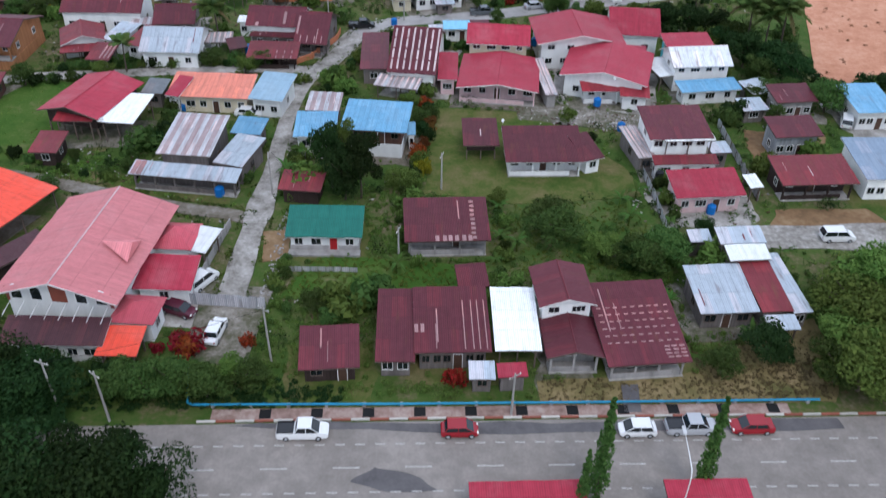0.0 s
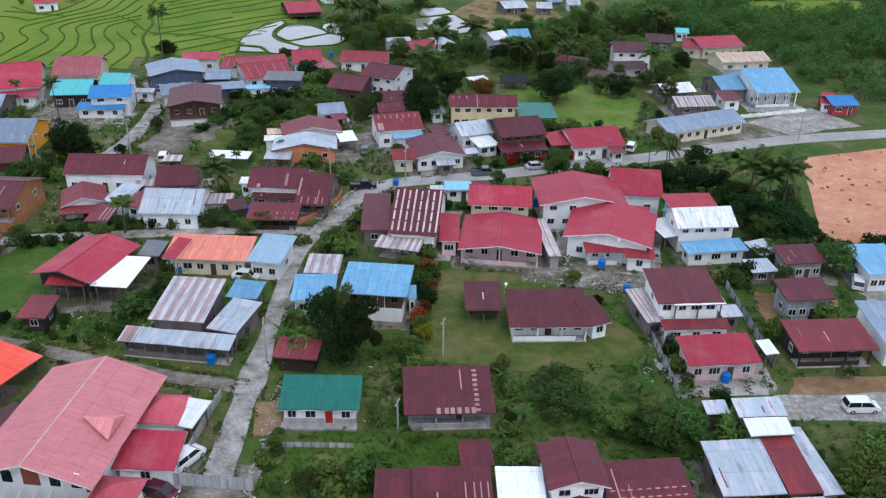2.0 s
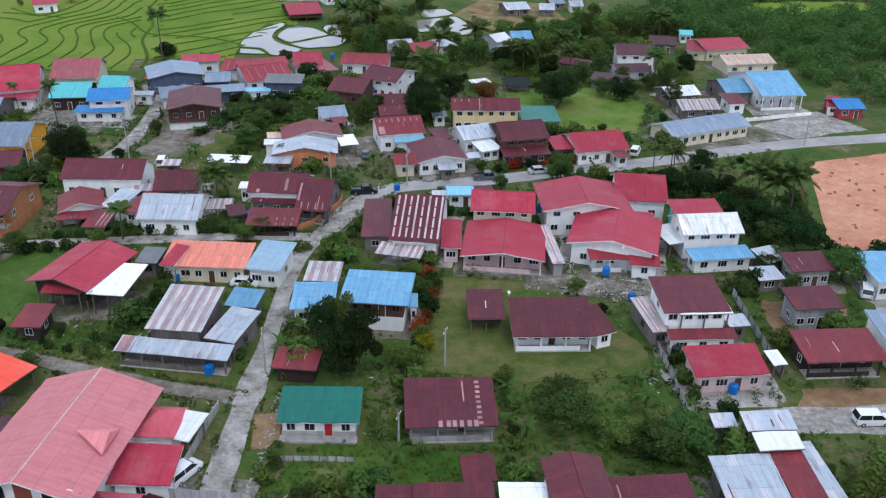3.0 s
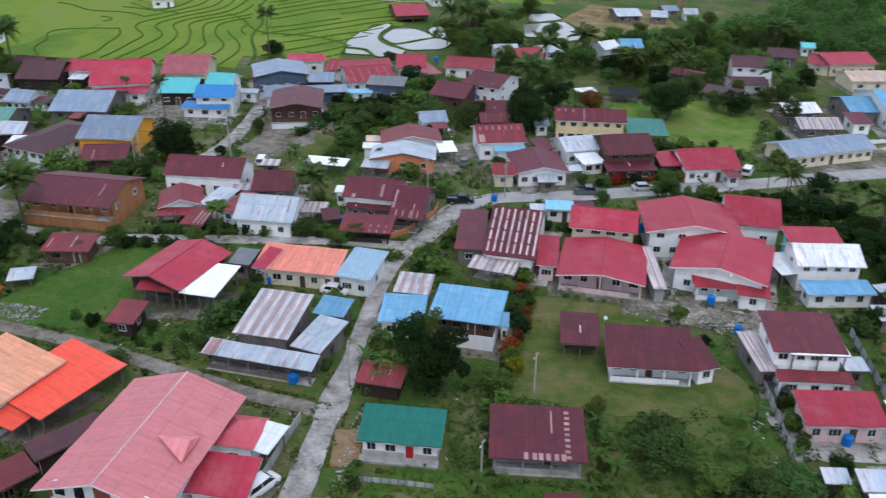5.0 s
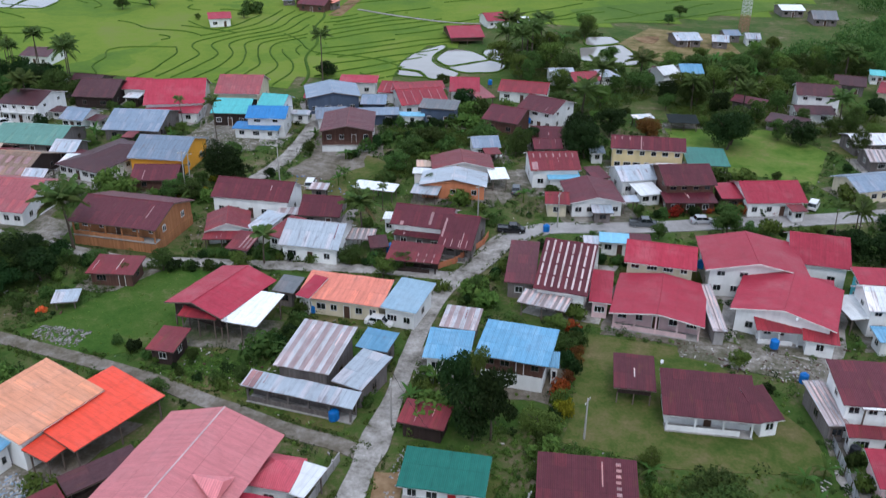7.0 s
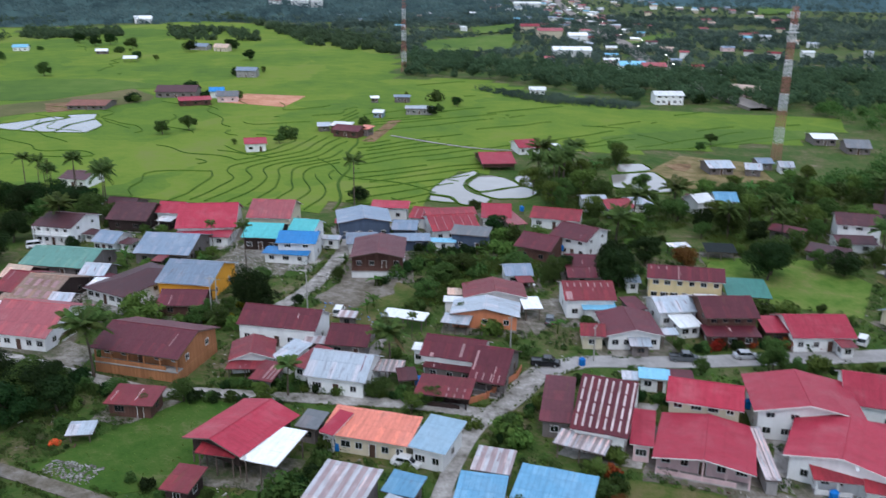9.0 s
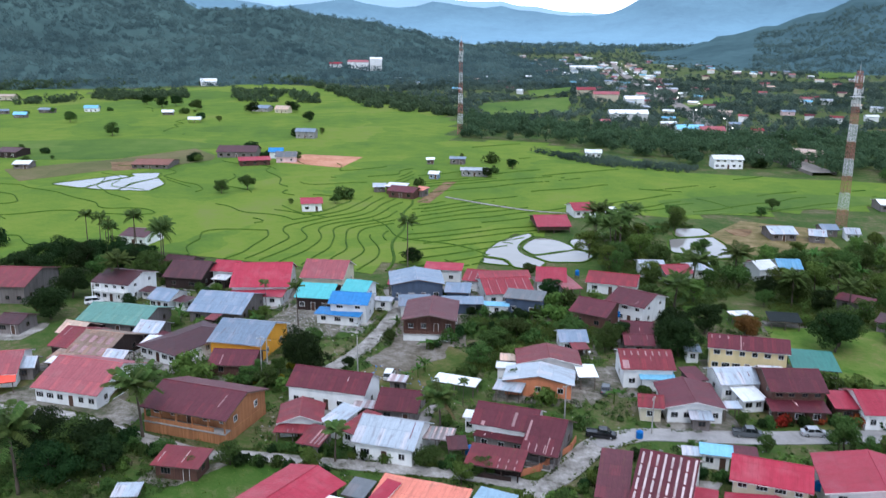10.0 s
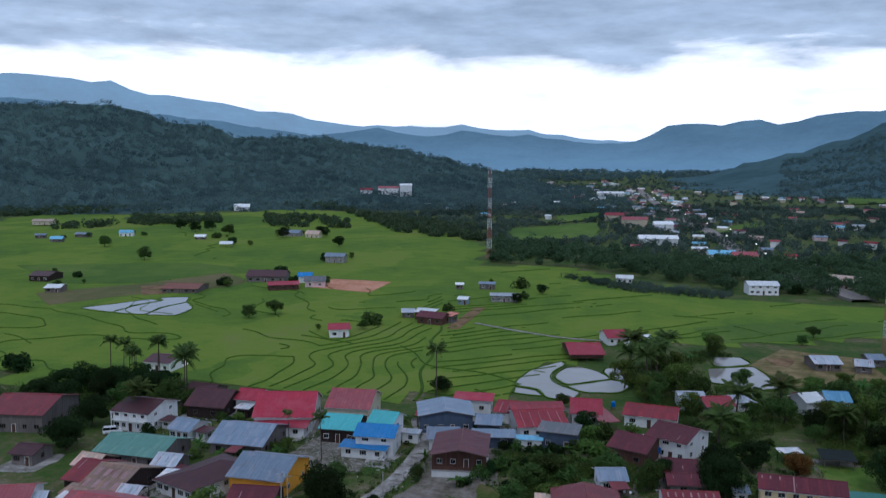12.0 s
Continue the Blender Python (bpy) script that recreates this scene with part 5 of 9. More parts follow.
h = house("long house with salmon orange roof and grey-blue annex", -41.2, 127.7, -0.9)
vol(h, 0.0, 0.0, 0.0, 13.5, 6.9, 3.02, 1.0, "S", "orange", "cream", wins=5)
vol(h, 10.0, 0.0, -6.5, 5.7, 8.5, 3.36, 0.8, "S", "skygrey", "white", wins=2)
vol(h, -5.1, -1.0, -12.8, 2.5, 5.4, 3.15, 1.0, "S", "red", "white")
vol(h, -9.3, -0.2, -1.2, 3.6, 4.7, 2.86, 0.4, "S", "greyroof", "greywood")
h = house("small maroon-roofed shed by the lane", -22.1, 101.0, -3.9)
vol(h, 0.0, 0.0, 0.0, 6.0, 4.2, 2.5, 0.6, "S", "maroon2", "darkwood", wins=0)
h = house("pale pink bungalow with bright red metal roof", 33.8, 103.0, 8.4)
vol(h, 0.0, 0.0, 0.0, 10.0, 5.5, 2.88, 1.2, "S", "red", "palepink", wins=3)
vol(h, 7.4, 1.0, 2.5, 2.0, 3.1, 2.6, 0.3, "S", "white", "open")
h = house("two-storey white house with maroon roof and tin lean-tos", 31.4, 116.0, 6.4)
vol(h, 0.0, 0.0, 0.0, 9.6, 8.5, 5.3, 1.1, "S", "maroon", "white", wins=4)
vol(h, 1.2, -3.1, 0.7, 7.6, 2.8, 5.12, 0.25, "S", "white", "open")
vol(h, -5.5, -0.7, 6.6, 2.7, 8.9, 2.79, 0.5, "S", "stripezinc", "greywood")
vol(h, 0.3, -6.1, -0.3, 9.6, 2.0, 2.7, 0.5, "S", "maroon2", "white", wins=3)
vol(h, 6.4, -2.8, 2.6, 3.2, 2.9, 2.79, 0.3, "S", "zinc", "greywood")
h = house("weathered zinc-walled house with maroon roof", 50.2, 118.8, 8.5)
vol(h, 0.0, 0.0, 0.0, 7.6, 5.2, 3.86, 0.8, "S", "maroon", "zincwall", wins=3)
h = house("open shed with wide maroon roof", 50.0, 107.6, 6.2)
vol(h, 0.0, 0.0, 0.0, 11.2, 6.6, 2.98, 0.9, "S", "maroon2", "darkwood", wins=2, veranda=2.0)
h = house("small house with striped maroon roof", 53.6, 131.2, 9.8)
vol(h, 0.0, 0.0, 0.0, 7.1, 5.1, 3.36, 0.8, "S", "maroon", "greyplaster", wins=3)
vol(h, -7.1, -1.1, 1.0, 4.4, 4.0, 2.5, 0.3, "S", "zinc", "greywood")
vol(h, -3.4, 4.9, 12.6, 5.0, 4.6, 2.52, 0.4, "S", "zinc", "greywood")
h = house("white house with bright blue metal roof", 65.6, 130.3, 6.7)
vol(h, 0.0, 0.0, 0.0, 7.0, 8.9, 3.36, 0.8, "S", "blue", "white", wins=3)
h = house("long pale house with grey-blue zinc roof", 61.3, 110.2, 3.7)
vol(h, 0.0, 0.0, 0.0, 10.1, 10.2, 3.72, 1.0, "S", "bluegrey", "white", wins=5)
h = house("big two-storey white house with stepped red roofs", 19.8, 151.4, 3.2)
vol(h, 0.1, -0.2, 1.9, 15.9, 12.3, 5.0, 1.6, "N", "red", "white", wins=4, over=0.9)
vol(h, 11.8, 5.6, -5.9, 9.5, 10.6, 3.9, 0.9, "S", "red", "white")
vol(h, 4.0, -12.1, -17.0, 14.7, 13.8, 4.0, 1.5, "N", "red", "white", wins=3, over=0.9)
vol(h, 8.9, -9.0, -10.5, 4.7, 8.0, 3.9, 0.5, "S", "red", "white")
vol(h, 1.9, -17.7, 0.2, 6.8, 4.4, 2.7, 0.5, "S", "red2", "white", wins=2, veranda=1.4)
vol(h, 7.3, -19.5, -8.4, 4.9, 4.9, 2.69, 0.5, "S", "red2", "white", wins=1)
vol(h, -7.2, -14.4, 4.6, 2.2, 13.6, 2.6, 0.4, "S", "stripezinc", "greyplaster", wins=0)
h = house("cream two-storey house with red metal roof", 5.7, 147.8, -1.9)
vol(h, 0.0, 0.0, 0.0, 11.3, 6.7, 4.7, 0.9, "S", "red", "cream", wins=4)
h = house("single-storey pinkish house with wide red roof", 5.8, 137.1, -4.4)
vol(h, 0.0, 0.0, 0.0, 13.7, 13.4, 2.86, 1.0, "N", "red", "palepink", wins=4, veranda=1.8)
vol(h, -8.9, 0.3, 4.9, 3.4, 9.3, 3.02, 0.8, "S", "red", "palepink")
h = house("maroon-roofed house with pale skylight strips", -8.5, 141.6, -4.5)
vol(h, 0.0, 0.0, 0.0, 8.4, 15.9, 3.78, 1.0, "S", "stripemaroon", "white", wins=4)
vol(h, -7.8, 1.4, 8.5, 4.9, 14.0, 3.02, 0.7, "S", "maroon", "greywood")
vol(h, -2.0, -9.1, -6.7, 7.6, 4.0, 2.6, 0.3, "S", "stripezinc", "open")
h = house("narrow shop shelter with pale blue roof", -2.0, 157.4, 4.2)
vol(h, 0.0, 0.0, 0.0, 5.2, 3.6, 2.69, 0.3, "S", "paleblue", "white")
vol(h, -3.8, -0.6, 3.6, 3.0, 2.8, 2.3, 0.3, "S", "zinc", "open", wins=1)
vol(h, 4.4, 0.8, 4.1, 4.1, 4.0, 2.4, 0.3, "S", "maroon", "greywood", wins=1)
h = house("two-storey white house with worn white and red roofs", 39.5, 148.3, 7.2)
vol(h, 0.0, 0.0, 0.0, 8.8, 4.8, 4.87, 0.6, "S", "red", "cyanwall")
vol(h, -0.4, -7.0, 1.4, 10.6, 6.6, 4.7, 0.7, "S", "wornwhite", "white", wins=4)
vol(h, -6.4, -6.7, 14.0, 4.3, 6.5, 3.02, 0.4, "S", "white", "open")
vol(h, -0.2, -13.3, 4.1, 10.7, 3.8, 2.6, 0.4, "S", "blue", "white", wins=3)
h = house("two-storey white house with long maroon roof", -69.8, 164.0, 0.4)
vol(h, 0.2, -4.3, 1.8, 15.4, 8.9, 3.9, 2.4, "G", "maroon", "white", wins=4, over=0.4)
vol(h, 9.7, 3.7, 4.9, 3.7, 2.8, 2.5, 0.3, "S", "rustzinc", "greywood", wins=1)
h = house("cluster of patched rust-red huts", -69.3, 148.2, 8.9)
vol(h, -0.9, -0.3, 14.1, 7.9, 8.0, 2.7, 1.4, "N", "maroon2", "white", wins=2)
vol(h, 6.1, -0.4, -22.9, 4.1, 6.8, 2.8, 0.8, "S", "zinc", "white")
vol(h, 10.1, -2.4, -25.3, 3.5, 7.6, 2.7, 0.8, "S", "maroon2", "white")
vol(h, 3.9, -7.4, -10.3, 4.2, 6.1, 2.2, 0.6, "S", "maroon2", "greywood", wins=1, marks=((0.5, 1.0, 0.1, 0.9, 3, 1, 0.3, 0.9),))
vol(h, -0.6, -5.3, 5.0, 6.4, 2.6, 2.1, 0.4, "S", "maroon2", "open")
h = house("white cottage with ribbed zinc roof", -52.2, 144.6, 1.3)
vol(h, 0.0, 0.0, 0.0, 10.7, 8.8, 3.19, 0.9, "S", "zinc", "white", wins=2)
h = house("low maroon-roofed house behind the zinc cottage", -55.8, 158.7, 7.0)
vol(h, 0.0, 0.0, 0.0, 7.9, 9.9, 2.69, 1.54, "G", "maroon", "greywood")
vol(h, -5.9, -2.7, 0.4, 4.6, 2.7, 2.4, 0.3, "S", "rustzinc", "darkwood", wins=1)
h = house("rambling row of maroon-roofed timber houses", -37.0, 155.4, 4.6)
vol(h, 1.5, -1.2, -5.7, 10.9, 6.6, 4.0, 1.2, "S", "maroon", "white", wins=4, marks=((0.55, 0.75, 0.15, 0.8, 1, 1, 0.5, 0.9), (0.1, 0.3, 0.0, 0.2, 1, 1, 0.6, 0.9)))
vol(h, 8.7, -3.7, -7.4, 6.2, 11.9, 2.8, 1.0, "S", "maroon", "greywood", wins=2, veranda=2.0, marks=((0.1, 0.9, 0.05, 0.3, 4, 1, 0.16, 0.8), (0.0, 0.15, 0.3, 0.9, 1, 1, 0.35, 0.9)))
vol(h, 1.7, -11.8, -2.1, 9.1, 5.9, 2.4, 0.7, "S", "maroon2", "darkwood", wins=2, veranda=1.8, marks=((0.5, 0.95, 0.0, 0.6, 3, 2, 0.16, 0.5),))
vol(h, 1.4, -4.6, -7.6, 9.6, 2.2, 2.5, 0.35, "S", "maroon", "greywood", wins=3)
vol(h, -5.3, -8.7, 20.4, 3.3, 3.5, 2.4, 0.7, "S", "brownroof", "open")
vol(h, -9.2, -6.2, 2.8, 5.7, 4.3, 2.6, 0.2, "S", "stripezinc", "open")
vol(h, -5.2, 1.4, -1.7, 2.4, 2.6, 3.0, 0.3, "S", "white", "white", wins=1)
h = house("two-storey orange timber longhouse with maroon roof", -85.3, 148.4, 1.6)
vol(h, -1.6, -4.2, -2.1, 17.0, 14.1, 4.7, 2.2, "G", "maroon", "orangewood", wins=4, whitebase=1.9, basewall="orangewood", veranda=1.7, fixed=1)
h = house("wooden hut with rusty red tin roof", -80.2, 127.6, 8.5)
vol(h, 0.0, 0.0, 0.0, 7.9, 5.6, 2.5, 0.6, "S", "maroon2", "brownwood", wins=1)
h = house("low zinc-covered pen beside the lawn", -83.1, 118.2, 21.9)
vol(h, 0.0, 0.0, 0.0, 3.9, 3.8, 1.6, 0.2, "S", "zinc", "open")
h = house("white bungalow with salmon pink roof", -115.0, 149.5, 2.5)
vol(h, 0.0, 0.0, 0.0, 14.3, 17.1, 2.94, 1.3, "G", "pinkred", "white", wins=5)
h = house("yellow-orange two-storey house with grey-blue roof", -98.2, 178.2, 5.5)
vol(h, 0.0, 0.0, 0.0, 12.3, 15.4, 3.86, 1.16, "G", "bluegrey", "yelloworange", wins=4)
vol(h, 2.4, -11.2, 8.1, 9.5, 9.4, 2.5, 0.5, "G", "maroon", "brownwood", wins=2)
h = house("low white house under a dark brown hipped roof", -110.0, 173.4, -13.7)
vol(h, 0.0, 0.0, 0.0, 11.7, 18.5, 2.69, 1.5, "H", "brownroof", "white", wins=4)
vol(h, -6.9, -2.4, -2.1, 2.8, 4.4, 2.4, 0.3, "S", "maroon", "greywood", wins=1)
h = house("long shed with faded green roof", -133.0, 182.1, 5.1)
vol(h, 0.0, 0.0, 0.0, 16.7, 14.4, 2.69, 0.6, "G", "fadegreen", "greywood")
h = house("patched shanty of rust, zinc and plywood roofs", -125.9, 164.8, 1.3)
vol(h, 1.5, 0.0, 0.0, 9.4, 15.1, 2.69, 2.36, "G", "rusttan", "darkwood", marks=((0.05, 0.95, 0.08, 0.95, 4, 2, 1.0, 0.62),))
vol(h, -6.0, 1.0, 0.0, 6.0, 13.0, 2.75, 2.2, "G", "maroon2", "darkwood")
vol(h, -9.7, 5.1, -0.4, 6.2, 7.7, 2.86, 1.63, "G", "tan", "darkwood")
vol(h, 0.5, -8.2, 2.0, 11.0, 4.4, 2.3, 0.6, "S", "rusttan", "darkwood", wins=1)
vol(h, 8.4, -5.3, 5.2, 4.9, 6.1, 2.6, 1.27, "G", "zinc", "open")
vol(h, 4.7, 11.6, 5.9, 6.0, 7.5, 2.5, 1.58, "G", "zinc", "greywood")
vol(h, 9.6, 4.8, 8.0, 4.4, 4.6, 2.4, 0.4, "S", "wornwhite", "greywood", wins=1)
vol(h, -2.6, -10.4, 5.5, 3.1, 3.4, 2.2, 0.3, "S", "wornwhite", "darkwood", wins=1)
h = house("low house with slate-grey zinc roof", -115.5, 197.3, 8.8)
vol(h, 0.0, 0.0, 0.0, 13.6, 17.0, 2.77, 1.43, "G", "bluegrey", "greywood", wins=2)
vol(h, 0.8, -10.2, -5.5, 2.7, 4.0, 2.4, 0.3, "S", "maroon2", "darkwood", wins=1)
h = house("white cottage with pale zinc roof", -132.2, 197.0, -2.5)
vol(h, 0.0, 0.0, 0.0, 6.7, 8.4, 2.69, 1.76, "G", "bluegrey", "white", wins=2)
vol(h, 5.0, -0.5, -3.6, 3.9, 4.1, 2.4, 0.3, "S", "brownroof", "white", wins=1)
h = house("two-storey white house with brown roof", -147.8, 201.0, 3.0)
vol(h, 0.0, 0.0, 0.0, 11.0, 13.7, 4.87, 1.78, "G", "brownroof", "white", wins=4, band=1)
vol(h, 7.0, -0.6, -3.7, 3.7, 3.8, 2.2, 0.3, "S", "brownroof", "white", wins=1)
vol(h, -7.1, -0.7, -2.1, 3.9, 4.1, 2.6, 0.3, "S", "rustzinc", "greywood", wins=1)
h = house("old raised house with maroon roof at the wood's edge", -175.6, 192.9, 15.7)
vol(h, 0.0, 0.0, 0.0, 15.5, 19.4, 4.54, 1.04, "G", "maroon2", "greywood", wins=4)
h = house("small weathered hut with brown roof", -154.0, 171.1, 7.3)
vol(h, 0.0, 0.0, 0.0, 6.4, 8.0, 2.6, 1.15, "G", "brownroof", "greywood")
h = house("house with faded red and zinc lean-to roofs", -136.9, 148.2, 29.1)
vol(h, 0.0, 0.0, 0.0, 10.9, 13.6, 2.86, 2.33, "G", "pinkred", "white", wins=2)
vol(h, 5.7, -0.6, -1.0, 4.3, 6.0, 2.69, 1.26, "G", "zinc", "greywood")
vol(h, 1.0, -6.0, 11.6, 8.2, 9.0, 2.5, 0.3, "G", "hotorange", "open")
h = house("pair of brown-roofed timber houses by the paddy", -146.5, 223.4, 2.3)
vol(h, 0.0, 0.0, 0.0, 8.9, 11.1, 3.19, 1.8, "G", "brownroof", "greywood")
vol(h, 8.1, -7.2, 5.3, 11.2, 14.0, 3.19, 2.94, "G", "brownroof", "darkwood")
vol(h, -6.5, 1.9, -1.4, 4.8, 3.8, 2.4, 0.3, "S", "zinc", "white", wins=1)
h = house("long red-roofed house facing the rice fields", -130.2, 221.5, 8.0)
vol(h, 0.0, 0.0, 0.0, 7.2, 9.0, 3.7, 1.9, "G", "red", "white", wins=2)
vol(h, 13.1, -7.4, 13.0, 15.0, 18.7, 3.86, 3.93, "G", "red", "white", wins=3)
vol(h, 15.2, -17.1, 3.5, 14.0, 6.0, 2.69, 0.5, "S", "red", "white", wins=3)
vol(h, 0.6, -6.3, -3.4, 4.2, 4.1, 2.6, 0.3, "S", "wornwhite", "darkwood", wins=1)
h = house("house with broad pale-red roof beside the paddy", -102.6, 225.7, 11.1)
vol(h, 0.0, 0.0, 0.0, 11.8, 14.7, 4.2, 3.09, "G", "pinkred", "cream", wins=3)
h = house("low house with turquoise metal roof", -98.0, 210.9, 10.1)
vol(h, 0.0, 0.0, 0.0, 9.5, 11.8, 3.36, 2.07, "G", "cyan", "darkwood", wins=2)
h = house("two-storey white and blue house with turquoise roof", -86.8, 210.4, 1.7)
vol(h, 0.0, 0.0, 0.0, 6.8, 8.5, 5.71, 1.79, "G", "cyan", "white")
vol(h, 0.7, -7.1, 9.3, 9.7, 7.4, 4.7, 0.8, "S", "blue2", "white", wins=2)
vol(h, -0.8, -10.7, 4.7, 11.2, 4.2, 2.5, 0.5, "S", "blue2", "white", wins=3)
vol(h, 5.5, 1.9, 3.7, 4.8, 2.6, 2.6, 0.3, "S", "zinc", "white", wins=1)
h = house("slate-blue house with zinc roofs and an orange end wall", -77.3, 226.0, 12.6)
vol(h, -0.7, 1.2, 11.0, 14.0, 12.5, 4.4, 1.3, "N", "bluegrey", "slateblue", wins=3)
vol(h, 10.7, -3.1, -1.3, 6.6, 7.0, 3.2, 0.6, "S", "bluegrey", "slateblue", wins=1)
vol(h, 12.4, -11.8, 5.5, 10.3, 4.9, 2.8, 0.5, "S", "bluegrey", "slateblue", wins=2)
vol(h, 0.9, -13.7, 9.1, 7.9, 7.3, 2.8, 0.6, "S", "bluegrey", "white", wins=1)
vol(h, -6.1, 1.0, 3.5, 4.0, 3.2, 2.9, 0.3, "S", "red", "open")
h = house("brown timber house on a white masonry base", -65.2, 201.5, 15.3)
vol(h, 0.0, 0.3, -0.2, 12.3, 14.7, 5.0, 1.2, "N", "maroon", "brownwood", wins=3, whitebase=1.5, veranda=1.4, over=0.5)
h = house("rambling red-roofed compound near the ponds", -58.7, 232.4, 44.9)
vol(h, 1.3, -3.5, -16.1, 12.7, 10.5, 3.0, 1.2, "S", "red2", "white", wins=3, marks=((0.05, 0.95, 0.05, 0.95, 5, 1, 0.12, 0.9),))
vol(h, -0.4, 7.9, -42.5, 7.1, 8.3, 3.0, 0.9, "S", "red2", "white", wins=2, marks=((0.1, 0.9, 0.1, 0.9, 3, 1, 0.16, 0.9),))
vol(h, 17.6, 0.3, -33.6, 8.2, 11.4, 3.1, 0.9, "S", "red", "white", wins=2)
vol(h, 18.5, -3.7, -11.8, 5.1, 15.7, 2.8, 0.9, "S", "pinkred", "open")
vol(h, 4.7, 3.0, -20.4, 13.7, 4.9, 4.0, 0.8, "S", "red2", "white", wins=0)
vol(h, -5.5, 18.2, -35.7, 10.6, 4.7, 3.6, 0.9, "S", "red", "white", wins=2)
vol(h, -6.7, -12.8, -33.2, 6.4, 2.7, 2.4, 0.3, "S", "paleblue", "white", wins=1)
h = house("small slate-blue house with dark green roof", -48.2, 221.9, 8.8)
vol(h, 0.0, 0.2, -7.6, 9.7, 6.0, 4.2, 0.7, "S", "greyroof", "slateblue", wins=1)
h = house("white two-storey house with maroon roofs in the trees", -22.0, 227.9, -21.6)
vol(h, 0.0, 0.0, 0.0, 10.4, 13.1, 4.7, 1.33, "G", "maroon", "white", wins=3)
vol(h, -5.5, -9.2, 7.1, 9.6, 11.9, 3.36, 2.11, "G", "maroon", "brownwood")
vol(h, 7.5, -14.3, 31.4, 7.3, 9.2, 2.69, 1.64, "G", "maroon", "greywood")
vol(h, 10.9, -20.4, 36.6, 6.6, 7.2, 2.5, 0.4, "G", "maroon", "greywood")
vol(h, -6.8, -2.0, -3.2, 3.8, 2.7, 2.3, 0.3, "S", "rustzinc", "open", wins=1)
h = house("low house with weathered red roof", -31.1, 251.7, 10.0)
vol(h, -0.1, -4.9, -10.8, 13.5, 7.4, 2.9, 1.2, "S", "red2", "white", wins=2)
h = house("row of small white, red and zinc roofed houses", -22.6, 267.2, 17.6)
vol(h, 0.0, 0.0, 0.0, 7.4, 9.2, 3.02, 0.71, "G", "zinc", "white", wins=2)
vol(h, 5.4, -4.7, 7.5, 8.3, 10.4, 2.86, 1.36, "G", "red2", "white")
vol(h, 13.0, -0.7, 4.1, 6.8, 8.5, 2.69, 0.94, "G", "zinc", "white")
h = house("white house with white and blue metal roofs", 6.8, 272.5, 36.3)
vol(h, 0.0, 0.0, 0.0, 6.1, 7.6, 3.86, 1.6, "G", "white", "white", wins=2)
vol(h, 9.5, 0.7, -23.5, 6.8, 8.5, 3.19, 1.78, "G", "blue", "white")
vol(h, 0.8, 3.2, -55.9, 4.8, 6.0, 3.02, 1.26, "G", "brownroof", "greywood")
h = house("orange-walled house with maroon and zinc roofs", -34.7, 185.8, 13.9)
vol(h, -0.3, 0.5, 2.2, 13.0, 8.4, 3.4, 1.5, "N", "maroon2", "white", wins=2)
vol(h, -2.2, -8.3, -5.8, 13.5, 7.7, 3.0, 1.4, "N", "zinc", "orangewall", wins=3)
vol(h, -7.9, -12.6, -14.0, 5.5, 4.0, 2.3, 0.4, "S", "zinc", "open")
vol(h, -7.6, -4.0, -6.0, 6.0, 2.2, 2.9, 0.4, "S", "white", "white", wins=0)
vol(h, 6.9, -5.1, 5.5, 3.9, 5.8, 2.9, 0.3, "S", "white", "open")
vol(h, -8.2, 1.9, 1.4, 3.4, 3.2, 2.4, 0.3, "S", "tan", "greywood", wins=1)
h = house("long white sheet carport roof", -49.4, 170.8, -2.2)
vol(h, 0.0, 0.0, 0.0, 8.7, 3.9, 2.52, 0.2, "S", "white", "open")
h = house("small shelter with pale zinc roof", -33.2, 202.0, 20.7)
vol(h, 0.0, 0.0, 0.0, 6.4, 8.0, 2.69, 0.4, "G", "bluegrey", "white")
vol(h, 0.7, -5.6, 4.8, 3.6, 3.8, 2.4, 0.3, "S", "maroon2", "open", wins=1)
h = house("white house with striped maroon roof and blue awning", -16.3, 188.7, 16.1)
vol(h, 0.0, 0.0, 0.0, 10.5, 8.8, 4.03, 0.9, "S", "maroon2", "white", wins=2, marks=((0.05, 0.95, 0.7, 0.95, 7, 1, 0.28, 0.8), (0.0, 0.2, 0.05, 0.5, 1, 1, 1.2, 0.9)))
vol(h, 1.6, -4.0, -0.0, 6.8, 3.7, 2.69, 0.4, "S", "paleblue", "white")
h = house("white cottage with maroon roof by the road", -7.3, 177.3, 15.7)
vol(h, 0.0, 0.0, 0.0, 10.7, 11.6, 3.02, 1.2, "N", "maroon", "white", wins=3)
vol(h, -7.4, -2.7, -6.1, 4.7, 6.0, 2.86, 1.26, "G", "maroon2", "cream", wins=1)
vol(h, 6.7, -3.3, 3.7, 3.3, 2.6, 2.7, 0.3, "S", "zinc", "open", wins=1)
vol(h, 0.5, -7.3, -3.9, 4.0, 3.5, 2.4, 0.3, "S", "zinc", "greywood", wins=1)
h = house("two-storey yellow house with long maroon roof", 1.5, 204.5, 11.3)
vol(h, 0.7, -3.3, -7.0, 15.9, 6.0, 5.2, 2.0, "G", "maroon", "yellowcream", wins=6, marks=((0.38, 0.44, 0.0, 1.0, 1, 1, 0.25, 1.0), (0.0, 0.3, 0.7, 0.95, 3, 1, 0.25, 0.8)))
vol(h, 4.2, -8.8, -3.2, 4.6, 3.2, 2.4, 0.3, "S", "wornwhite", "darkwood", wins=1)
vol(h, -9.6, 0.3, 0.1, 3.5, 4.0, 2.7, 0.3, "S", "bluegrey", "white", wins=1)
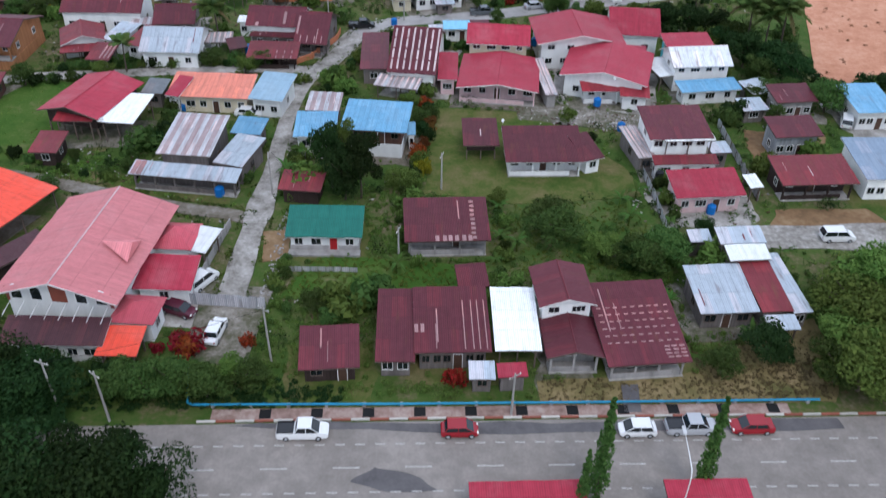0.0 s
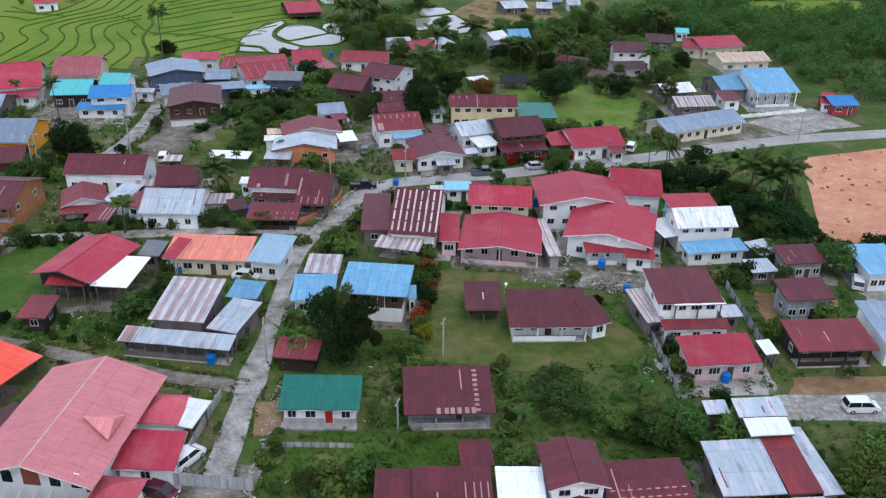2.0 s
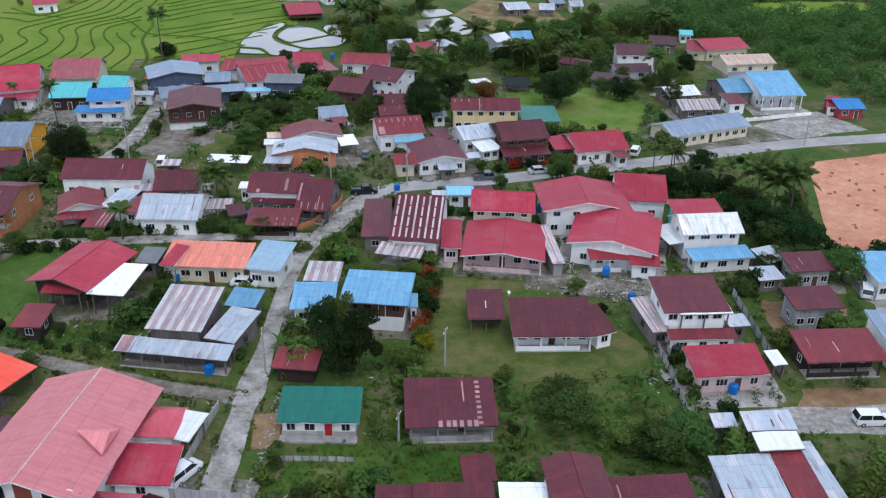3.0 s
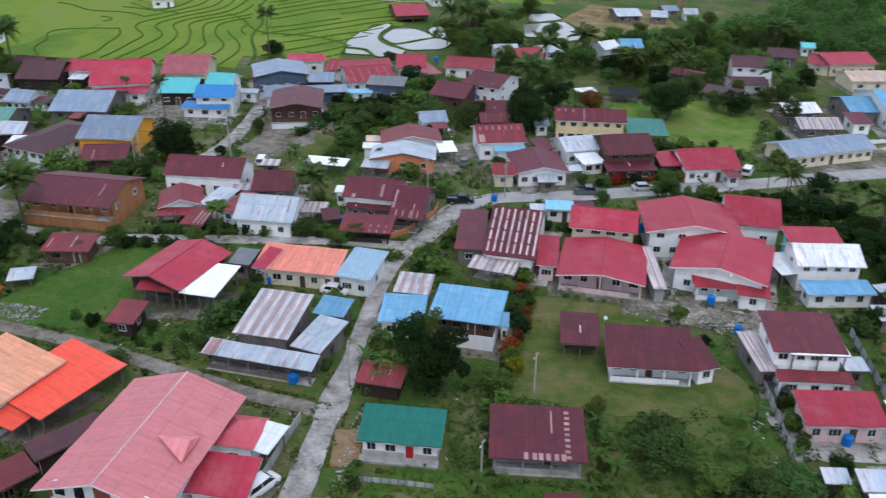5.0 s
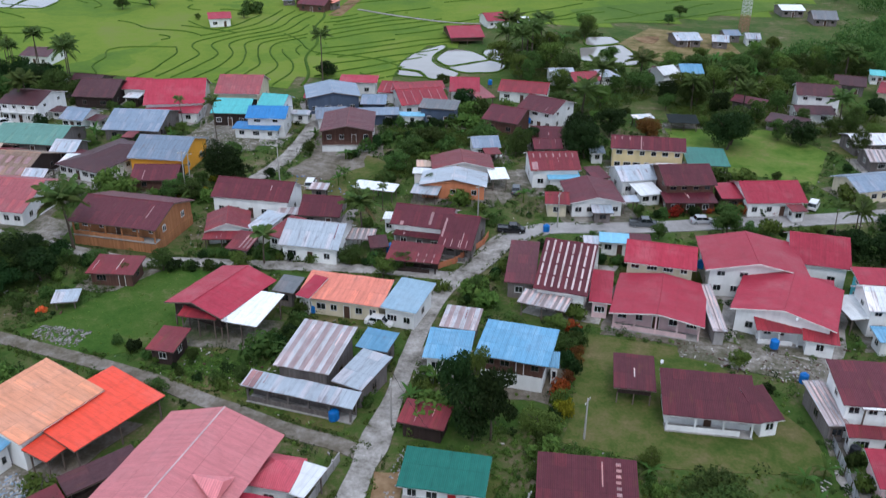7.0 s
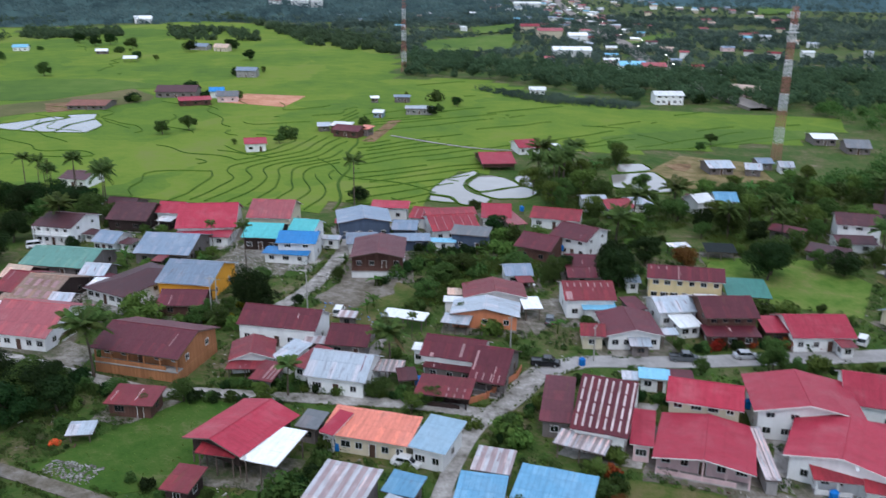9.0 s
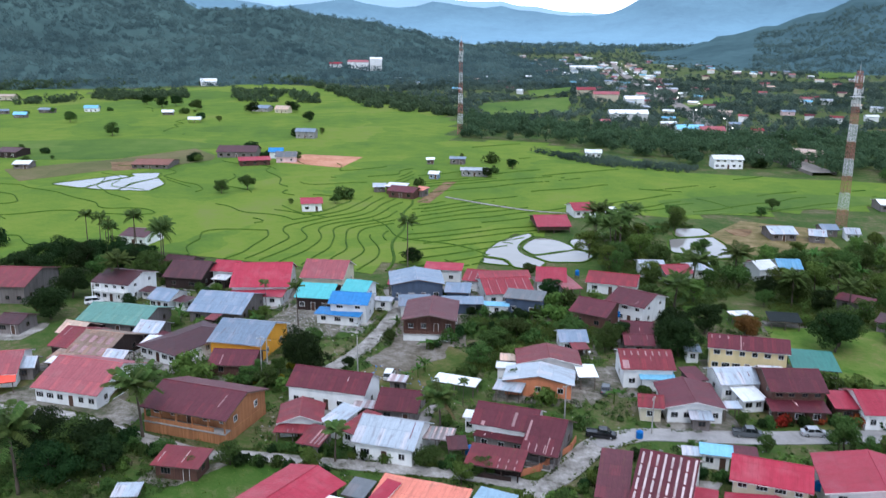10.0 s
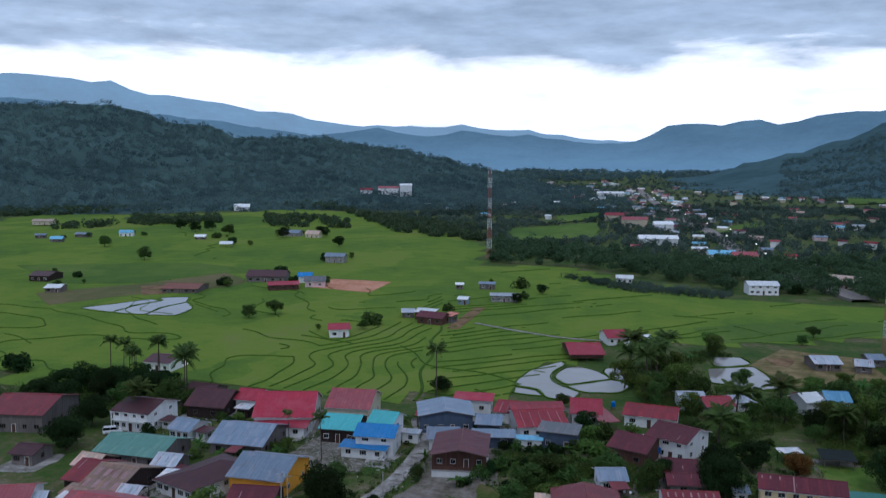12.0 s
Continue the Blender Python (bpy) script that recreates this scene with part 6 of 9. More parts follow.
h = house("open hall with teal green roof", 15.3, 202.4, 6.5)
vol(h, 0.0, 0.0, 0.0, 9.0, 9.8, 3.19, 0.6, "S", "teal", "open")
h = house("cluster of zinc-roofed huts", 0.6, 188.2, 23.9)
vol(h, 0.0, 0.0, 0.0, 8.5, 7.3, 3.36, 0.6, "S", "zinc", "white", wins=2)
vol(h, -0.0, -5.9, 1.9, 5.0, 6.3, 2.52, 0.4, "S", "white", "white", wins=2)
vol(h, -7.4, 2.1, 4.7, 3.7, 5.8, 3.19, 0.5, "S", "maroon", "greywood")
h = house("two-storey maroon timber house with tin awning", 9.9, 186.9, 16.6)
vol(h, 0.0, 0.0, 0.0, 10.5, 11.9, 4.7, 1.0, "G", "maroon", "brownwood", wins=4)
vol(h, -0.7, -7.2, -2.3, 10.3, 4.5, 2.5, 0.5, "S", "maroon", "brownwood", wins=3)
vol(h, 6.3, 3.5, 3.6, 2.8, 4.5, 2.7, 0.3, "S", "maroon", "darkwood", wins=1)
h = house("bungalow with broad red roof", 26.5, 184.8, 15.8)
vol(h, 0.0, 0.0, 0.0, 12.0, 9.5, 3.02, 0.9, "S", "red", "white", wins=3)
vol(h, -7.3, 1.3, -1.3, 5.0, 6.3, 2.86, 0.81, "S", "red", "brownwood")
vol(h, 3.2, -6.0, 3.5, 3.2, 3.2, 2.5, 0.3, "S", "maroon2", "white", wins=1)
h = house("long cream school building with grey-blue roof", 52.8, 197.8, 26.0)
vol(h, 0.0, 0.0, 0.0, 22.0, 6.2, 2.86, 1.2, "S", "bluegrey", "cream", wins=8)
h = house("community hall with big blue roof and white columns", 76.3, 227.2, 9.7)
vol(h, 0.0, 0.0, 0.0, 11.7, 14.6, 4.03, 2.2, "S", "blue", "white", wins=3, veranda=2.6)
vol(h, -9.1, 3.2, 2.9, 7.5, 9.4, 3.19, 1.04, "S", "blue", "greywood")
vol(h, -12.6, -5.7, 0.5, 5.0, 6.3, 2.86, 0.79, "S", "maroon", "white")
h = house("small stall with red and blue roofs", 92.2, 218.3, 8.4)
vol(h, 0.0, 0.0, 0.0, 7.2, 7.0, 2.69, 0.5, "S", "blue2", "red2wall")
vol(h, -2.3, 1.7, -28.0, 3.3, 6.0, 2.52, 1.13, "S", "red", "white")
h = house("old house with faded zinc roofs", 52.5, 225.0, 17.0)
vol(h, 0.0, 0.0, 0.0, 9.2, 6.9, 2.86, 0.5, "S", "wornwhite", "greywood")
vol(h, -1.1, -10.8, -7.2, 10.1, 7.0, 2.69, 0.5, "S", "stripezinc", "greywood")
h = house("long house with red roof near the woods", 74.5, 273.2, 16.3)
vol(h, 0.0, 0.0, 0.0, 14.6, 10.4, 3.53, 0.8, "S", "red", "cream", wins=4)
vol(h, -1.0, -15.8, -4.1, 15.3, 8.8, 3.02, 0.5, "S", "tan", "cream")
vol(h, -7.3, -0.2, -35.8, 6.3, 7.9, 3.02, 1.05, "S", "red2", "cream")
h = house("two-storey white house with dark maroon roof", 46.0, 258.4, 2.5)
vol(h, -0.1, -1.0, -3.0, 11.3, 10.0, 5.0, 2.0, "G", "brownroof", "white", wins=3)
vol(h, -2.6, -10.9, 6.9, 9.8, 6.4, 2.5, 0.5, "S", "brownroof", "white", wins=2)
h = house("low maroon-roofed house under the trees", 30.8, 254.7, -23.2)
vol(h, -0.4, -4.8, -1.0, 8.8, 4.0, 2.8, 0.9, "S", "maroon", "greywood")
h = house("brown-roofed shed at the lawn", 35.6, 239.1, -5.0)
vol(h, 1.1, -2.3, -15.8, 9.8, 5.7, 2.5, 0.7, "S", "brownroof", "greywood", wins=2)
h = house("dark netting shelter on posts beside the lawn", 11.3, 232.2, 7.9)
vol(h, 0.0, 0.0, 0.0, 7.3, 6.4, 2.3, 0.3, "S", "blacknet", "open")
h = house("small white sheet shelter under a rust-leaved tree", 1.6, 231.9, 24.2)
vol(h, 0.0, 0.0, 0.0, 5.4, 3.1, 2.2, 0.3, "S", "wornwhite", "open")
h = house("dark-roofed house at the wood's edge", 58.3, 278.8, -8.6)
vol(h, 0.0, 0.0, 0.0, 8.5, 10.6, 3.02, 1.49, "G", "brownroof", "greywood")
h = house("small kiosk with turquoise roof", 68.0, 291.1, -4.4)
vol(h, 0.0, 0.0, 0.0, 4.3, 6.0, 2.8, 0.91, "G", "cyan", "white")
h = house("small white field house with red roof", -152.3, 313.9, 29.2)
vol(h, 0.0, 0.0, 0.0, 8.4, 10.5, 3.22, 1.32, "G", "red", "white", wins=1)
h = house("stilted pond-side house with red roof", -60.6, 313.4, 22.0)
vol(h, 0.0, 0.0, 0.0, 11.9, 14.9, 2.52, 0.87, "S", "red", "brownwood", base=1.2, wins=3)
h = house("small red-roofed house by the ponds", -54.6, 340.5, 28.1)
vol(h, 0.0, 0.0, 0.0, 9.2, 11.5, 2.8, 1.89, "G", "red", "white")
h = house("white canopy tent by the ponds", -44.2, 339.5, 22.1)
vol(h, 0.0, 0.0, 0.0, 5.2, 6.5, 2.6, 1.34, "G", "white", "open")
h = house("farm cluster with maroon, red and blue roofs", -250.8, 424.6, 17.6)
vol(h, 0.0, 0.0, 0.0, 21.2, 26.5, 3.15, 2.56, "G", "brownroof", "greywood")
vol(h, 14.2, -27.9, 18.6, 15.8, 19.7, 2.8, 1.13, "G", "red", "brownwood")
vol(h, 20.9, -5.7, 5.5, 7.8, 9.8, 3.5, 1.99, "G", "blue2", "white")
vol(h, 28.7, -18.5, 5.4, 11.0, 13.7, 3.15, 2.17, "G", "greyroof", "palepink")
h = house("weathered farmhouse with brown and pale roofs", -130.0, 350.6, -5.5)
vol(h, 2.0, -1.0, 0.0, 12.0, 9.0, 2.94, 1.6, "G", "maroon", "brownwood")
vol(h, -4.0, 4.0, 6.0, 9.0, 6.0, 3.4, 0.8, "S", "wornwhite", "brownwood")
vol(h, 7.5, 3.0, -8.0, 5.0, 6.0, 3.1, 0.6, "S", "orange", "greywood")
vol(h, -13.3, 5.9, 28.0, 5.8, 7.3, 2.4, 0.5, "S", "zinc", "greywood")
h = house("long zinc farm shed with windows", -116.6, 410.6, 16.0)
vol(h, 0.0, 0.0, 0.0, 13.3, 16.6, 3.08, 0.71, "G", "zinc", "greyplaster", wins=4)
h = house("zinc barn in the rice fields", -134.4, 441.4, 10.2)
vol(h, 0.0, 0.0, 0.0, 8.5, 10.6, 2.94, 0.88, "G", "bluegrey", "greywood")
h = house("tiny white hut among rice fields", -131.3, 396.0, 5.8)
vol(h, 0.0, 0.0, 0.0, 5.2, 6.5, 2.5, 0.96, "G", "white", "bluegreywall")
h = house("tiny field hut with pale roof", -147.2, 435.7, 22.9)
vol(h, 0.0, 0.0, 0.0, 4.5, 6.0, 2.5, 0.98, "G", "white", "greywood")
h = house("two-storey grey house in the fields", -253.4, 507.3, 10.6)
vol(h, 0.0, 0.0, 0.0, 12.9, 16.1, 4.2, 1.78, "G", "bluegrey", "greyplaster")
h = house("two-storey white house at the valley wood", -5.2, 480.0, 16.3)
vol(h, 0.0, 0.0, 0.0, 15.4, 19.3, 4.76, 1.62, "G", "white", "white", wins=4)
h = house("pale row of houses by the wood", 36.0, 521.3, -22.1)
vol(h, 0.0, 0.0, 0.0, 16.6, 20.8, 3.5, 2.55, "G", "tan", "palepink")
h = house("pale zinc hall among dark trees", -73.4, 490.1, 10.2)
vol(h, 0.0, 0.0, 0.0, 9.3, 11.6, 2.8, 1.56, "G", "white", "white")
h = house("cream field house with flat roof", -629.9, 651.0, 25.4)
vol(h, 0.0, 0.0, 0.0, 19.0, 12.0, 3.6, 1.6, "G", "tan", "cream", wins=3)
h = house("blue-roofed shed in the rice fields", -533.2, 550.7, 24.5)
vol(h, 0.0, 0.0, 0.0, 9.0, 7.0, 2.5, 1.3, "G", "bluegrey", "greywood")
h = house("blue-roofed farm hut in the fields", -510.2, 571.2, 10.4)
vol(h, 0.0, 0.0, 0.0, 12.0, 8.0, 2.66, 1.3, "G", "bluegrey", "greywood")
h = house("pale blue farm hut in the fields", -500.7, 534.2, 24.4)
vol(h, 0.0, 0.0, 0.0, 9.8, 12.2, 2.5, 1.95, "G", "paleblue", "greywood")
h = house("white and blue house in the fields", -484.4, 590.7, 24.7)
vol(h, 0.0, 0.0, 0.0, 11.4, 14.2, 3.15, 2.08, "G", "paleblue", "white")
h = house("white field shed with tin roof", -325.1, 353.1, 22.9)
vol(h, 0.0, 0.0, 0.0, 8.2, 10.3, 2.5, 1.13, "G", "white", "greywood")
h = house("dark timber barn in the fields", -359.4, 381.5, 13.0)
vol(h, 0.0, 0.0, 0.0, 11.9, 14.9, 3.08, 1.52, "G", "brownroof", "darkwood")
h = house("pale open shelter in the fields", -414.8, 592.0, 24.5)
vol(h, 0.0, 0.0, 0.0, 9.0, 11.2, 2.5, 1.67, "G", "white", "greywood")
h = house("white open shelter in rice fields", -365.8, 554.7, 24.1)
vol(h, 0.0, 0.0, 0.0, 9.5, 11.9, 2.5, 1.82, "G", "white", "open")
h = house("white two-storey house at the forest edge", -576.6, 895.3, 26.8)
vol(h, 0.0, 0.0, 0.0, 18.6, 23.2, 4.9, 3.26, "G", "white", "white", wins=2)
h = house("grey farmhouse by the trees", -364.4, 645.5, 6.2)
vol(h, 0.0, 0.0, 0.0, 15.7, 19.6, 3.15, 2.21, "G", "bluegrey", "greyplaster")
h = house("cream farmhouse by the trees", -343.1, 642.2, 1.8)
vol(h, 0.0, 0.0, 0.0, 12.5, 15.6, 3.15, 2.77, "G", "tan", "cream")
h = house("low shed by the flooded field", -270.3, 380.2, 17.4)
vol(h, 0.0, 0.0, 0.0, 18.5, 19.2, 2.2, 0.4, "G", "rustpatch", "greywood")
h = house("dark roofed house by the palms", -179.5, 249.6, 4.3)
vol(h, 0.0, 0.0, 0.0, 9.6, 12.0, 3.08, 0.81, "G", "brownroof", "white", wins=2)
h = house("zinc-roofed sheds in a dry yard", 13.9, 327.6, 17.2)
vol(h, 0.0, 0.0, 0.0, 9.1, 11.4, 2.5, 1.46, "G", "zinc", "greywood")
vol(h, 10.8, -4.7, -16.8, 5.7, 7.2, 2.5, 1.48, "G", "zinc", "greywood")
h = house("zinc store beneath the mast", 36.6, 333.3, 7.8)
vol(h, 0.0, 0.0, 0.0, 5.2, 6.5, 2.52, 1.36, "G", "zinc", "white")
vol(h, -6.4, 5.3, 9.5, 6.0, 7.4, 2.5, 1.17, "G", "bluegrey", "greywood")
h = house("long white shed in the trees", 56.1, 392.6, 10.8)
vol(h, 0.0, 0.0, 0.0, 9.5, 11.9, 2.8, 1.14, "G", "white", "greywood")
h = house("grey-roofed shed in the trees", 66.5, 378.3, 4.8)
vol(h, 0.0, 0.0, 0.0, 9.4, 11.7, 2.52, 2.26, "G", "greyroof", "greywood")

# ---------------- yards ----------------
def yards(rects):
    """Trodden earth, gravel or poured concrete round the houses."""
    rng = random.Random(19)
    kinds = (("concrete_lane", "poured concrete apron round a house"), ("rubble_ground", "trodden gravel yard round a house"), ("dirt_lane", "bare earth yard round a house"), ("worn_lawn", "worn grass yard round a house"))
    k = 0
    for x, y, w, d, a in rects:
        if not (64 < y < 262 and -160 < x < 100 and w > 6.2 and d > 4) or rng.random() < 0.25:
            continue
        c, s = math.cos(a), math.sin(a)
        ex = [rng.uniform(0.6, 2.2) for _ in range(4)]
        hw0, hw1, hd0, hd1 = w / 2 + ex[0], w / 2 + ex[1], d / 2 + ex[2] + rng.choice((0.0, 0.8, 2.0)), d / 2 + ex[3] * 0.5
        pts = [(x + c * u - s * v, y + s * u + c * v) for u, v in ((-hw0, -hd0), (hw1, -hd0), (hw1, hd1), (-hw0, hd1))]
        mat, lab = kinds[(k * 7 + int(x)) % 4]
        patch("ground_yard", pts, 0.014 + 0.004 * (k % 8), mat, lab, "yard", 1.3)
        k += 1


yards(RECTS)

# ---------------- plants ----------------
def leaf_cloud(rng, centres, radii, count, size, flat=0.75, loose=0.55):
    """Verts and faces of many small leaf sprays set about clump centres, denser at the rim."""
    n, size = int(count * 1.95), size * 0.72
    k = rng.integers(0, len(centres), n)
    c, r = np.asarray(centres)[k], np.asarray(radii)[k]
    d = rng.normal(size=(n, 3))
    d[:, 2] += 0.25
    d /= np.linalg.norm(d, axis=1)[:, None]
    p = c + d * (r * rng.uniform(0.55, 1.08, n) ** 0.7)[:, None] * (1, 1, flat)
    nrm = d + rng.normal(size=(n, 3)) * loose
    nrm /= np.linalg.norm(nrm, axis=1)[:, None]
    side = np.cross(nrm, rng.normal(size=(n, 3)))
    side /= np.linalg.norm(side, axis=1)[:, None] + 1e-9
    fore = np.cross(nrm, side)
    s = (size * rng.uniform(0.55, 1.3, n))[:, None]
    v_ = np.stack([p - fore * s * 0.7 + side * s * 0.55, p - fore * s * 0.7 - side * s * 0.55, p + fore * s - (0, 0, 0.12) * s + nrm * s * 0.2], 1).reshape(-1, 3)
    f_ = np.arange(3 * n).reshape(-1, 3)
    return [tuple(q) for q in v_.tolist()], [tuple(q) for q in f_.tolist()]


def broadleaf(seed, hgt, rad, leaf="leaf_mid", count=900, size=0.42):
    """A tree: tapered trunk, limbs, and an uneven crown of leaf sprays."""
    rng = np.random.default_rng(seed)
    t = root("tree", 0, 0)
    centres, radii, wood = [], [], []
    th = hgt * 0.42
    wood.append(tube([(0, 0, -0.1), (0.08 * rad, 0.03, th * 0.5), (0.03, -0.06 * rad, th), (0.1, 0.05, hgt * 0.75)], [0.05 * hgt * 0.6, 0.04 * hgt * 0.55, 0.03 * hgt * 0.5, 0.01 * hgt], 7))
    m_ = 15 + int(rad)
    for i in range(m_):
        a = 2 * math.pi * (i * 0.618 + rng.uniform(0, 0.1))
        q = rng.uniform(0.15, 0.78) ** 0.8
        z = hgt * rng.uniform(0.30, 0.86)
        fall = math.sqrt(max(0.1, 1 - ((z / hgt - 0.52) / 0.50) ** 2))
        c = (rad * q * fall * math.cos(a), rad * q * fall * math.sin(a), z)
        centres.append(c)
        radii.append(rad * rng.uniform(0.26, 0.46))
        if i % 2 == 0:
            wood.append(tube([(0, 0, th * rng.uniform(0.7, 1.0)), (c[0] * 0.5, c[1] * 0.5, (th + c[2]) / 2), c], [0.016 * hgt, 0.011 * hgt, 0.005 * hgt], 5))
    centres.append((0, 0, hgt * 0.8))
    radii.append(rad * 0.42)
    part("trunk", mesh_of("trunk", *merge(*wood), "bark"), t)
    part("crown", mesh_of("crown", *leaf_cloud(rng, centres, radii, count, size), leaf), t)
    return t


def frond(rng, length, droop, lift, leafl, nl=24):
    """One palm frond along +x: an arching midrib and two rows of separate leaflets in a shallow V, drooping at their tips."""
    vs, fs = [], []
    rib = lambda q: (length * q * (1 - 0.2 * q * q * droop) * math.cos(0.75 * lift), 0, length * (math.sin(0.95 * lift) * q - droop * q ** 2.4))
    v_, f_ = tube([rib(i / 8) for i in range(9)], [0.06 * (1 - 0.8 * i / 8) for i in range(9)], 4)
    vs += v_
    fs += f_
    for i in range(nl):
        q = 0.14 + 0.86 * i / nl
        x, _, z = rib(q)
        ll = leafl * math.sin(math.pi * min(1, 0.22 + 0.70 * q)) ** 0.7 * rng.uniform(0.85, 1.1)
        hang = rng.uniform(0.12, 0.4)
        for s in (-1, 1):
            k = len(vs)
            wd = length / nl * 0.6
            vs += [(x - wd, 0, z), (x + wd, 0, z), (x + wd * 1.3 + 0.5 * ll, s * ll * 0.8, z - ll * hang), (x + 0.4 * ll, s * ll * 0.8, z - ll * hang - 0.04)]
            fs.append((k, k + 1, k + 2, k + 3))
    return vs, fs


def palm(seed, hgt, length=3.6, fronds=15, leafl=0.9, trunk=0.16, name="palm", joined=False):
    rng = np.random.default_rng(seed)
    t = root(name, 0, 0)
    lean = rng.uniform(-0.06, 0.06, 2) * hgt
    pts = [(lean[0] * q * q, lean[1] * q * q, hgt * q - 0.1) for q in (0, 0.25, 0.5, 0.75, 1.0)]
    part("trunk", mesh_of("trunk", *tube(pts, [trunk * 1.5, trunk, trunk * 0.9, trunk * 0.8, trunk * 0.75], 8), "bark"), t)
    whole = []
    for i in range(fronds):
        # old fronds hang low, young ones stand up
        lift = -0.35 + 1.75 * (i / (fronds - 1)) ** 0.8
        data = frond(rng, length * rng.uniform(0.85, 1.08), rng.uniform(0.22, 0.45), lift, leafl)
        m = pose(pts[-1][0], pts[-1][1], hgt - 0.15, 0, 0, 137.5 * i + rng.uniform(-12, 12))
        if joined:
            whole.append(([tuple(m @ Vector(p)) for p in data[0]], data[1]))
        else:
            part("frond", mesh_of("frond", *data, "leaf_straw" if lift < -0.28 else "leaf_palm"), t, m)
    if joined:
        part("crown", mesh_of("crown", *merge(*whole), "leaf_palm"), t)
    return t


def banana(seed, hgt=3.2, joined=False):
    rng = np.random.default_rng(seed)
    t = root("banana_plant", 0, 0)
    part("stem", mesh_of("stem", *tube([(0, 0, -0.05), (0.05, 0, hgt * 0.3), (0.05, 0.04, hgt * 0.55)], [0.14, 0.11, 0.06], 7), "leaf_light"), t)
    whole = []
    for i in range(8):
        vs, fs = [], []
        ln, lift, droop = hgt * rng.uniform(0.4, 0.62), rng.uniform(0.7, 1.5), rng.uniform(0.6, 1.1)
        for j in range(7):
            q = j / 6
            wd = 0.22 * math.sin(math.pi * min(0.97, 0.12 + 0.88 * q)) + 0.02
            x, z = ln * q, ln * (lift * q - droop * q * q)
            vs += [(x, -wd, z - 0.08), (x, 0, z), (x, wd, z - 0.08)]
        for j in range(6):
            for s in (0, 1):
                k = 3 * j + s
                fs.append((k, k + 3, k + 4, k + 1))
        m = pose(0.05, 0.03, hgt * 0.52, 0, 0, 360 * (i * 0.618 + rng.uniform(0, 0.1)))
        if joined:
            whole.append(([tuple(m @ Vector(p)) for p in vs], fs))
        else:
            part("leaf", mesh_of("leaf", vs, fs, "leaf_banana"), t, m)
    if joined:
        part("crown", mesh_of("crown", *merge(*whole), "leaf_banana"), t)
    return t


def column_tree(seed, hgt):
    """A tall narrow evergreen with upswept sprays."""
    rng = np.random.default_rng(seed)
    t = root("columnar_tree", 0, 0)
    part("trunk", mesh_of("trunk", *tube([(0, 0, -0.1), (0.05, 0, hgt * 0.5), (0.1, 0.05, hgt * 0.96)], [0.2, 0.12, 0.02], 7), "bark"), t)
    cs, rs = [], []
    for i in range(26):
        q = (i + 0.5) / 26
        r = 0.95 * (1 - q) ** 0.55 * (0.75 + 0.4 * rng.random())
        a = i * 2.4
        cs.append((0.45 * r * math.cos(a), 0.45 * r * math.sin(a), hgt * (0.06 + 0.93 * q)))
        rs.append(r * 0.8)
    part("crown", mesh_of("crown", *leaf_cloud(rng, cs, rs, 1500, 0.3, 1.5), "leaf_mid"), t)
    return t


def bush(seed, hgt, rad, leaf, count=260, size=0.3):
    rng = np.random.default_rng(seed)
    cs = [(rad * 0.6 * rng.uniform(-1, 1), rad * 0.6 * rng.uniform(-1, 1), hgt * rng.uniform(0.25, 0.6)) for _ in range(7)]
    rs = [rad * rng.uniform(0.35, 0.6) for _ in cs]
    return part("bush", mesh_of("bush", *leaf_cloud(rng, cs, rs, count, size, min(1.0, hgt / rad)), leaf))


PLANTS = {}
LABELS = {
    "dark": ("tree", "dense dark green broadleaf tree"), "mid": ("tree", "leafy green village tree"), "light": ("tree", "light green spreading tree"),
    "rust": ("tree", "small tree with rust-brown leaves"), "coconut": ("palm tree", "tall coconut palm with arching fronds"),
    "areca": ("palm tree", "slender areca palm with a small crown"), "banana": ("banana plant", "banana plant with broad torn leaves"),
    "column": ("tree", "tall narrow columnar evergreen beside the road"), "bush_mid": ("bush", "green leafy garden shrub by the houses"), "bush_dark": ("bush", "dark green shrub between the houses"),
    "bush_light": ("bush", "light green bushy garden plant"), "flower": ("bush", "shrub covered in red flowers"), "yellow": ("bush", "yellow-green leafy shrub in a garden"),
}


def model(kind, i):
    key = (kind, i)
    far = i >= 20
    if key not in PLANTS and 10 <= i < 20:
        PLANTS[key] = (broadleaf(900 + i, 10.0, 5.6, "leaf_" + kind, 4200, 0.36), False)
    if key not in PLANTS:
        s = 100 * sorted(LABELS).index(kind) + i
        if kind in ("dark", "mid", "light", "rust"):
            ob = broadleaf(s, 7.0, 3.4, "leaf_" + kind, 2300 if kind == "dark" else 1700, 0.32)
        elif kind == "coconut":
            ob = palm(s, 9.0, 4.6, 24, 1.1, 0.2, joined=far)
        elif kind == "areca":
            ob = palm(s, 9.0, 2.2, 13, 0.7, 0.11, joined=far)
        elif kind == "banana":
            ob = banana(s, joined=far)
        elif kind == "column":
            ob = column_tree(s, 14.0)
        else:
            ob = bush(s, 1.6, 1.3, {"bush_mid": "leaf_mid", "bush_dark": "leaf_dark", "bush_light": "leaf_light", "flower": "flower_red", "yellow": "leaf_yellow"}[kind])
        PLANTS[key] = (ob, False)
    return key


SIZES = {"dark": (7.0, 3.4), "mid": (7.0, 3.4), "light": (7.0, 3.4), "rust": (7.0, 3.4), "coconut": (9.0, 4.0), "areca": (9.0, 1.9), "banana": (3.2, 1.6), "column": (14.0, 0.95)}
COUNT = {}


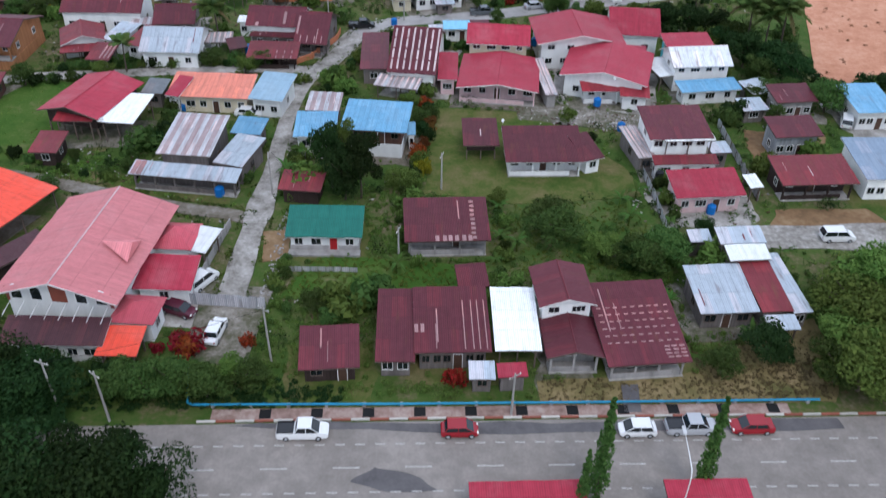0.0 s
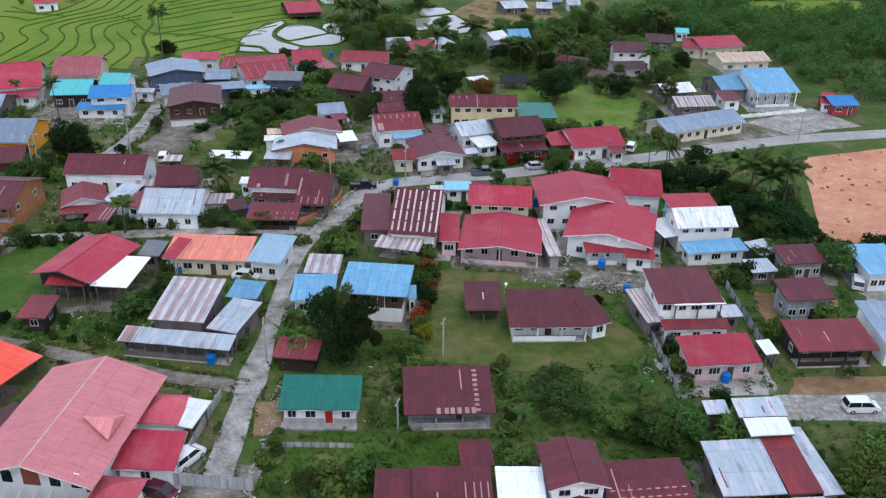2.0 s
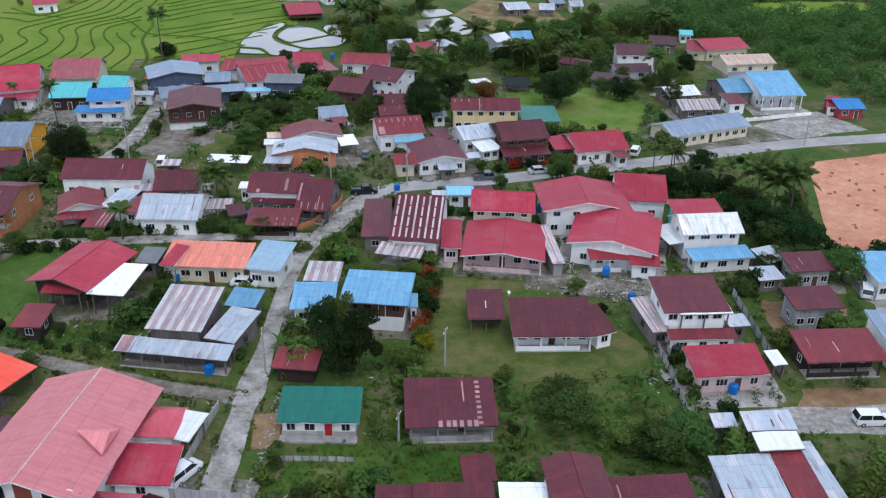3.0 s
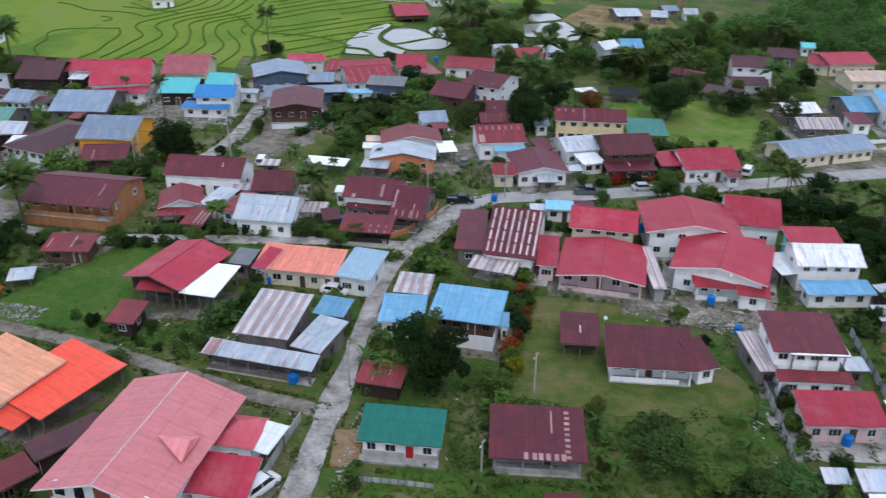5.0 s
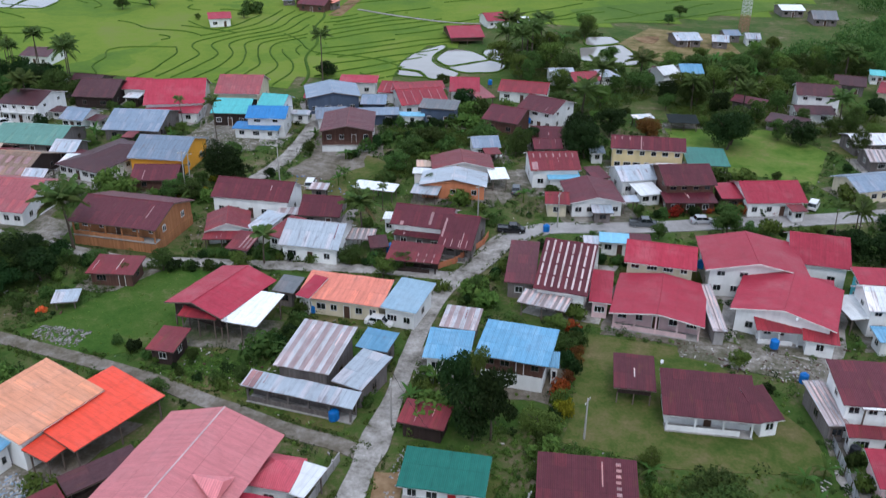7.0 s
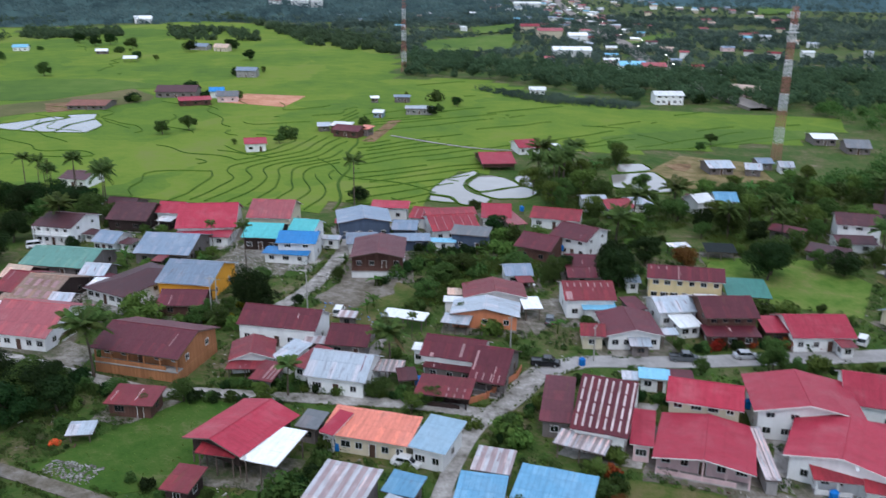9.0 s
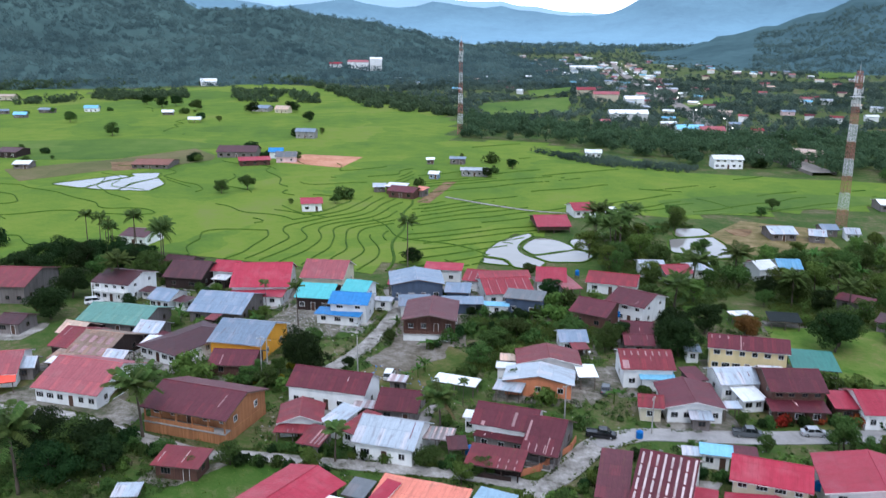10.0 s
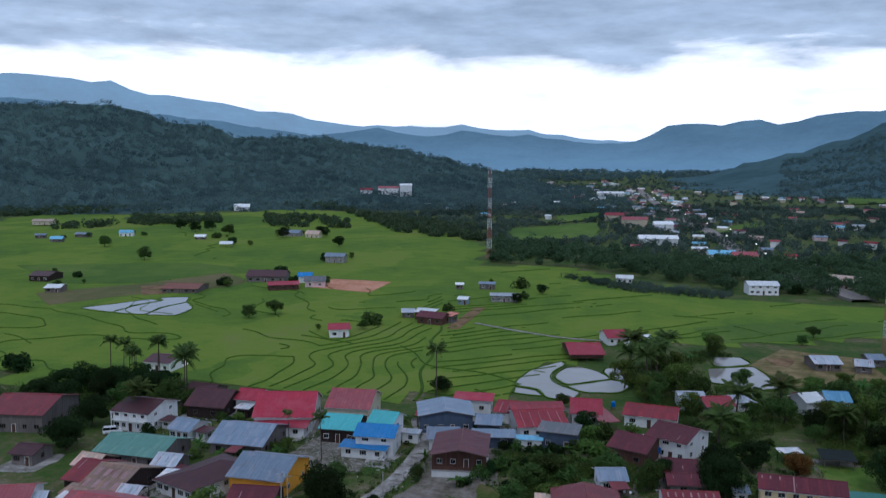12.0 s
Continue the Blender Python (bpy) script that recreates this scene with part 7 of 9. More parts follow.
def plant(kind, x, y, hgt, rad=None):
    """Set one plant; a few models of each kind are turned and scaled, so that no two neighbours look alike."""
    n = COUNT[kind] = COUNT.get(kind, 0) + 1
    h0, r0 = SIZES.get(kind, (1.6, 1.3))
    rad = rad or r0 * hgt / h0
    big = kind in ("dark", "mid") and rad > 4.4
    if big:
        h0, r0 = 10.0, 5.6
    key = model(kind, 10 + n % 3 if big else n % (5 if kind in ("dark", "mid", "light") else 3) + (20 if y > 165 and kind in ("coconut", "areca", "banana") else 0))
    ob, used = PLANTS[key]
    m = pose(x, y, height(x, y), 0, 0, (n * 137.5) % 360)
    sc = (rad / r0, rad / r0, hgt / h0)
    if used:
        ob = copy_thing(ob, m)
    PLANTS[key] = (PLANTS[key][0], True)
    ob.matrix_basis = m @ Matrix.Diagonal((*sc, 1))
    cat, lab = LABELS[kind]
    tagged(ob, lab, cat, cat + "s of the village")
    return ob


WAYS = ((LANE1, 3.2), (LANE2, 1.7), (LANE3, 1.6), (LANE4, 1.8), (LANE5, 2.0), (ROADN, 1.5), (MID, 6.0))


def spots(poly, n, seed, margin, gap=0.0):
    """Up to n places in an area that are clear of houses, lanes, open ground and one another."""
    rng = random.Random(seed)
    x0, x1 = min(p[0] for p in poly), max(p[0] for p in poly)
    y0, y1 = min(p[1] for p in poly), max(p[1] for p in poly)
    near = [(cx, cy, w / 2 + margin, d / 2 + margin, math.cos(a), math.sin(a), w + d + 2 * margin) for cx, cy, w, d, a in RECTS if x0 - w - d < cx < x1 + w + d and y0 - w - d < cy < y1 + w + d]
    lots = [p for p in OPEN if min(q[0] for q in p) < x1 and max(q[0] for q in p) > x0 and min(q[1] for q in p) < y1 and max(q[1] for q in p) > y0]
    ways = [(ax, ay, bx - ax, by - ay, half + margin * 0.6) for line, half in WAYS for (ax, ay), (bx, by) in zip(line, line[1:]) if max(ax, bx) > x0 - 9 and min(ax, bx) < x1 + 9 and max(ay, by) > y0 - 9 and min(ay, by) < y1 + 9]

    def free(x, y):
        for cx, cy, hw, hd, c, s, far in near:
            dx, dy = x - cx, y - cy
            if abs(dx) + abs(dy) < far and abs(dx * c + dy * s) < hw and abs(dy * c - dx * s) < hd:
                return False
        for ax, ay, ex, ey, half in ways:
            q = max(0.0, min(1.0, ((x - ax) * ex + (y - ay) * ey) / (ex * ex + ey * ey)))
            if math.hypot(x - ax - q * ex, y - ay - q * ey) < half:
                return False
        return not any(inside(x, y, p) for p in lots)

    out = []
    for _ in range(n * 6):
        x, y = rng.uniform(x0, x1), rng.uniform(y0, y1)
        if inside(x, y, poly) and free(x, y) and (not gap or all((x - a) ** 2 + (y - b) ** 2 > gap * gap for a, b in out)):
            out.append((x, y))
            if len(out) >= n:
                break
    return out


def undergrowth(poly, n, seed, leaf, hgt, size, label, margin=0.4):
    """Knee- to head-high growth that nobody could count, one mesh for an area."""
    rng = np.random.default_rng(seed)
    cs, rs = [], []
    for x, y in spots(poly, n, seed, margin):
        s = hgt * rng.uniform(0.35, 1.0)
        cs.append((x, y, height(x, y) + s * 0.45))
        rs.append(s * rng.uniform(0.5, 0.9))
    if not cs:
        return
    ob = part("undergrowth", mesh_of("undergrowth", *leaf_cloud(rng, cs, rs, len(cs) * 36, size * 0.66, 0.8), leaf))
    tagged(ob, label, "undergrowth", kind="stuff")


def hedge(line, gap, kinds, hgt, seed):
    """Shrubs in a loose row along a line."""
    rng = random.Random(seed)
    total = sum(math.dist(a, b) for a, b in zip(line, line[1:]))
    s, i = 0.0, 0
    while s < total:
        x, y, _ = along(line, s)
        x, y = x + rng.uniform(-0.6, 0.6), y + rng.uniform(-0.6, 0.6)
        h_ = hgt * rng.uniform(0.6, 1.25)
        plant(kinds[i % len(kinds)], x, y, h_, h_ * rng.uniform(0.55, 0.8))
        i += 1
        s += gap * rng.uniform(0.6, 1.4)


def far_wood(name, places, seed, label, size=(3.2, 5.5), leaf="leaf_far", per=16, fine=0.28):
    """Distant tree crowns: lumpy clusters with gaps, one mesh."""
    rng = np.random.default_rng(seed)
    cs, rs = [], []
    for x, y, z in places:
        s = rng.uniform(*size)
        for _ in range(3):
            cs.append((x + rng.uniform(-0.5, 0.5) * s, y + rng.uniform(-0.5, 0.5) * s, z + s * rng.uniform(0.35, 1.0)))
            rs.append(s * rng.uniform(0.45, 0.75))
    if not cs:
        return
    vs, fs = leaf_cloud(rng, cs, rs, len(cs) * per, size[1] * fine, 0.9, 0.4)
    me = bpy.data.meshes.new(name)
    me.from_pydata(vs, [], fs)
    me.materials.append(MATS[leaf])
    ob = new(name, me)
    tagged(ob, label, "forest", kind="stuff")
    return ob

plant("dark", -18.4, 103.6, 10.5, 2.7)
plant("dark", -14.0, 101.4, 10.8, 3.2)
plant("dark", -16.2, 100.8, 9, 2.9)
plant("light", -17.4, 108.5, 8.6, 2)
plant("mid", 12.5, 92.6, 5.2, 4.2)
plant("mid", 23.0, 87.0, 5, 3.2)
plant("mid", 26.0, 88.3, 5.5, 4)
plant("light", 17.9, 90.0, 3, 3)
plant("banana", 7.4, 90.1, 3.2)
plant("banana", -7.8, 84.7, 3.4)
plant("banana", 22.7, 96.8, 3.4)
plant("banana", 24.6, 103.4, 3)
plant("banana", 22.0, 101.3, 3)
plant("banana", -25.2, 105.9, 3)
plant("coconut", 52.3, 154.4, 10, 4)
plant("coconut", 57.8, 152.6, 10, 4.2)
plant("coconut", 55.7, 154.4, 8, 3.6)
plant("dark", 43.5, 163.7, 6, 3.6)
plant("dark", 48.0, 162.0, 6, 3.6)
plant("mid", 50.7, 156.0, 6, 3.6)
plant("dark", 50.6, 148.6, 6.5, 4)
plant("dark", 54.5, 145.1, 7, 4.4)
plant("dark", 57.5, 142.1, 6, 3.8)
plant("mid", 51.7, 142.9, 5, 3.2)
plant("dark", 48.2, 155.9, 5, 3)
plant("mid", 59.3, 155.4, 6, 3.4)
plant("areca", 36.1, 169.2, 8)
plant("areca", 39.8, 170.1, 9)
plant("mid", 17.3, 169.2, 5.5, 2.6)
plant("mid", 22.3, 222.1, 9, 5.6)
plant("rust", 3.2, 222.3, 5, 2.6)
plant("dark", -11.8, 206.8, 8, 5)
plant("dark", -5.9, 220.8, 7, 4)
plant("mid", -54.3, 252.9, 4, 2.6)
plant("mid", -24.8, 203.9, 6, 3)
plant("mid", 60.0, 131.9, 6, 4)
plant("dark", 47.9, 177.8, 5, 3)
plant("mid", -22.1, 135.5, 3.4, 1.8)
plant("mid", -25.9, 201.4, 5, 2.6)
plant("banana", -44.6, 207.8, 3.5)
plant("banana", -49.6, 208.7, 3.5)
plant("banana", -41.5, 206.2, 3.3)
plant("mid", -39.6, 176.8, 4, 2.4)
plant("banana", -58.9, 179.0, 3.6)
plant("dark", 38.4, 225.9, 6, 4)
plant("banana", 41.6, 231.3, 4)
plant("mid", 33.7, 228.6, 5, 3)
plant("mid", 50.7, 222.0, 6, 3)
plant("dark", -82.9, 170.7, 9, 4.6)
plant("dark", -80.4, 170.3, 7, 4)
plant("yellow", -83.9, 170.8, 2.2, 1.6)
plant("coconut", -93.7, 135.6, 10, 4.6)
plant("areca", -59.5, 138.6, 6, 2.4)
plant("coconut", -46.3, 151.9, 7.5, 3.6)
plant("areca", -95.1, 194.0, 10)
plant("areca", -108.2, 202.4, 7)
plant("areca", -87.7, 245.8, 15)
plant("coconut", -157.7, 230.4, 11, 3.6)
plant("areca", -169.0, 233.0, 13)
plant("areca", -175.0, 229.8, 10)
plant("areca", -175.8, 228.1, 11)
plant("dark", -96.7, 124.9, 7, 5)
plant("dark", -92.1, 124.2, 6, 4)
plant("dark", -97.1, 118.6, 7, 5)
plant("mid", -102.4, 128.1, 6, 4)
plant("dark", -104.2, 123.9, 8, 5)
plant("mid", -74.7, 132.2, 4, 2.4)
plant("mid", -45.4, 142.1, 3.5, 2.4)
plant("mid", -36.0, 142.2, 3, 2)
plant("banana", -58.7, 175.0, 3.6)
plant("banana", -60.0, 171.7, 3.4)
plant("banana", -58.3, 178.1, 3.4)
plant("mid", -22.1, 135.3, 4, 2)
plant("dark", -89.7, 255.4, 5, 3.4)
plant("mid", -152.7, 217.2, 7, 5)
plant("dark", -160.2, 218.1, 7, 5)
plant("mid", -162.3, 211.6, 7, 5)
plant("coconut", -149.3, 200.8, 9, 4)
plant("light", -155.8, 216.3, 5, 3.4)
plant("mid", -145.1, 215.8, 6, 4)
plant("mid", 18.2, 170.0, 6, 3)
plant("dark", 38.6, 164.0, 6, 3.6)
plant("coconut", 39.8, 167.7, 8, 2.6)
plant("mid", -110.9, 181.5, 3, 3)
plant("bush_light", -28.3, 136.5, 2, 1.6)
plant("light", -8.7, 104.7, 3, 2.4)
plant("mid", -7.0, 122.8, 3, 2)
plant("flower", -6.7, 128.8, 2.4, 1.6)
plant("bush_mid", -5.6, 125.6, 2.6, 2)
plant("rust", -5.6, 121.2, 2.6, 1.4)
plant("mid", 12.2, 95.6, 4.2, 4)
plant("coconut", -99.3, 114.2, 11, 4.6)
plant("mid", -98.7, 124.6, 7, 5)
plant("dark", -152.1, 179.1, 8, 5.4)
plant("dark", -158.8, 194.0, 8, 5)
plant("rust", -156.3, 181.0, 4.5, 2.2)
plant("dark", -169.3, 217.0, 8, 5)
plant("dark", -161.4, 216.7, 8, 5)
plant("dark", -171.9, 213.4, 9, 5)
plant("dark", -159.1, 223.4, 7, 4)
plant("dark", -175.1, 202.0, 8, 5)
plant("mid", -84.7, 160.7, 4, 3)
plant("mid", -88.4, 160.8, 4, 2.6)
plant("dark", -10.6, 204.4, 8, 5)
plant("dark", -13.7, 216.6, 7, 4)
plant("dark", -23.2, 208.8, 5, 3)
plant("mid", -34.2, 208.5, 5, 4)
plant("dark", -44.8, 235.4, 5.5, 3)
plant("areca", -46.4, 165.2, 5)
plant("banana", -42.1, 213.0, 3.6)
plant("banana", -45.5, 216.0, 3.6)
plant("mid", -48.8, 195.4, 5, 4)
plant("mid", -46.0, 204.1, 5, 4)
plant("mid", -49.6, 185.5, 4.5, 3.4)
plant("light", -41.7, 278.3, 9, 4.4)
plant("coconut", -41.2, 284.4, 10, 4)
plant("coconut", -35.3, 278.2, 11, 4)
plant("mid", -32.4, 270.2, 8, 4.4)
plant("light", -27.1, 280.3, 9, 4.4)
plant("mid", -21.7, 274.4, 8, 4)
plant("mid", -9.9, 291.2, 6, 4)
plant("rust", 2.9, 220.7, 5, 3)
plant("mid", 1.2, 260.7, 7, 4.4)
plant("mid", 14.4, 252.7, 8, 5)
plant("light", 20.4, 263.6, 9, 4.4)
plant("mid", 28.7, 278.5, 9, 5)
plant("dark", 21.2, 218.3, 9, 5.5)
plant("areca", -182.9, 228.6, 13)
plant("areca", -179.8, 230.4, 12)
plant("areca", -169.3, 232.5, 13)
plant("coconut", -152.6, 222.5, 12, 3.8)
plant("areca", -173.1, 225.8, 11)
plant("areca", -173.3, 227.9, 10)
plant("dark", -184.7, 220.1, 8, 5)
plant("dark", -184.5, 213.5, 8, 5)
plant("dark", -171.3, 216.2, 9, 5)
plant("dark", -169.9, 226.0, 8, 4.5)
plant("dark", -161.5, 225.2, 7, 4.5)
plant("dark", -182.7, 201.8, 8, 5)
plant("mid", -368.5, 469.9, 9, 5)
plant("mid", -444.7, 521.0, 8, 5)
plant("mid", -195.2, 339.7, 7, 4)
plant("mid", -201.4, 329.4, 6, 3.6)
plant("mid", -148.6, 327.0, 4, 2.6)
plant("dark", -485.6, 661.2, 9, 6)
plant("dark", -456.5, 641.7, 9, 6)
plant("dark", -452.8, 656.4, 9, 6)
plant("dark", -293.4, 589.4, 8, 5)
plant("dark", -362.2, 626.0, 9, 6)
plant("dark", -338.8, 648.1, 9, 6)
plant("mid", -415.0, 630.2, 9, 6)
plant("dark", -104.8, 436.3, 5, 3)
plant("dark", -109.5, 407.1, 5, 3)
plant("mid", -107.9, 443.2, 4, 2)
plant("mid", 13.5, 375.0, 5, 3)
plant("mid", 9.1, 360.3, 4, 2.4)
plant("bush_dark", -221.1, 228.6, 6, 4)
plant("bush_dark", -217.9, 229.9, 6, 4)
plant("dark", -42.8, 58.2, 8, 5.5)
plant("dark", -45.4, 60.4, 8, 5)
plant("dark", -41.0, 57.2, 6, 4)
plant("dark", -31.2, 46.2, 11, 6)
plant("dark", -35.6, 46.2, 11, 6.5)
plant("dark", -27.6, 47.4, 10, 5)
plant("dark", -38.2, 45.5, 11, 6)
plant("column", 13.5, 51.8, 14)
plant("column", 23.2, 52.3, 14)
plant("column", 11.7, 49.4, 10)
plant("mid", -21.7, 64.5, 4, 2.6)
plant("mid", -29.7, 63.4, 4.5, 3)
plant("mid", -25.9, 62.7, 4.4, 3)
plant("mid", -32.3, 62.3, 4, 3)
plant("mid", -34.8, 62.6, 4, 3)
plant("light", -23.6, 64.8, 4, 2)
plant("flower", -29.6, 69.8, 2.4, 2.2)
plant("flower", -30.3, 68.9, 2.2, 1.8)
plant("flower", -33.2, 69.1, 1.6, 1)
plant("flower", -23.3, 71.1, 1.5, 1)
plant("dark", 35.0, 71.7, 4.4, 3.4)
plant("mid", 29.1, 69.0, 4, 2.4)
plant("banana", 33.5, 74.6, 3)
plant("light", 46.1, 78.6, 7, 5)
plant("light", 47.3, 74.8, 7, 5)
plant("light", 43.6, 72.5, 6, 4.4)
plant("light", 43.4, 67.4, 7, 5)
plant("mid", 41.2, 68.6, 5, 3.6)
plant("light", 49.9, 82.3, 8, 5)
plant("light", 46.5, 69.3, 7, 5)
plant("flower", -0.0, 65.5, 2.4, 1.3)
plant("mid", 23.3, 87.0, 5, 3.4)
plant("dark", 22.5, 88.4, 4, 3)
plant("mid", -16.5, 77.0, 3, 2)
plant("mid", -14.2, 74.4, 2.6, 2)

# scattered growth between the houses
BACK = [(-55, 175), (-48, 205), (-62, 212), (-30, 215), (-28, 190), (-38, 190)]
WOODE = [(-46, 305), (-20, 340), (4, 312), (12, 300), (40, 320), (80, 300), (60, 292), (48, 250), (30, 262), (5, 258), (-10, 236), (-28, 240), (-34, 262), (-40, 280)]
WOODR = [(62, 330), (85, 262), (96, 232), (110, 222), (170, 240), (170, 360), (90, 380)]
VILL = [(-120, 130), (-150, 190), (-140, 222), (-70, 235), (-20, 240), (40, 235), (60, 180), (60, 120), (45, 75), (-50, 68), (-95, 100)]
LOT = [(-25, 78), (-24, 64), (-12, 65), (-14, 62.8), (38, 66), (44, 84), (26, 90), (22, 100), (6, 96), (-12, 86)]
EASTW = [(44, 66), (46, 90), (72, 91), (80, 70)]
SCRUB = [(-30, 113), (-21, 113), (-20, 92), (-25, 94)]
HEDGE = [(-5.5, 129), (-7.5, 128), (-7, 104), (-4.5, 104)]
OPEN.append([(-25, 283), (-25, 316), (-10, 336), (8, 312), (8, 290), (-6, 278)])
for i_, (x_, y_) in enumerate(spots(WOODE, 64, 11, 1.8, 5.0)):
    k_ = ("mid", "light", "light", "coconut", "mid", "banana", "light", "mid")[i_ % 8]
    plant(k_, x_, y_, 4.5 + (i_ * 7 % 5) * 0.8 + 2.5 * (k_ == "coconut"), 2.4 + (i_ * 5 % 4) * 0.55 + (k_ == "coconut"))
far_wood("wood_east", [(x_, y_, 0.0) for x_, y_ in spots(WOODR, 260, 12, 2.0, 3.0)], 61, "mixed green trees at the village's far edge", (3.0, 5.5), "leaf_mid", 46, 0.11)
for i_, (x_, y_) in enumerate(spots(VILL, 170, 13, 0.9, 4.2)):
    plant(("mid", "bush_light", "bush_light", "dark", "bush_mid", "banana", "light")[i_ % 7], x_, y_, 1.8 + (i_ * 7 % 5) * 0.55)
for i_, (x_, y_) in enumerate(spots(HEDGE, 14, 14, 0.6, 1.3)):
    plant(("bush_mid", "bush_dark", "bush_light", "rust", "bush_dark", "yellow", "flower")[i_ % 7], x_, y_, 1.8 + (i_ % 3) * 0.5, 1.2)
undergrowth(VILL, 2700, 21, "leaf_mid", 1.2, 0.28, "weeds and low shrubs between the houses")
undergrowth(VILL, 1500, 121, "leaf_fresh", 0.7, 0.2, "tufts of long grass between the houses")
undergrowth(VILL, 380, 122, "leaf_dark", 1.9, 0.34, "dark shrubs and creepers round the houses")
undergrowth(BACK, 220, 224, "leaf_fresh", 1.0, 0.22, "long fresh grass among the saplings")
undergrowth(BACK, 420, 222, "leaf_light", 1.8, 0.32, "light green saplings and banana shoots")
undergrowth(BACK, 200, 22, "leaf_mid", 1.8, 0.34, "tangle of shrubs and saplings")
undergrowth(WOODE, 800, 223, "leaf_light", 1.6, 0.34, "light green growth at the wood's edge")
undergrowth(WOODE, 900, 23, "leaf_mid", 2.4, 0.42, "dense undergrowth below the trees")
undergrowth(WOODR, 900, 24, "leaf_mid", 2.8, 0.36, "dense undergrowth below the trees")
undergrowth(LOT, 420, 25, "leaf_light", 0.9, 0.24, "rank grass and weeds on the roadside plot")
undergrowth(EASTW, 420, 26, "leaf_fresh", 2.6, 0.38, "bright green thicket beside the plot")
for line_, gap_, kinds_, h_, seed_ in (
    ([(-36, 143.6), (-54, 141.4), (-72, 138)], 1.7, ("bush_mid", "bush_dark", "bush_light", "bush_mid"), 2.0, 1),
    ([(-60, 134.6), (-74, 133.4)], 2.2, ("bush_dark", "bush_mid"), 2.2, 2),
    ([(6, 174.5), (14, 178.5), (26, 182), (34, 184)], 1.6, ("bush_dark", "bush_mid", "flower", "bush_dark"), 2.0, 3),
    ([(22, 170), (32, 172.5), (44, 177), (60, 184)], 2.6, ("bush_mid", "bush_light", "bush_mid", "bush_dark"), 1.3, 4),
    ([(-31, 104), (-31.4, 112), (-31.6, 120)], 1.8, ("bush_mid", "bush_light"), 1.4, 5),
    ([(-24, 100), (-24.6, 108), (-25, 118), (-25, 128)], 1.8, ("bush_light", "bush_mid", "banana"), 1.7, 6),
    ([(-24, 132), (-22, 140), (-18, 148)], 2.0, ("bush_mid", "bush_dark", "bush_light"), 2.0, 7),
    ([(27, 90), (29, 100), (28.5, 110)], 2.2, ("bush_light", "banana", "bush_mid"), 1.9, 8),
    ([(-48, 128), (-46, 120), (-47, 112)], 1.8, ("bush_dark", "mid", "bush_mid"), 2.6, 9),
    ([(-70, 110), (-62, 107), (-50, 103.5)], 2.0, ("bush_mid", "bush_light", "bush_dark"), 1.7, 10),
    ([(-100, 134), (-88, 131), (-78, 129)], 2.0, ("bush_dark", "mid", "bush_mid"), 2.6, 11),
    ([(-90, 160), (-80, 166), (-72, 166)], 1.8, ("bush_dark", "bush_mid", "yellow"), 2.2, 12),
    ([(-62, 190), (-56, 205), (-46, 212)], 1.8, ("banana", "bush_mid", "bush_dark"), 2.8, 13),
    ([(-110, 186), (-104, 192), (-118, 206)], 2.0, ("banana", "bush_light", "bush_mid"), 2.4, 14),
    ([(-145, 212), (-135, 213), (-128, 208)], 2.0, ("bush_mid", "banana", "bush_dark"), 2.4, 15),
    ([(-70, 228), (-62, 217), (-50, 214), (-40, 222)], 1.9, ("bush_dark", "bush_mid", "banana"), 2.6, 16),
    ([(44, 128), (50, 136), (60, 138)], 2.0, ("bush_dark", "mid"), 3.0, 17),
    ([(-13, 156), (-6, 153), (2, 153)], 2.0, ("bush_mid", "bush_dark"), 1.8, 18),
    ([(62, 141), (70, 141.5), (84, 142)], 2.2, ("bush_dark", "bush_mid"), 2.6, 19),
    ([(-58, 78), (-52, 70), (-44, 66), (-33, 65)], 1.7, ("bush_mid", "bush_dark", "mid"), 2.6, 20),
    ([(20, 88), (26, 92), (34, 90)], 1.9, ("mid", "bush_light", "bush_mid"), 2.8, 21),
    ([(5, 86), (5.5, 94), (5, 100)], 1.8, ("bush_mid", "banana", "bush_light"), 1.8, 22),
    ([(-6, 86), (-8, 94), (-8, 102)], 1.8, ("bush_light", "bush_mid"), 1.4, 23),
    ([(-22, 86), (-22, 80), (-20, 76)], 1.5, ("bush_mid", "bush_light"), 1.6, 24),
):
    hedge(line_, gap_, kinds_, h_, seed_)
undergrowth(SCRUB, 60, 27, "leaf_light", 1.0, 0.25, "weeds by the cottage")
undergrowth([(-60, 66), (-31, 66), (-25, 63.5), (-25, 61.5), (-60, 60.5)], 160, 28, "leaf_mid", 1.8, 0.32, "overgrown verge behind the pipe")
undergrowth([(-56, 64), (-31, 64.5), (-12, 66), (-12, 62.4), (-30, 60.4), (-56, 58.6)], 520, 47, "leaf_dark", 0.7, 0.24, "dark rank weeds on the roadside bank")
undergrowth([(-175, 190), (-150, 212), (-163, 236), (-205, 215), (-230, 200)], 420, 29, "leaf_mid", 2.8, 0.42, "green thicket at the edge of the rice fields")
undergrowth([(-118, 133), (-60, 133), (-74, 106), (-100, 96), (-125, 110)], 260, 30, "leaf_mid", 1.6, 0.3, "weeds round the timber houses")


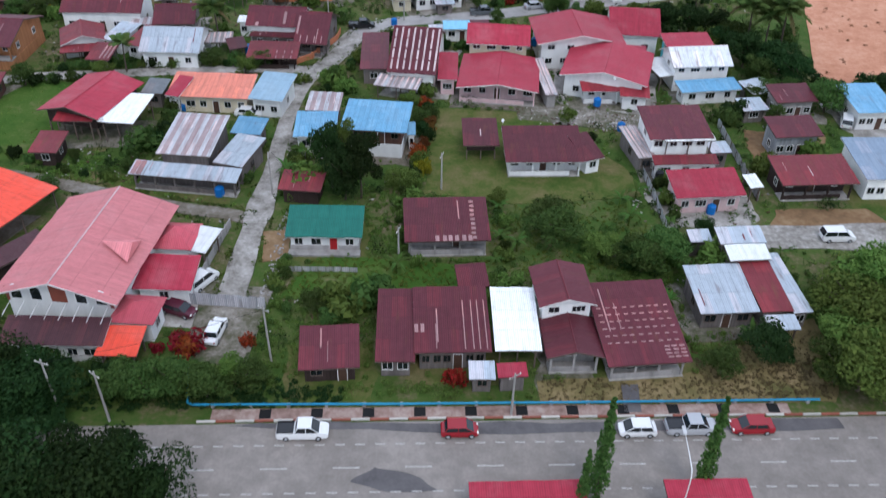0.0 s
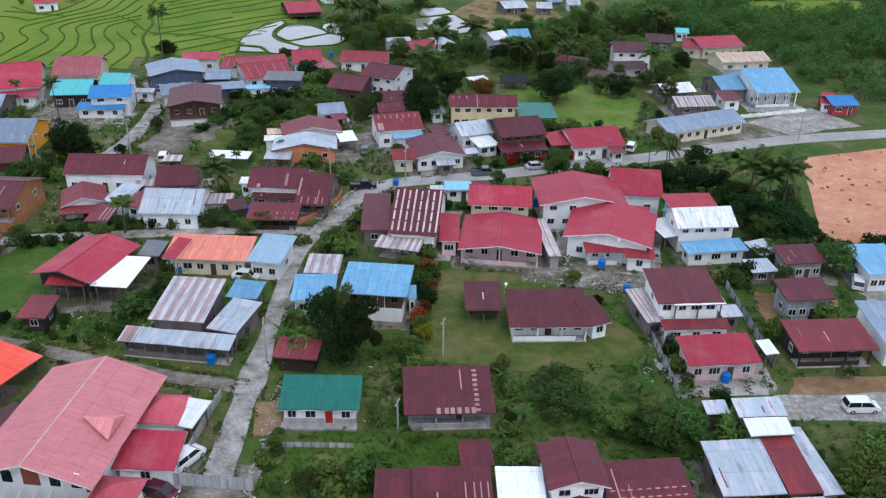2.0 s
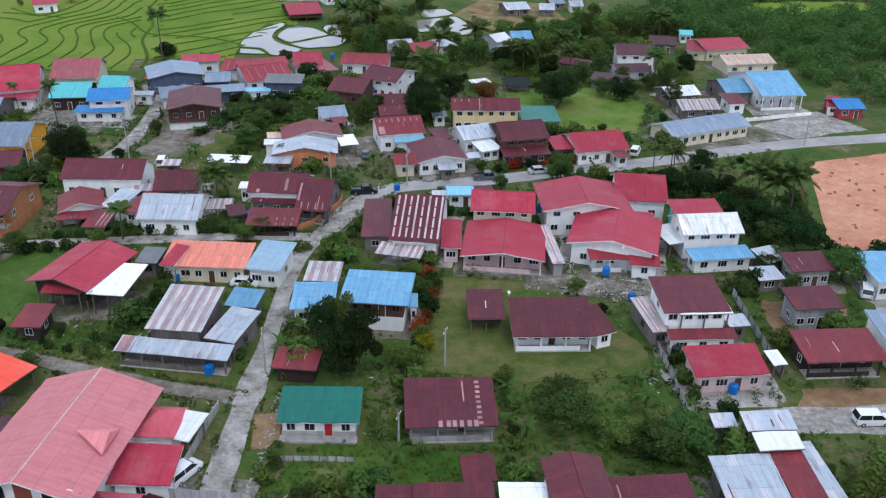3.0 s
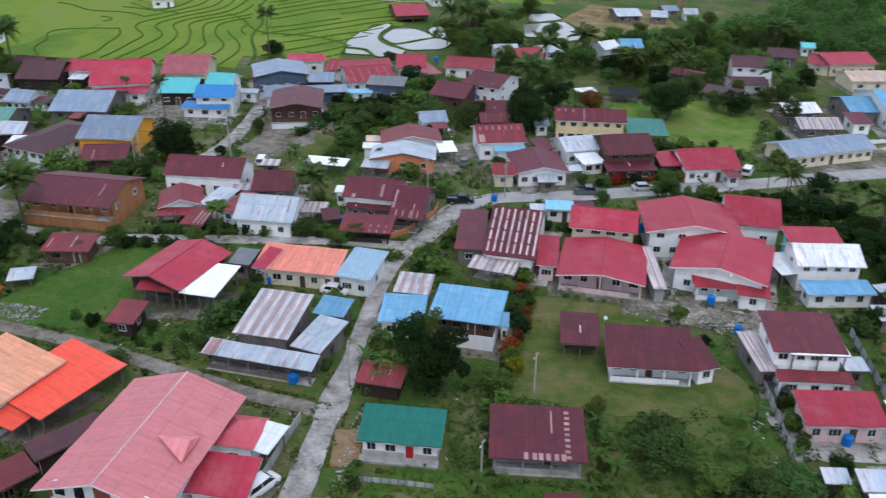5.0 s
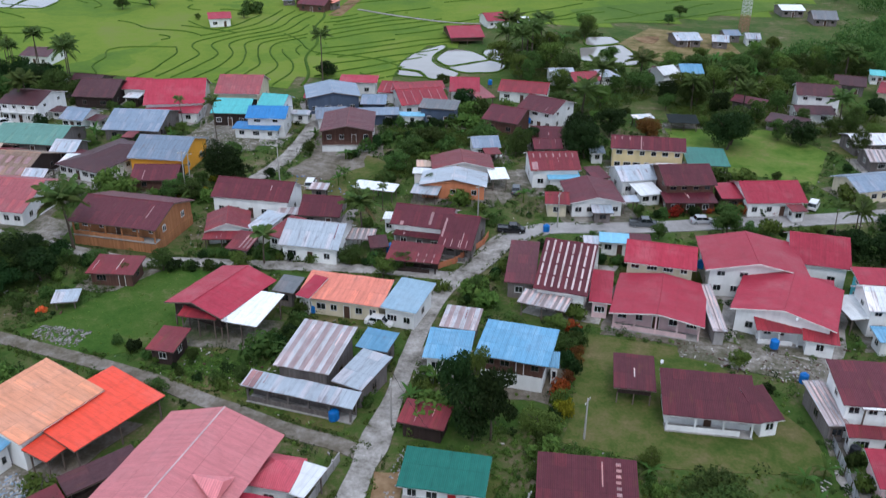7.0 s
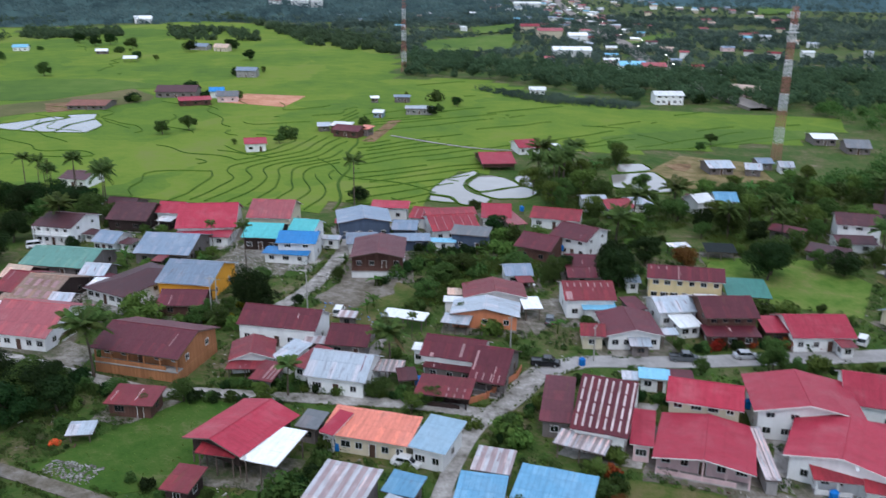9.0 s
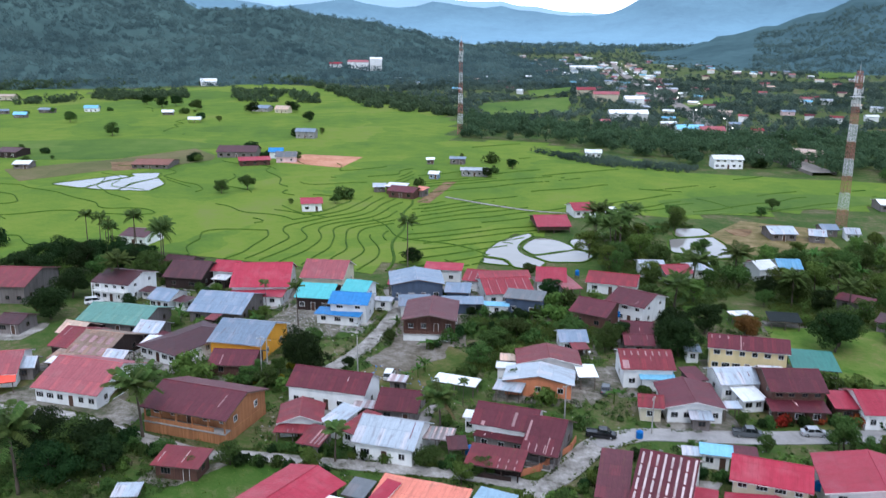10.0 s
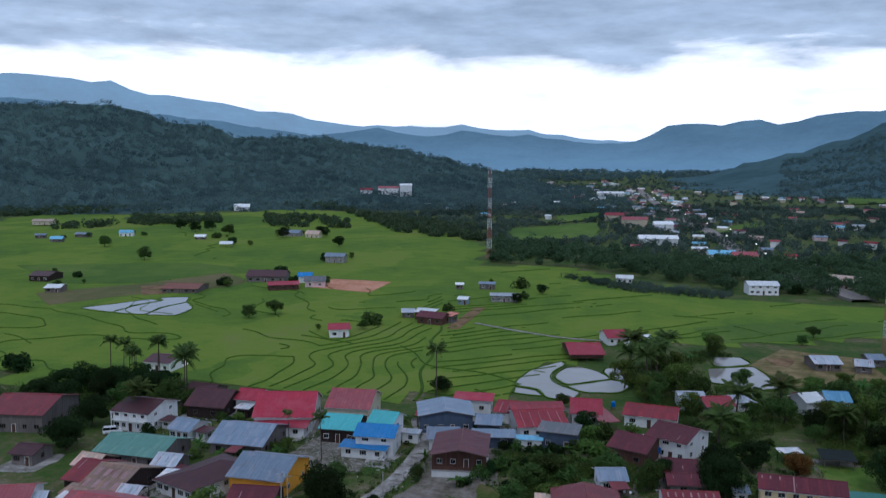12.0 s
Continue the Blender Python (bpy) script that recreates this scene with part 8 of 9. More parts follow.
# long grass that creeps over the edges of the lanes
def verges(lines, seed, leaf):
    rng = np.random.default_rng(seed)
    cs, rs = [], []
    for line, half in lines:
        total = sum(math.dist(a, b) for a, b in zip(line, line[1:]))
        for i in range(int(total / 0.45)):
            x, y, a = along(line, i * 0.45)
            for s in (-1, 1):
                if noise.noise((x * 0.25, y * 0.25, 3.0 * s + seed)) > 0.08:
                    o = s * (half + rng.uniform(0.05, 0.9))
                    cs.append((x - o * math.sin(radians(a)), y + o * math.cos(radians(a)), 0.15))
                    rs.append(rng.uniform(0.15, 0.42))
    tagged(part("grass_verge", mesh_of("grass_verge", *leaf_cloud(rng, cs, rs, len(cs) * 9, 0.2, 0.6), leaf)), "long grass along the edges of the lanes", "grass", kind="stuff")


for seed_, leaf_ in ((31, "leaf_light"), (32, "leaf_mid")):
    verges(((LANE1[:12], 1.45), (LANE2, 1.5), (LANE3, 1.2), (LANE4, 1.5)), seed_, leaf_)
undergrowth([(-110, 499), (-75, 493), (-17, 468), (-24, 452), (-61, 458), (-80, 470)], 330, 34, "leaf_valley", 3.2, 0.7, "low scrub on a bank in the rice fields")
undergrowth([(12, 234), (60, 232), (62, 262), (30, 262), (6, 256)], 420, 35, "leaf_light", 2.0, 0.34, "light green saplings and shrubs by the wood")
undergrowth([(-14, 104), (-6, 104), (6, 100), (6, 80), (-14, 80)], 330, 36, "leaf_light", 0.6, 0.2, "lush grass round the cottages")
KEEP = list(OPEN)
OPEN.clear()
undergrowth([(-22, 79), (-18, 88), (3, 87), (2, 79)], 420, 39, "leaf_fresh", 0.42, 0.14, "rough long grass below the cottage", 0.1)
undergrowth([(4, 100.5), (23, 103), (26, 96), (22, 86), (3, 85)], 520, 40, "leaf_fresh", 0.45, 0.15, "rough grass and weeds on the plot", 0.1)
undergrowth([(4, 98), (24, 99), (25, 92), (20, 86), (6, 86)], 120, 41, "leaf_mid", 1.0, 0.2, "low weeds on the plot", 0.1)
undergrowth([(-74, 134), (-56, 133), (-60, 112), (-72, 106), (-86, 108)], 160, 42, "leaf_fresh", 0.22, 0.12, "long grass on the lawn by the timber house", 0.1)
undergrowth([(-64, 112), (-34, 106), (-34, 99), (-64, 101)], 260, 43, "leaf_fresh", 0.6, 0.16, "scattered weeds before the old house", 0.3)
OPEN.extend(KEEP)
for i_, (x_, y_) in enumerate(spots([(8, 236), (60, 232), (62, 262), (30, 262), (6, 256)], 22, 38, 1.4, 4.0)):
    plant(("mid", "banana", "light", "coconut", "mid", "dark")[i_ % 6], x_, y_, (5.0, 3.6, 4.5, 8.0, 6.0, 6.5)[i_ % 6])


# trees and bushes that stand about the field houses
for i_, (x_, y_) in enumerate(((-130, 350), (-152, 314), (-250, 425), (-225, 408), (-117, 411), (-134, 441), (-253, 507), (-500, 545), (-484, 590), (-415, 592), (-366, 555), (-364, 645), (-343, 642), (-629, 651), (-270, 380), (-359, 381), (-325, 353), (-576, 895), (-5, 480))):
    for k_ in range(2):
        a_ = i_ * 1.3 + k_ * 1.7
        r_ = 9 + (i_ * 5 + k_ * 7) % 9
        plant(("mid", "bush_mid", "light", "bush_dark")[(i_ + k_) % 4], x_ + r_ * math.cos(a_), y_ + r_ * 1.4 * abs(math.sin(a_)) + 3, 2.6 + (i_ * 3 + k_ * 5) % 4)


# ---------------- distant woods and town ----------------
TOWN = [(-215, 780), (-120, 640), (-70, 560), (10, 510), (70, 520), (150, 690), (150, 1390), (-100, 1770), (-400, 2250), (-640, 2150), (-540, 1400), (-500, 1150), (-310, 922)]
rng_ = random.Random(5)
belt = []
BELT = [(-170, 545), (-115, 548), (-16, 476), (50, 470), (120, 480), (180, 620), (60, 620), (-60, 600), (-150, 640), (-190, 640)]
for x_, y_ in spots(BELT, 620, 41, 1.0):
    belt.append((x_, y_, height(x_, y_) + rng_.uniform(0, 3)))
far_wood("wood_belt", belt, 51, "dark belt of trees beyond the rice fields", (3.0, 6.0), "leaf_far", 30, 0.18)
mixed = []
VALLEY = [(-190, 640), (-60, 600), (180, 600), (500, 700), (620, 1500), (200, 2300), (-500, 2500), (-760, 2100), (-560, 1500), (-560, 1080), (-470, 935), (-330, 800), (-230, 710)]
NEARV = [(-190, 640), (-60, 600), (180, 600), (420, 700), (380, 1250), (-420, 1250), (-520, 1090), (-470, 935), (-330, 800), (-230, 710)]
for area_, n_, seed_ in ((NEARV, 4600, 42), (VALLEY, 3800, 49)):
    for x_, y_ in spots(area_, n_, seed_, 0.5):
        if noise.noise((x_ / 120, y_ / 120, 0.2)) > -0.34:
            mixed.append((x_, y_, height(x_, y_)))
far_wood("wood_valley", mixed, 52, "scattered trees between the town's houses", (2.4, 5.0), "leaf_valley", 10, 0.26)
deep = []
for x_, y_ in spots([(-760, 2000), (-300, 2500), (200, 2300), (900, 1500), (1100, 2400), (-100, 3500), (-1100, 3400)], 2400, 48, 0.0):
    if noise.noise((x_ / 160, y_ / 160, 0.7)) > -0.1:
        deep.append((x_, y_, height(x_, y_)))
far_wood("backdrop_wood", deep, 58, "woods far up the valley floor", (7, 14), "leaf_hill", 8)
edge = []
for x_, y_ in spots([(-760, 700), (-640, 965), (-470, 935), (-560, 1080), (-760, 1040), (-1000, 760)], 700, 43, 0.5):
    edge.append((x_, y_, height(x_, y_)))
close = []
for x_, y_ in spots([(40, 300), (95, 380), (60, 470), (200, 480), (260, 330), (180, 240)], 420, 44, 1.0):
    close.append((x_, y_, rng_.uniform(0, 2.5)))
far_wood("wood_close", close, 59, "dense mixed wood behind the village", (3.0, 6.0), "leaf_mid", 46, 0.11)
for i_, (poly_, n_) in enumerate((
    ([(-813, 770), (-715, 941), (-659, 869), (-744, 706)], 260), ([(-616, 750), (-534, 790), (-491, 729), (-550, 672)], 90), ([(-492, 810), (-392, 807), (-354, 730), (-432, 714)], 70), ([(-473, 939), (-242, 763), (-208, 659), (-306, 721)], 200), ([(-609, 644), (-586, 691), (-555, 656), (-583, 617)], 24),
)):
    edge += [(x_, y_, height(x_, y_) - 1.0) for x_, y_ in spots(poly_, n_, 80 + i_, 1.0)]
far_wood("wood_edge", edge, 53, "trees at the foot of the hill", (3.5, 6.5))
# hillside canopies, in the leaves that carry the painted haze glow
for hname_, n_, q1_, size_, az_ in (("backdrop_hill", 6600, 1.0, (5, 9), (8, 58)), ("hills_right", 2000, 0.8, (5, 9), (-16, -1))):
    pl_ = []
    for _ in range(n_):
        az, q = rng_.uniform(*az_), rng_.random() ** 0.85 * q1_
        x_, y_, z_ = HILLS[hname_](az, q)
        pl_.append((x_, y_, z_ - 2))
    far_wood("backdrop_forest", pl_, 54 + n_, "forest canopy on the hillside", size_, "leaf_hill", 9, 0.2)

ROAD_T = [(40, 470), (6, 560), (-12, 616), (-48, 819), (-80, 944), (-155, 1314), (-254, 1853)]
ribbon("road_town", ROAD_T, 12.0, 1.6, "asphalt", "main street of the distant town", category="road", skirt=4.0)
WALLS_T = ("white", "cream", "palepink", "greyplaster", "white")
ROOFS_T = ("white", "zinc", "red2", "bluegrey", "pinkred", "tan", "maroon", "white", "paleblue")
town_spots = spots(TOWN, 120, 45, 3.0, 22.0)
for i_ in range(46):
    x_, y_, a_ = along(ROAD_T, 130 + i_ * 24)
    town_spots.append((x_ + (16 + i_ * 7 % 19) * (1 if i_ % 2 else -1), y_ + i_ * 5 % 11))
for i_, (x_, y_) in enumerate(town_spots):
    hh = house("small distant town house with a pale metal roof", x_, y_, (i_ * 47) % 50 - 20)
    hh.location.z = height(x_, y_)
    vol(hh, 0, 0, 0, 6 + i_ * 7 % 5 + y_ / 500, 6 + i_ * 5 % 3, 2.6 + (i_ * 3 % 4) * 0.6, 1.3, "G", ROOFS_T[i_ * 5 % 9], WALLS_T[i_ % 5], wins=0)
    tagged(hh, category="house", group="houses of the town")
for x_, y_, w_, d_, e_, r_, wl_, lab_ in (
    (-80, 700, 30, 12, 5, "white", "white", "long white market hall in the town"), (-30, 610, 18, 10, 5, "paleblue", "white", "town building with turquoise roof"),
    (-16, 606, 16, 9, 5, "pinkred", "white", "town building with pale red roof"), (-484, 1108, 28, 16, 20, "pinkred", "white", "large white block with red roofs at the hill foot"),
    (-461, 1114, 17, 14, 24, "white", "white", "tall white block at the hill foot"), (-512, 1098, 18, 14, 17, "red2", "white", "white block with red roof at the hill foot"),
    (-120, 860, 24, 12, 7, "pinkred", "cream", "row of town shops with red roofs"), (-90, 830, 18, 11, 6, "white", "white", "row of pale town shops"),
    (-150, 930, 20, 11, 6, "red2", "cream", "row of town shops with red roofs"), (-240, 1450, 44, 14, 7, "white", "white", "long white buildings far up the valley"),
):
    hh = house(lab_, x_, y_, 18)
    hh.location.z = height(x_, y_)
    vol(hh, 0, 0, 0, w_, d_, e_, 2.5, "G", r_, wl_, wins=8 if e_ > 12 else 0)
    tagged(hh, category="building", group="buildings of the town")
lamp_me = mesh_of("pole", *tube([(0, 0, 0), (0, 0, 8.5), (0.5, 0, 9.2), (1.8, 0, 9.4)], [0.12, 0.08, 0.06, 0.05], 6), "steel_white")
head_me = mesh_of("lamp_head", *box_data([(1.3, -0.3, 9.15, 2.3, 0.3, 9.5)]), "lit_lamp")
for i_ in range(18):
    x_, y_, a_ = along(ROAD_T, 110 + i_ * 58)
    sl = root("street_lamp", x_ + (7 if i_ % 2 else -7), y_, 180 * (i_ % 2), 1.0)
    tagged(sl, "lit street lamp along the town road", "street lamp", "street lamps of the town")
    part("pole", lamp_me, sl)
    part("lamp_head", head_me, sl, None, "glowing lamp head")


def mast(x, y, hgt, base_w, top_w, label):
    """A lattice mast in red and white bands: legs, rings and crossed braces, band by band."""
    t = root("telecom_mast", x, y, 20, height(x, y))
    tagged(t, label, "mast", "telecom masts")
    n = 9
    wd = lambda q: base_w + (top_w - base_w) * q
    for i in range(n):
        q0, q1 = i / n, (i + 1) / n
        rods = []
        sub = 4
        for j in range(sub):
            a0, a1 = q0 + (q1 - q0) * j / sub, q0 + (q1 - q0) * (j + 1) / sub
            r0, r1 = wd(a0) / 2, wd(a1) / 2
            cs = ((-1, -1), (1, -1), (1, 1), (-1, 1))
            for k in range(4):
                (ux, uy), (vx, vy) = cs[k], cs[(k + 1) % 4]
                rods.append(tube([(ux * r0, uy * r0, a0 * hgt), (ux * r1, uy * r1, a1 * hgt)], [0.08, 0.08], 5))
                rods.append(tube([(ux * r0, uy * r0, a0 * hgt), (vx * r1, vy * r1, a1 * hgt)], [0.05, 0.05], 4))
                rods.append(tube([(vx * r0, vy * r0, a0 * hgt), (ux * r1, uy * r1, a1 * hgt)], [0.05, 0.05], 4))
                rods.append(tube([(ux * r1, uy * r1, a1 * hgt), (vx * r1, vy * r1, a1 * hgt)], [0.05, 0.05], 4))
        part("mast_section", mesh_of("mast_section", *merge(*rods), "steel_red" if i % 2 == 0 else "steel_white"), t)
    for q, k in ((0.80, 3), (0.88, 3), (0.95, 4)):
        for i in range(k):
            a = 2 * math.pi * i / k + q * 9
            r = wd(q) / 2 + 0.7
            part("antenna", bevel_mesh("antenna", [(-0.2, -0.12, -1.1, 0.2, 0.12, 1.1)], "steel_white", 0.04), t, pose(r * math.cos(a), r * math.sin(a), hgt * q, 0, 0, math.degrees(a) + 90))
    part("platform", mesh_of("platform", *box_data([(-1.7, -1.7, hgt * 0.84, 1.7, 1.7, hgt * 0.843)]), "steel_white"), t)
    part("lightning_rod", mesh_of("lightning_rod", *tube([(0, 0, hgt * 0.98), (0, 0, hgt * 1.06)], [0.08, 0.03], 5), "steel_white"), t)


mast(35.7, 353.5, 54, 2.7, 1.5, "tall red and white lattice mast beside zinc sheds")
mast(-171, 562, 59, 3.2, 1.3, "red and white lattice telecom mast at the wood belt")


# ---------------- vehicles ----------------
def car(x, y, yaw, paint, body="hatch", label="", z=0.07):
    """Body with a shaped shell, glazed cabin, four wheels with rims, lights and bumpers."""
    c = root("car", x, y, yaw, z)
    tagged(c, label, "car" if body != "pickup" else "pickup truck", "parked vehicles")
    ln, wd, cab = {"hatch": (3.8, 1.66, (-0.35, 0.22)), "sedan": (4.4, 1.72, (-0.30, 0.18)), "suv": (4.5, 1.84, (-0.46, 0.2)), "pickup": (5.2, 1.82, (-0.10, 0.22))}[body]
    hb, ht = (0.92, 1.48) if body in ("hatch", "sedan") else (1.05, 1.75)
    bm = bmesh.new()

    def loft(sections):
        rings = []
        for xx, half, z0, z1 in sections:
            rings.append([bm.verts.new(p) for p in ((xx, -half, z0), (xx, half, z0), (xx, half, (z0 + z1) / 2), (xx, half * 0.9, z1), (xx, -half * 0.9, z1), (xx, -half, (z0 + z1) / 2))])
        for r0, r1 in zip(rings, rings[1:]):
            for i in range(6):
                bm.faces.new((r0[i], r0[(i + 1) % 6], r1[(i + 1) % 6], r1[i]))
        bm.faces.new(rings[0][::-1])
        bm.faces.new(rings[-1])

    w2, l2 = wd / 2, ln / 2
    loft([(-l2, w2 * 0.86, 0.42, hb * 0.86), (-l2 + 0.12, w2 * 0.96, 0.3, hb), (-l2 + 0.7, w2, 0.26, hb), (l2 - 1.2, w2, 0.26, hb), (l2 - 0.25, w2 * 0.95, 0.28, hb * 0.86), (l2, w2 * 0.82, 0.4, hb * 0.7)])
    bmesh.ops.recalc_face_normals(bm, faces=bm.faces[:])
    me = bpy.data.meshes.new("body")
    bm.to_mesh(me)
    bm.free()
    me.materials.append(MATS[paint])
    part("body", me, c)
    x0, x1 = cab[0] * ln, cab[1] * ln
    r = 0.84 * w2
    gl = [(x0 - 0.2, -w2 * 0.9, hb), (x1 + 0.55, -w2 * 0.9, hb), (x1 + 0.55, w2 * 0.9, hb), (x0 - 0.2, w2 * 0.9, hb), (x0 + 0.12, -r, ht - 0.06), (x1 - 0.2, -r, ht - 0.06), (x1 - 0.2, r, ht - 0.06), (x0 + 0.12, r, ht - 0.06)]
    part("cabin_glass", mesh_of("cabin_glass", gl, [(4, 5, 6, 7), (0, 1, 5, 4), (1, 2, 6, 5), (2, 3, 7, 6), (3, 0, 4, 7)], "glass"), c, None, "dark tinted windows")
    part("roof_panel", bevel_mesh("roof_panel", [(x0 + 0.08, -r - 0.01, ht - 0.07, x1 - 0.16, r + 0.01, ht)], paint, 0.03), c)
    if body == "pickup":
        part("cargo_bed", mesh_of("cargo_bed", *box_data([(-l2 + 0.1, -w2 * 0.88, hb, x0 - 0.3, -w2 * 0.78, hb + 0.12), (-l2 + 0.1, w2 * 0.78, hb, x0 - 0.3, w2 * 0.88, hb + 0.12), (-l2 + 0.1, -w2 * 0.78, hb, -l2 + 0.18, w2 * 0.78, hb + 0.12), (-l2 + 0.18, -w2 * 0.78, hb - 0.01, x0 - 0.3, w2 * 0.78, hb + 0.015)]), "car_black"), c, None, "dark open load bed")
    pil = []
    for xx, xt in ((x0 - 0.2, x0 + 0.12), ((x0 + x1) / 2 + 0.1, (x0 + x1) / 2 + 0.1), (x1 + 0.55, x1 - 0.2)):
        for s in (-1, 1):
            pil.append(tube([(xx, s * w2 * 0.91, hb), (xt, s * (r + 0.012), ht - 0.05)], [0.045, 0.04], 5))
    for pv in pil:
        part("pillar", mesh_of("pillar", *pv, paint), c)
    for sx in (-0.31, 0.31):
        for s in (-1, 1):
            ty = tube([(sx * ln, s * (w2 - 0.2), 0.31), (sx * ln, s * (w2 + 0.015), 0.31)], [0.31, 0.31], 14)
            wh = part("wheel", mesh_of("wheel", *ty, "tyre"), c)
            part("rim", mesh_of("rim", *tube([(sx * ln, s * (w2 + 0.01), 0.31), (sx * ln, s * (w2 + 0.03), 0.31)], [0.19, 0.17], 10), "car_silver"), wh)
    for s in (-1, 1):
        part("headlight", bevel_mesh("headlight", [(l2 - 0.2, s * w2 * 0.66 - 0.16, 0.58, l2 - 0.02, s * w2 * 0.66 + 0.16, 0.74)], "lamp_glass", 0.03), c, None, "clear headlight")
        part("tail_light", bevel_mesh("tail_light", [(-l2 - 0.01, s * w2 * 0.72 - 0.1, 0.6, -l2 + 0.1, s * w2 * 0.72 + 0.1, 0.82)], "car_red", 0.02), c, None, "red tail light")
    part("number_plate", mesh_of("number_plate", *box_data([(l2 - 0.01, -0.25, 0.42, l2 + 0.015, 0.25, 0.53)]), "car_white"), c, None, "plain plate")
    RECTS.append((x, y, ln, wd, radians(yaw)))


for args_ in (
    (-15.1, 58.2, 4, "car_white", "pickup", "white pickup truck parked at the kerb"), (0.6, 59.2, 4, "car_red", "hatch", "dark red hatchback parked at the kerb"),
    (18.6, 60.2, 184, "car_white", "hatch", "white hatchback parked at the kerb"), (24.1, 60.8, 4, "car_silver", "pickup", "silver pickup truck with dark bed at the kerb"),
    (30.4, 61.2, 184, "car_red", "sedan", "bright red saloon parked at the kerb"), (-27.4, 72.3, 85, "car_white", "sedan", "white saloon on the gravel yard"),
    (-32.6, 75.8, -18, "car_maroon", "sedan", "dark maroon car by the zinc fence"), (-31.2, 81.2, 62, "car_white", "suv", "white car under the red roof's edge"),
    (-20.6, 161.2, 8, "car_black", "pickup", "black pickup truck on the village lane"), (3.0, 169.9, 10, "car_grey", "pickup", "dark grey pickup truck on the grass verge"),
    (13.8, 174.0, 15, "car_silver", "sedan", "silver saloon at the roadside"), (50.2, 95.3, 4, "car_white", "suv", "white estate car on the gravel drive"),
    (62.3, 127.8, 70, "car_white", "suv", "white van among shrubs"), (-64.0, 173.0, 100, "car_white", "suv", "white car at the end of the stony lane"),
    (-34.8, 124.0, -4, "car_white", "sedan", "white saloon beside the orange-roofed house"), (35.6, 186.8, 70, "car_white", "suv", "white van beside the red bungalow"),
    (-150.5, 192, 40, "car_white", "suv", "white van on the grass"), (-22.6, 180.5, 95, "car_grey", "sedan", "grey car on the grass between houses"),
    (40, 49, 4, "car_white", "hatch", "white hatchback across the main road"), (44, 49.5, 4, "car_silver", "hatch", "silver hatchback across the main road"),
    (49.5, 50, 4, "car_white", "sedan", "white saloon across the main road"), (1.0, 48.2, 4, "car_grey", "hatch", "dark car across the main road"),
):
    car(*args_)


# ---------------- fences, tanks, poles, loose things ----------------
def water_tank(x, y, z, col="tank_blue", r=0.55, hgt=1.3, stand=0.0):
    t = root("water_tank", x, y, 0, z)
    word = "blue" if col == "tank_blue" else "black"
    tagged(t, f"{word} plastic water tank beside a house", "water tank", "water tanks")
    z0 = stand
    ribs = []
    hs, rs = [0, 0.04], [r * 0.94, r]
    for i in range(4):
        q = 0.1 + 0.75 * i / 4
        hs += [q * hgt, (q + 0.06) * hgt, (q + 0.12) * hgt]
        rs += [r, r * 1.04, r]
    hs += [0.86 * hgt, 0.97 * hgt, hgt]
    rs += [r, r * 0.6, r * 0.34]
    part("tank_body", mesh_of("tank_body", *tube([(0, 0, z0 + q) for q in hs], rs, 16), col), t)
    part("tank_lid", mesh_of("tank_lid", *tube([(0, 0, z0 + hgt), (0, 0, z0 + hgt + 0.08), (0, 0, z0 + hgt + 0.1)], [r * 0.38, r * 0.38, r * 0.2], 12), col), t)
    if stand:
        for px, py in ((-1, -1), (1, -1), (1, 1), (-1, 1)):
            part("stand_leg", mesh_of("stand_leg", *box_data([(px * r * 0.8 - 0.05, py * r * 0.8 - 0.05, 0, px * r * 0.8 + 0.05, py * r * 0.8 + 0.05, stand - 0.06)]), "post_wood"), t)
        part("stand_top", mesh_of("stand_top", *box_data([(-r, -r, stand - 0.06, r, r, stand)]), "post_wood"), t)


TANKS = ((-33.9, 100.7, 0.0, "tank_blue"), (-45.6, 125.4, 0.0, "tank_blue"), (-41.5, 143.5, 0.0, "tank_blue"), (-40.0, 148.4, 0.0, "tank_blue"), (-14.4, 163.1, 0.0, "tank_blue"), (22.0, 130.5, 0.6, "tank_blue"), (25.1, 123.4, 0.0, "tank_blue"), (12.5, 151.4, 1.8, "tank_blue"), (28.5, 107.7, 0.8, "tank_black"), (34.6, 100.6, 0.0, "tank_blue"), (-71.5, 147.1, 0.6, "tank_blue"), (-40.1, 148.0, 0.0, "tank_blue"), (-71.4, 144.9, 1.0, "tank_blue"), (-25.7, 223.2, 1.2, "tank_blue"), (-41.2, 255.6, 1.0, "tank_blue"), (-33.8, 100.9, 0.0, "tank_blue"))
for x_, y_, st_, col_ in TANKS:
    water_tank(x_, y_, 0.0, col_, 0.6, 1.45, st_)


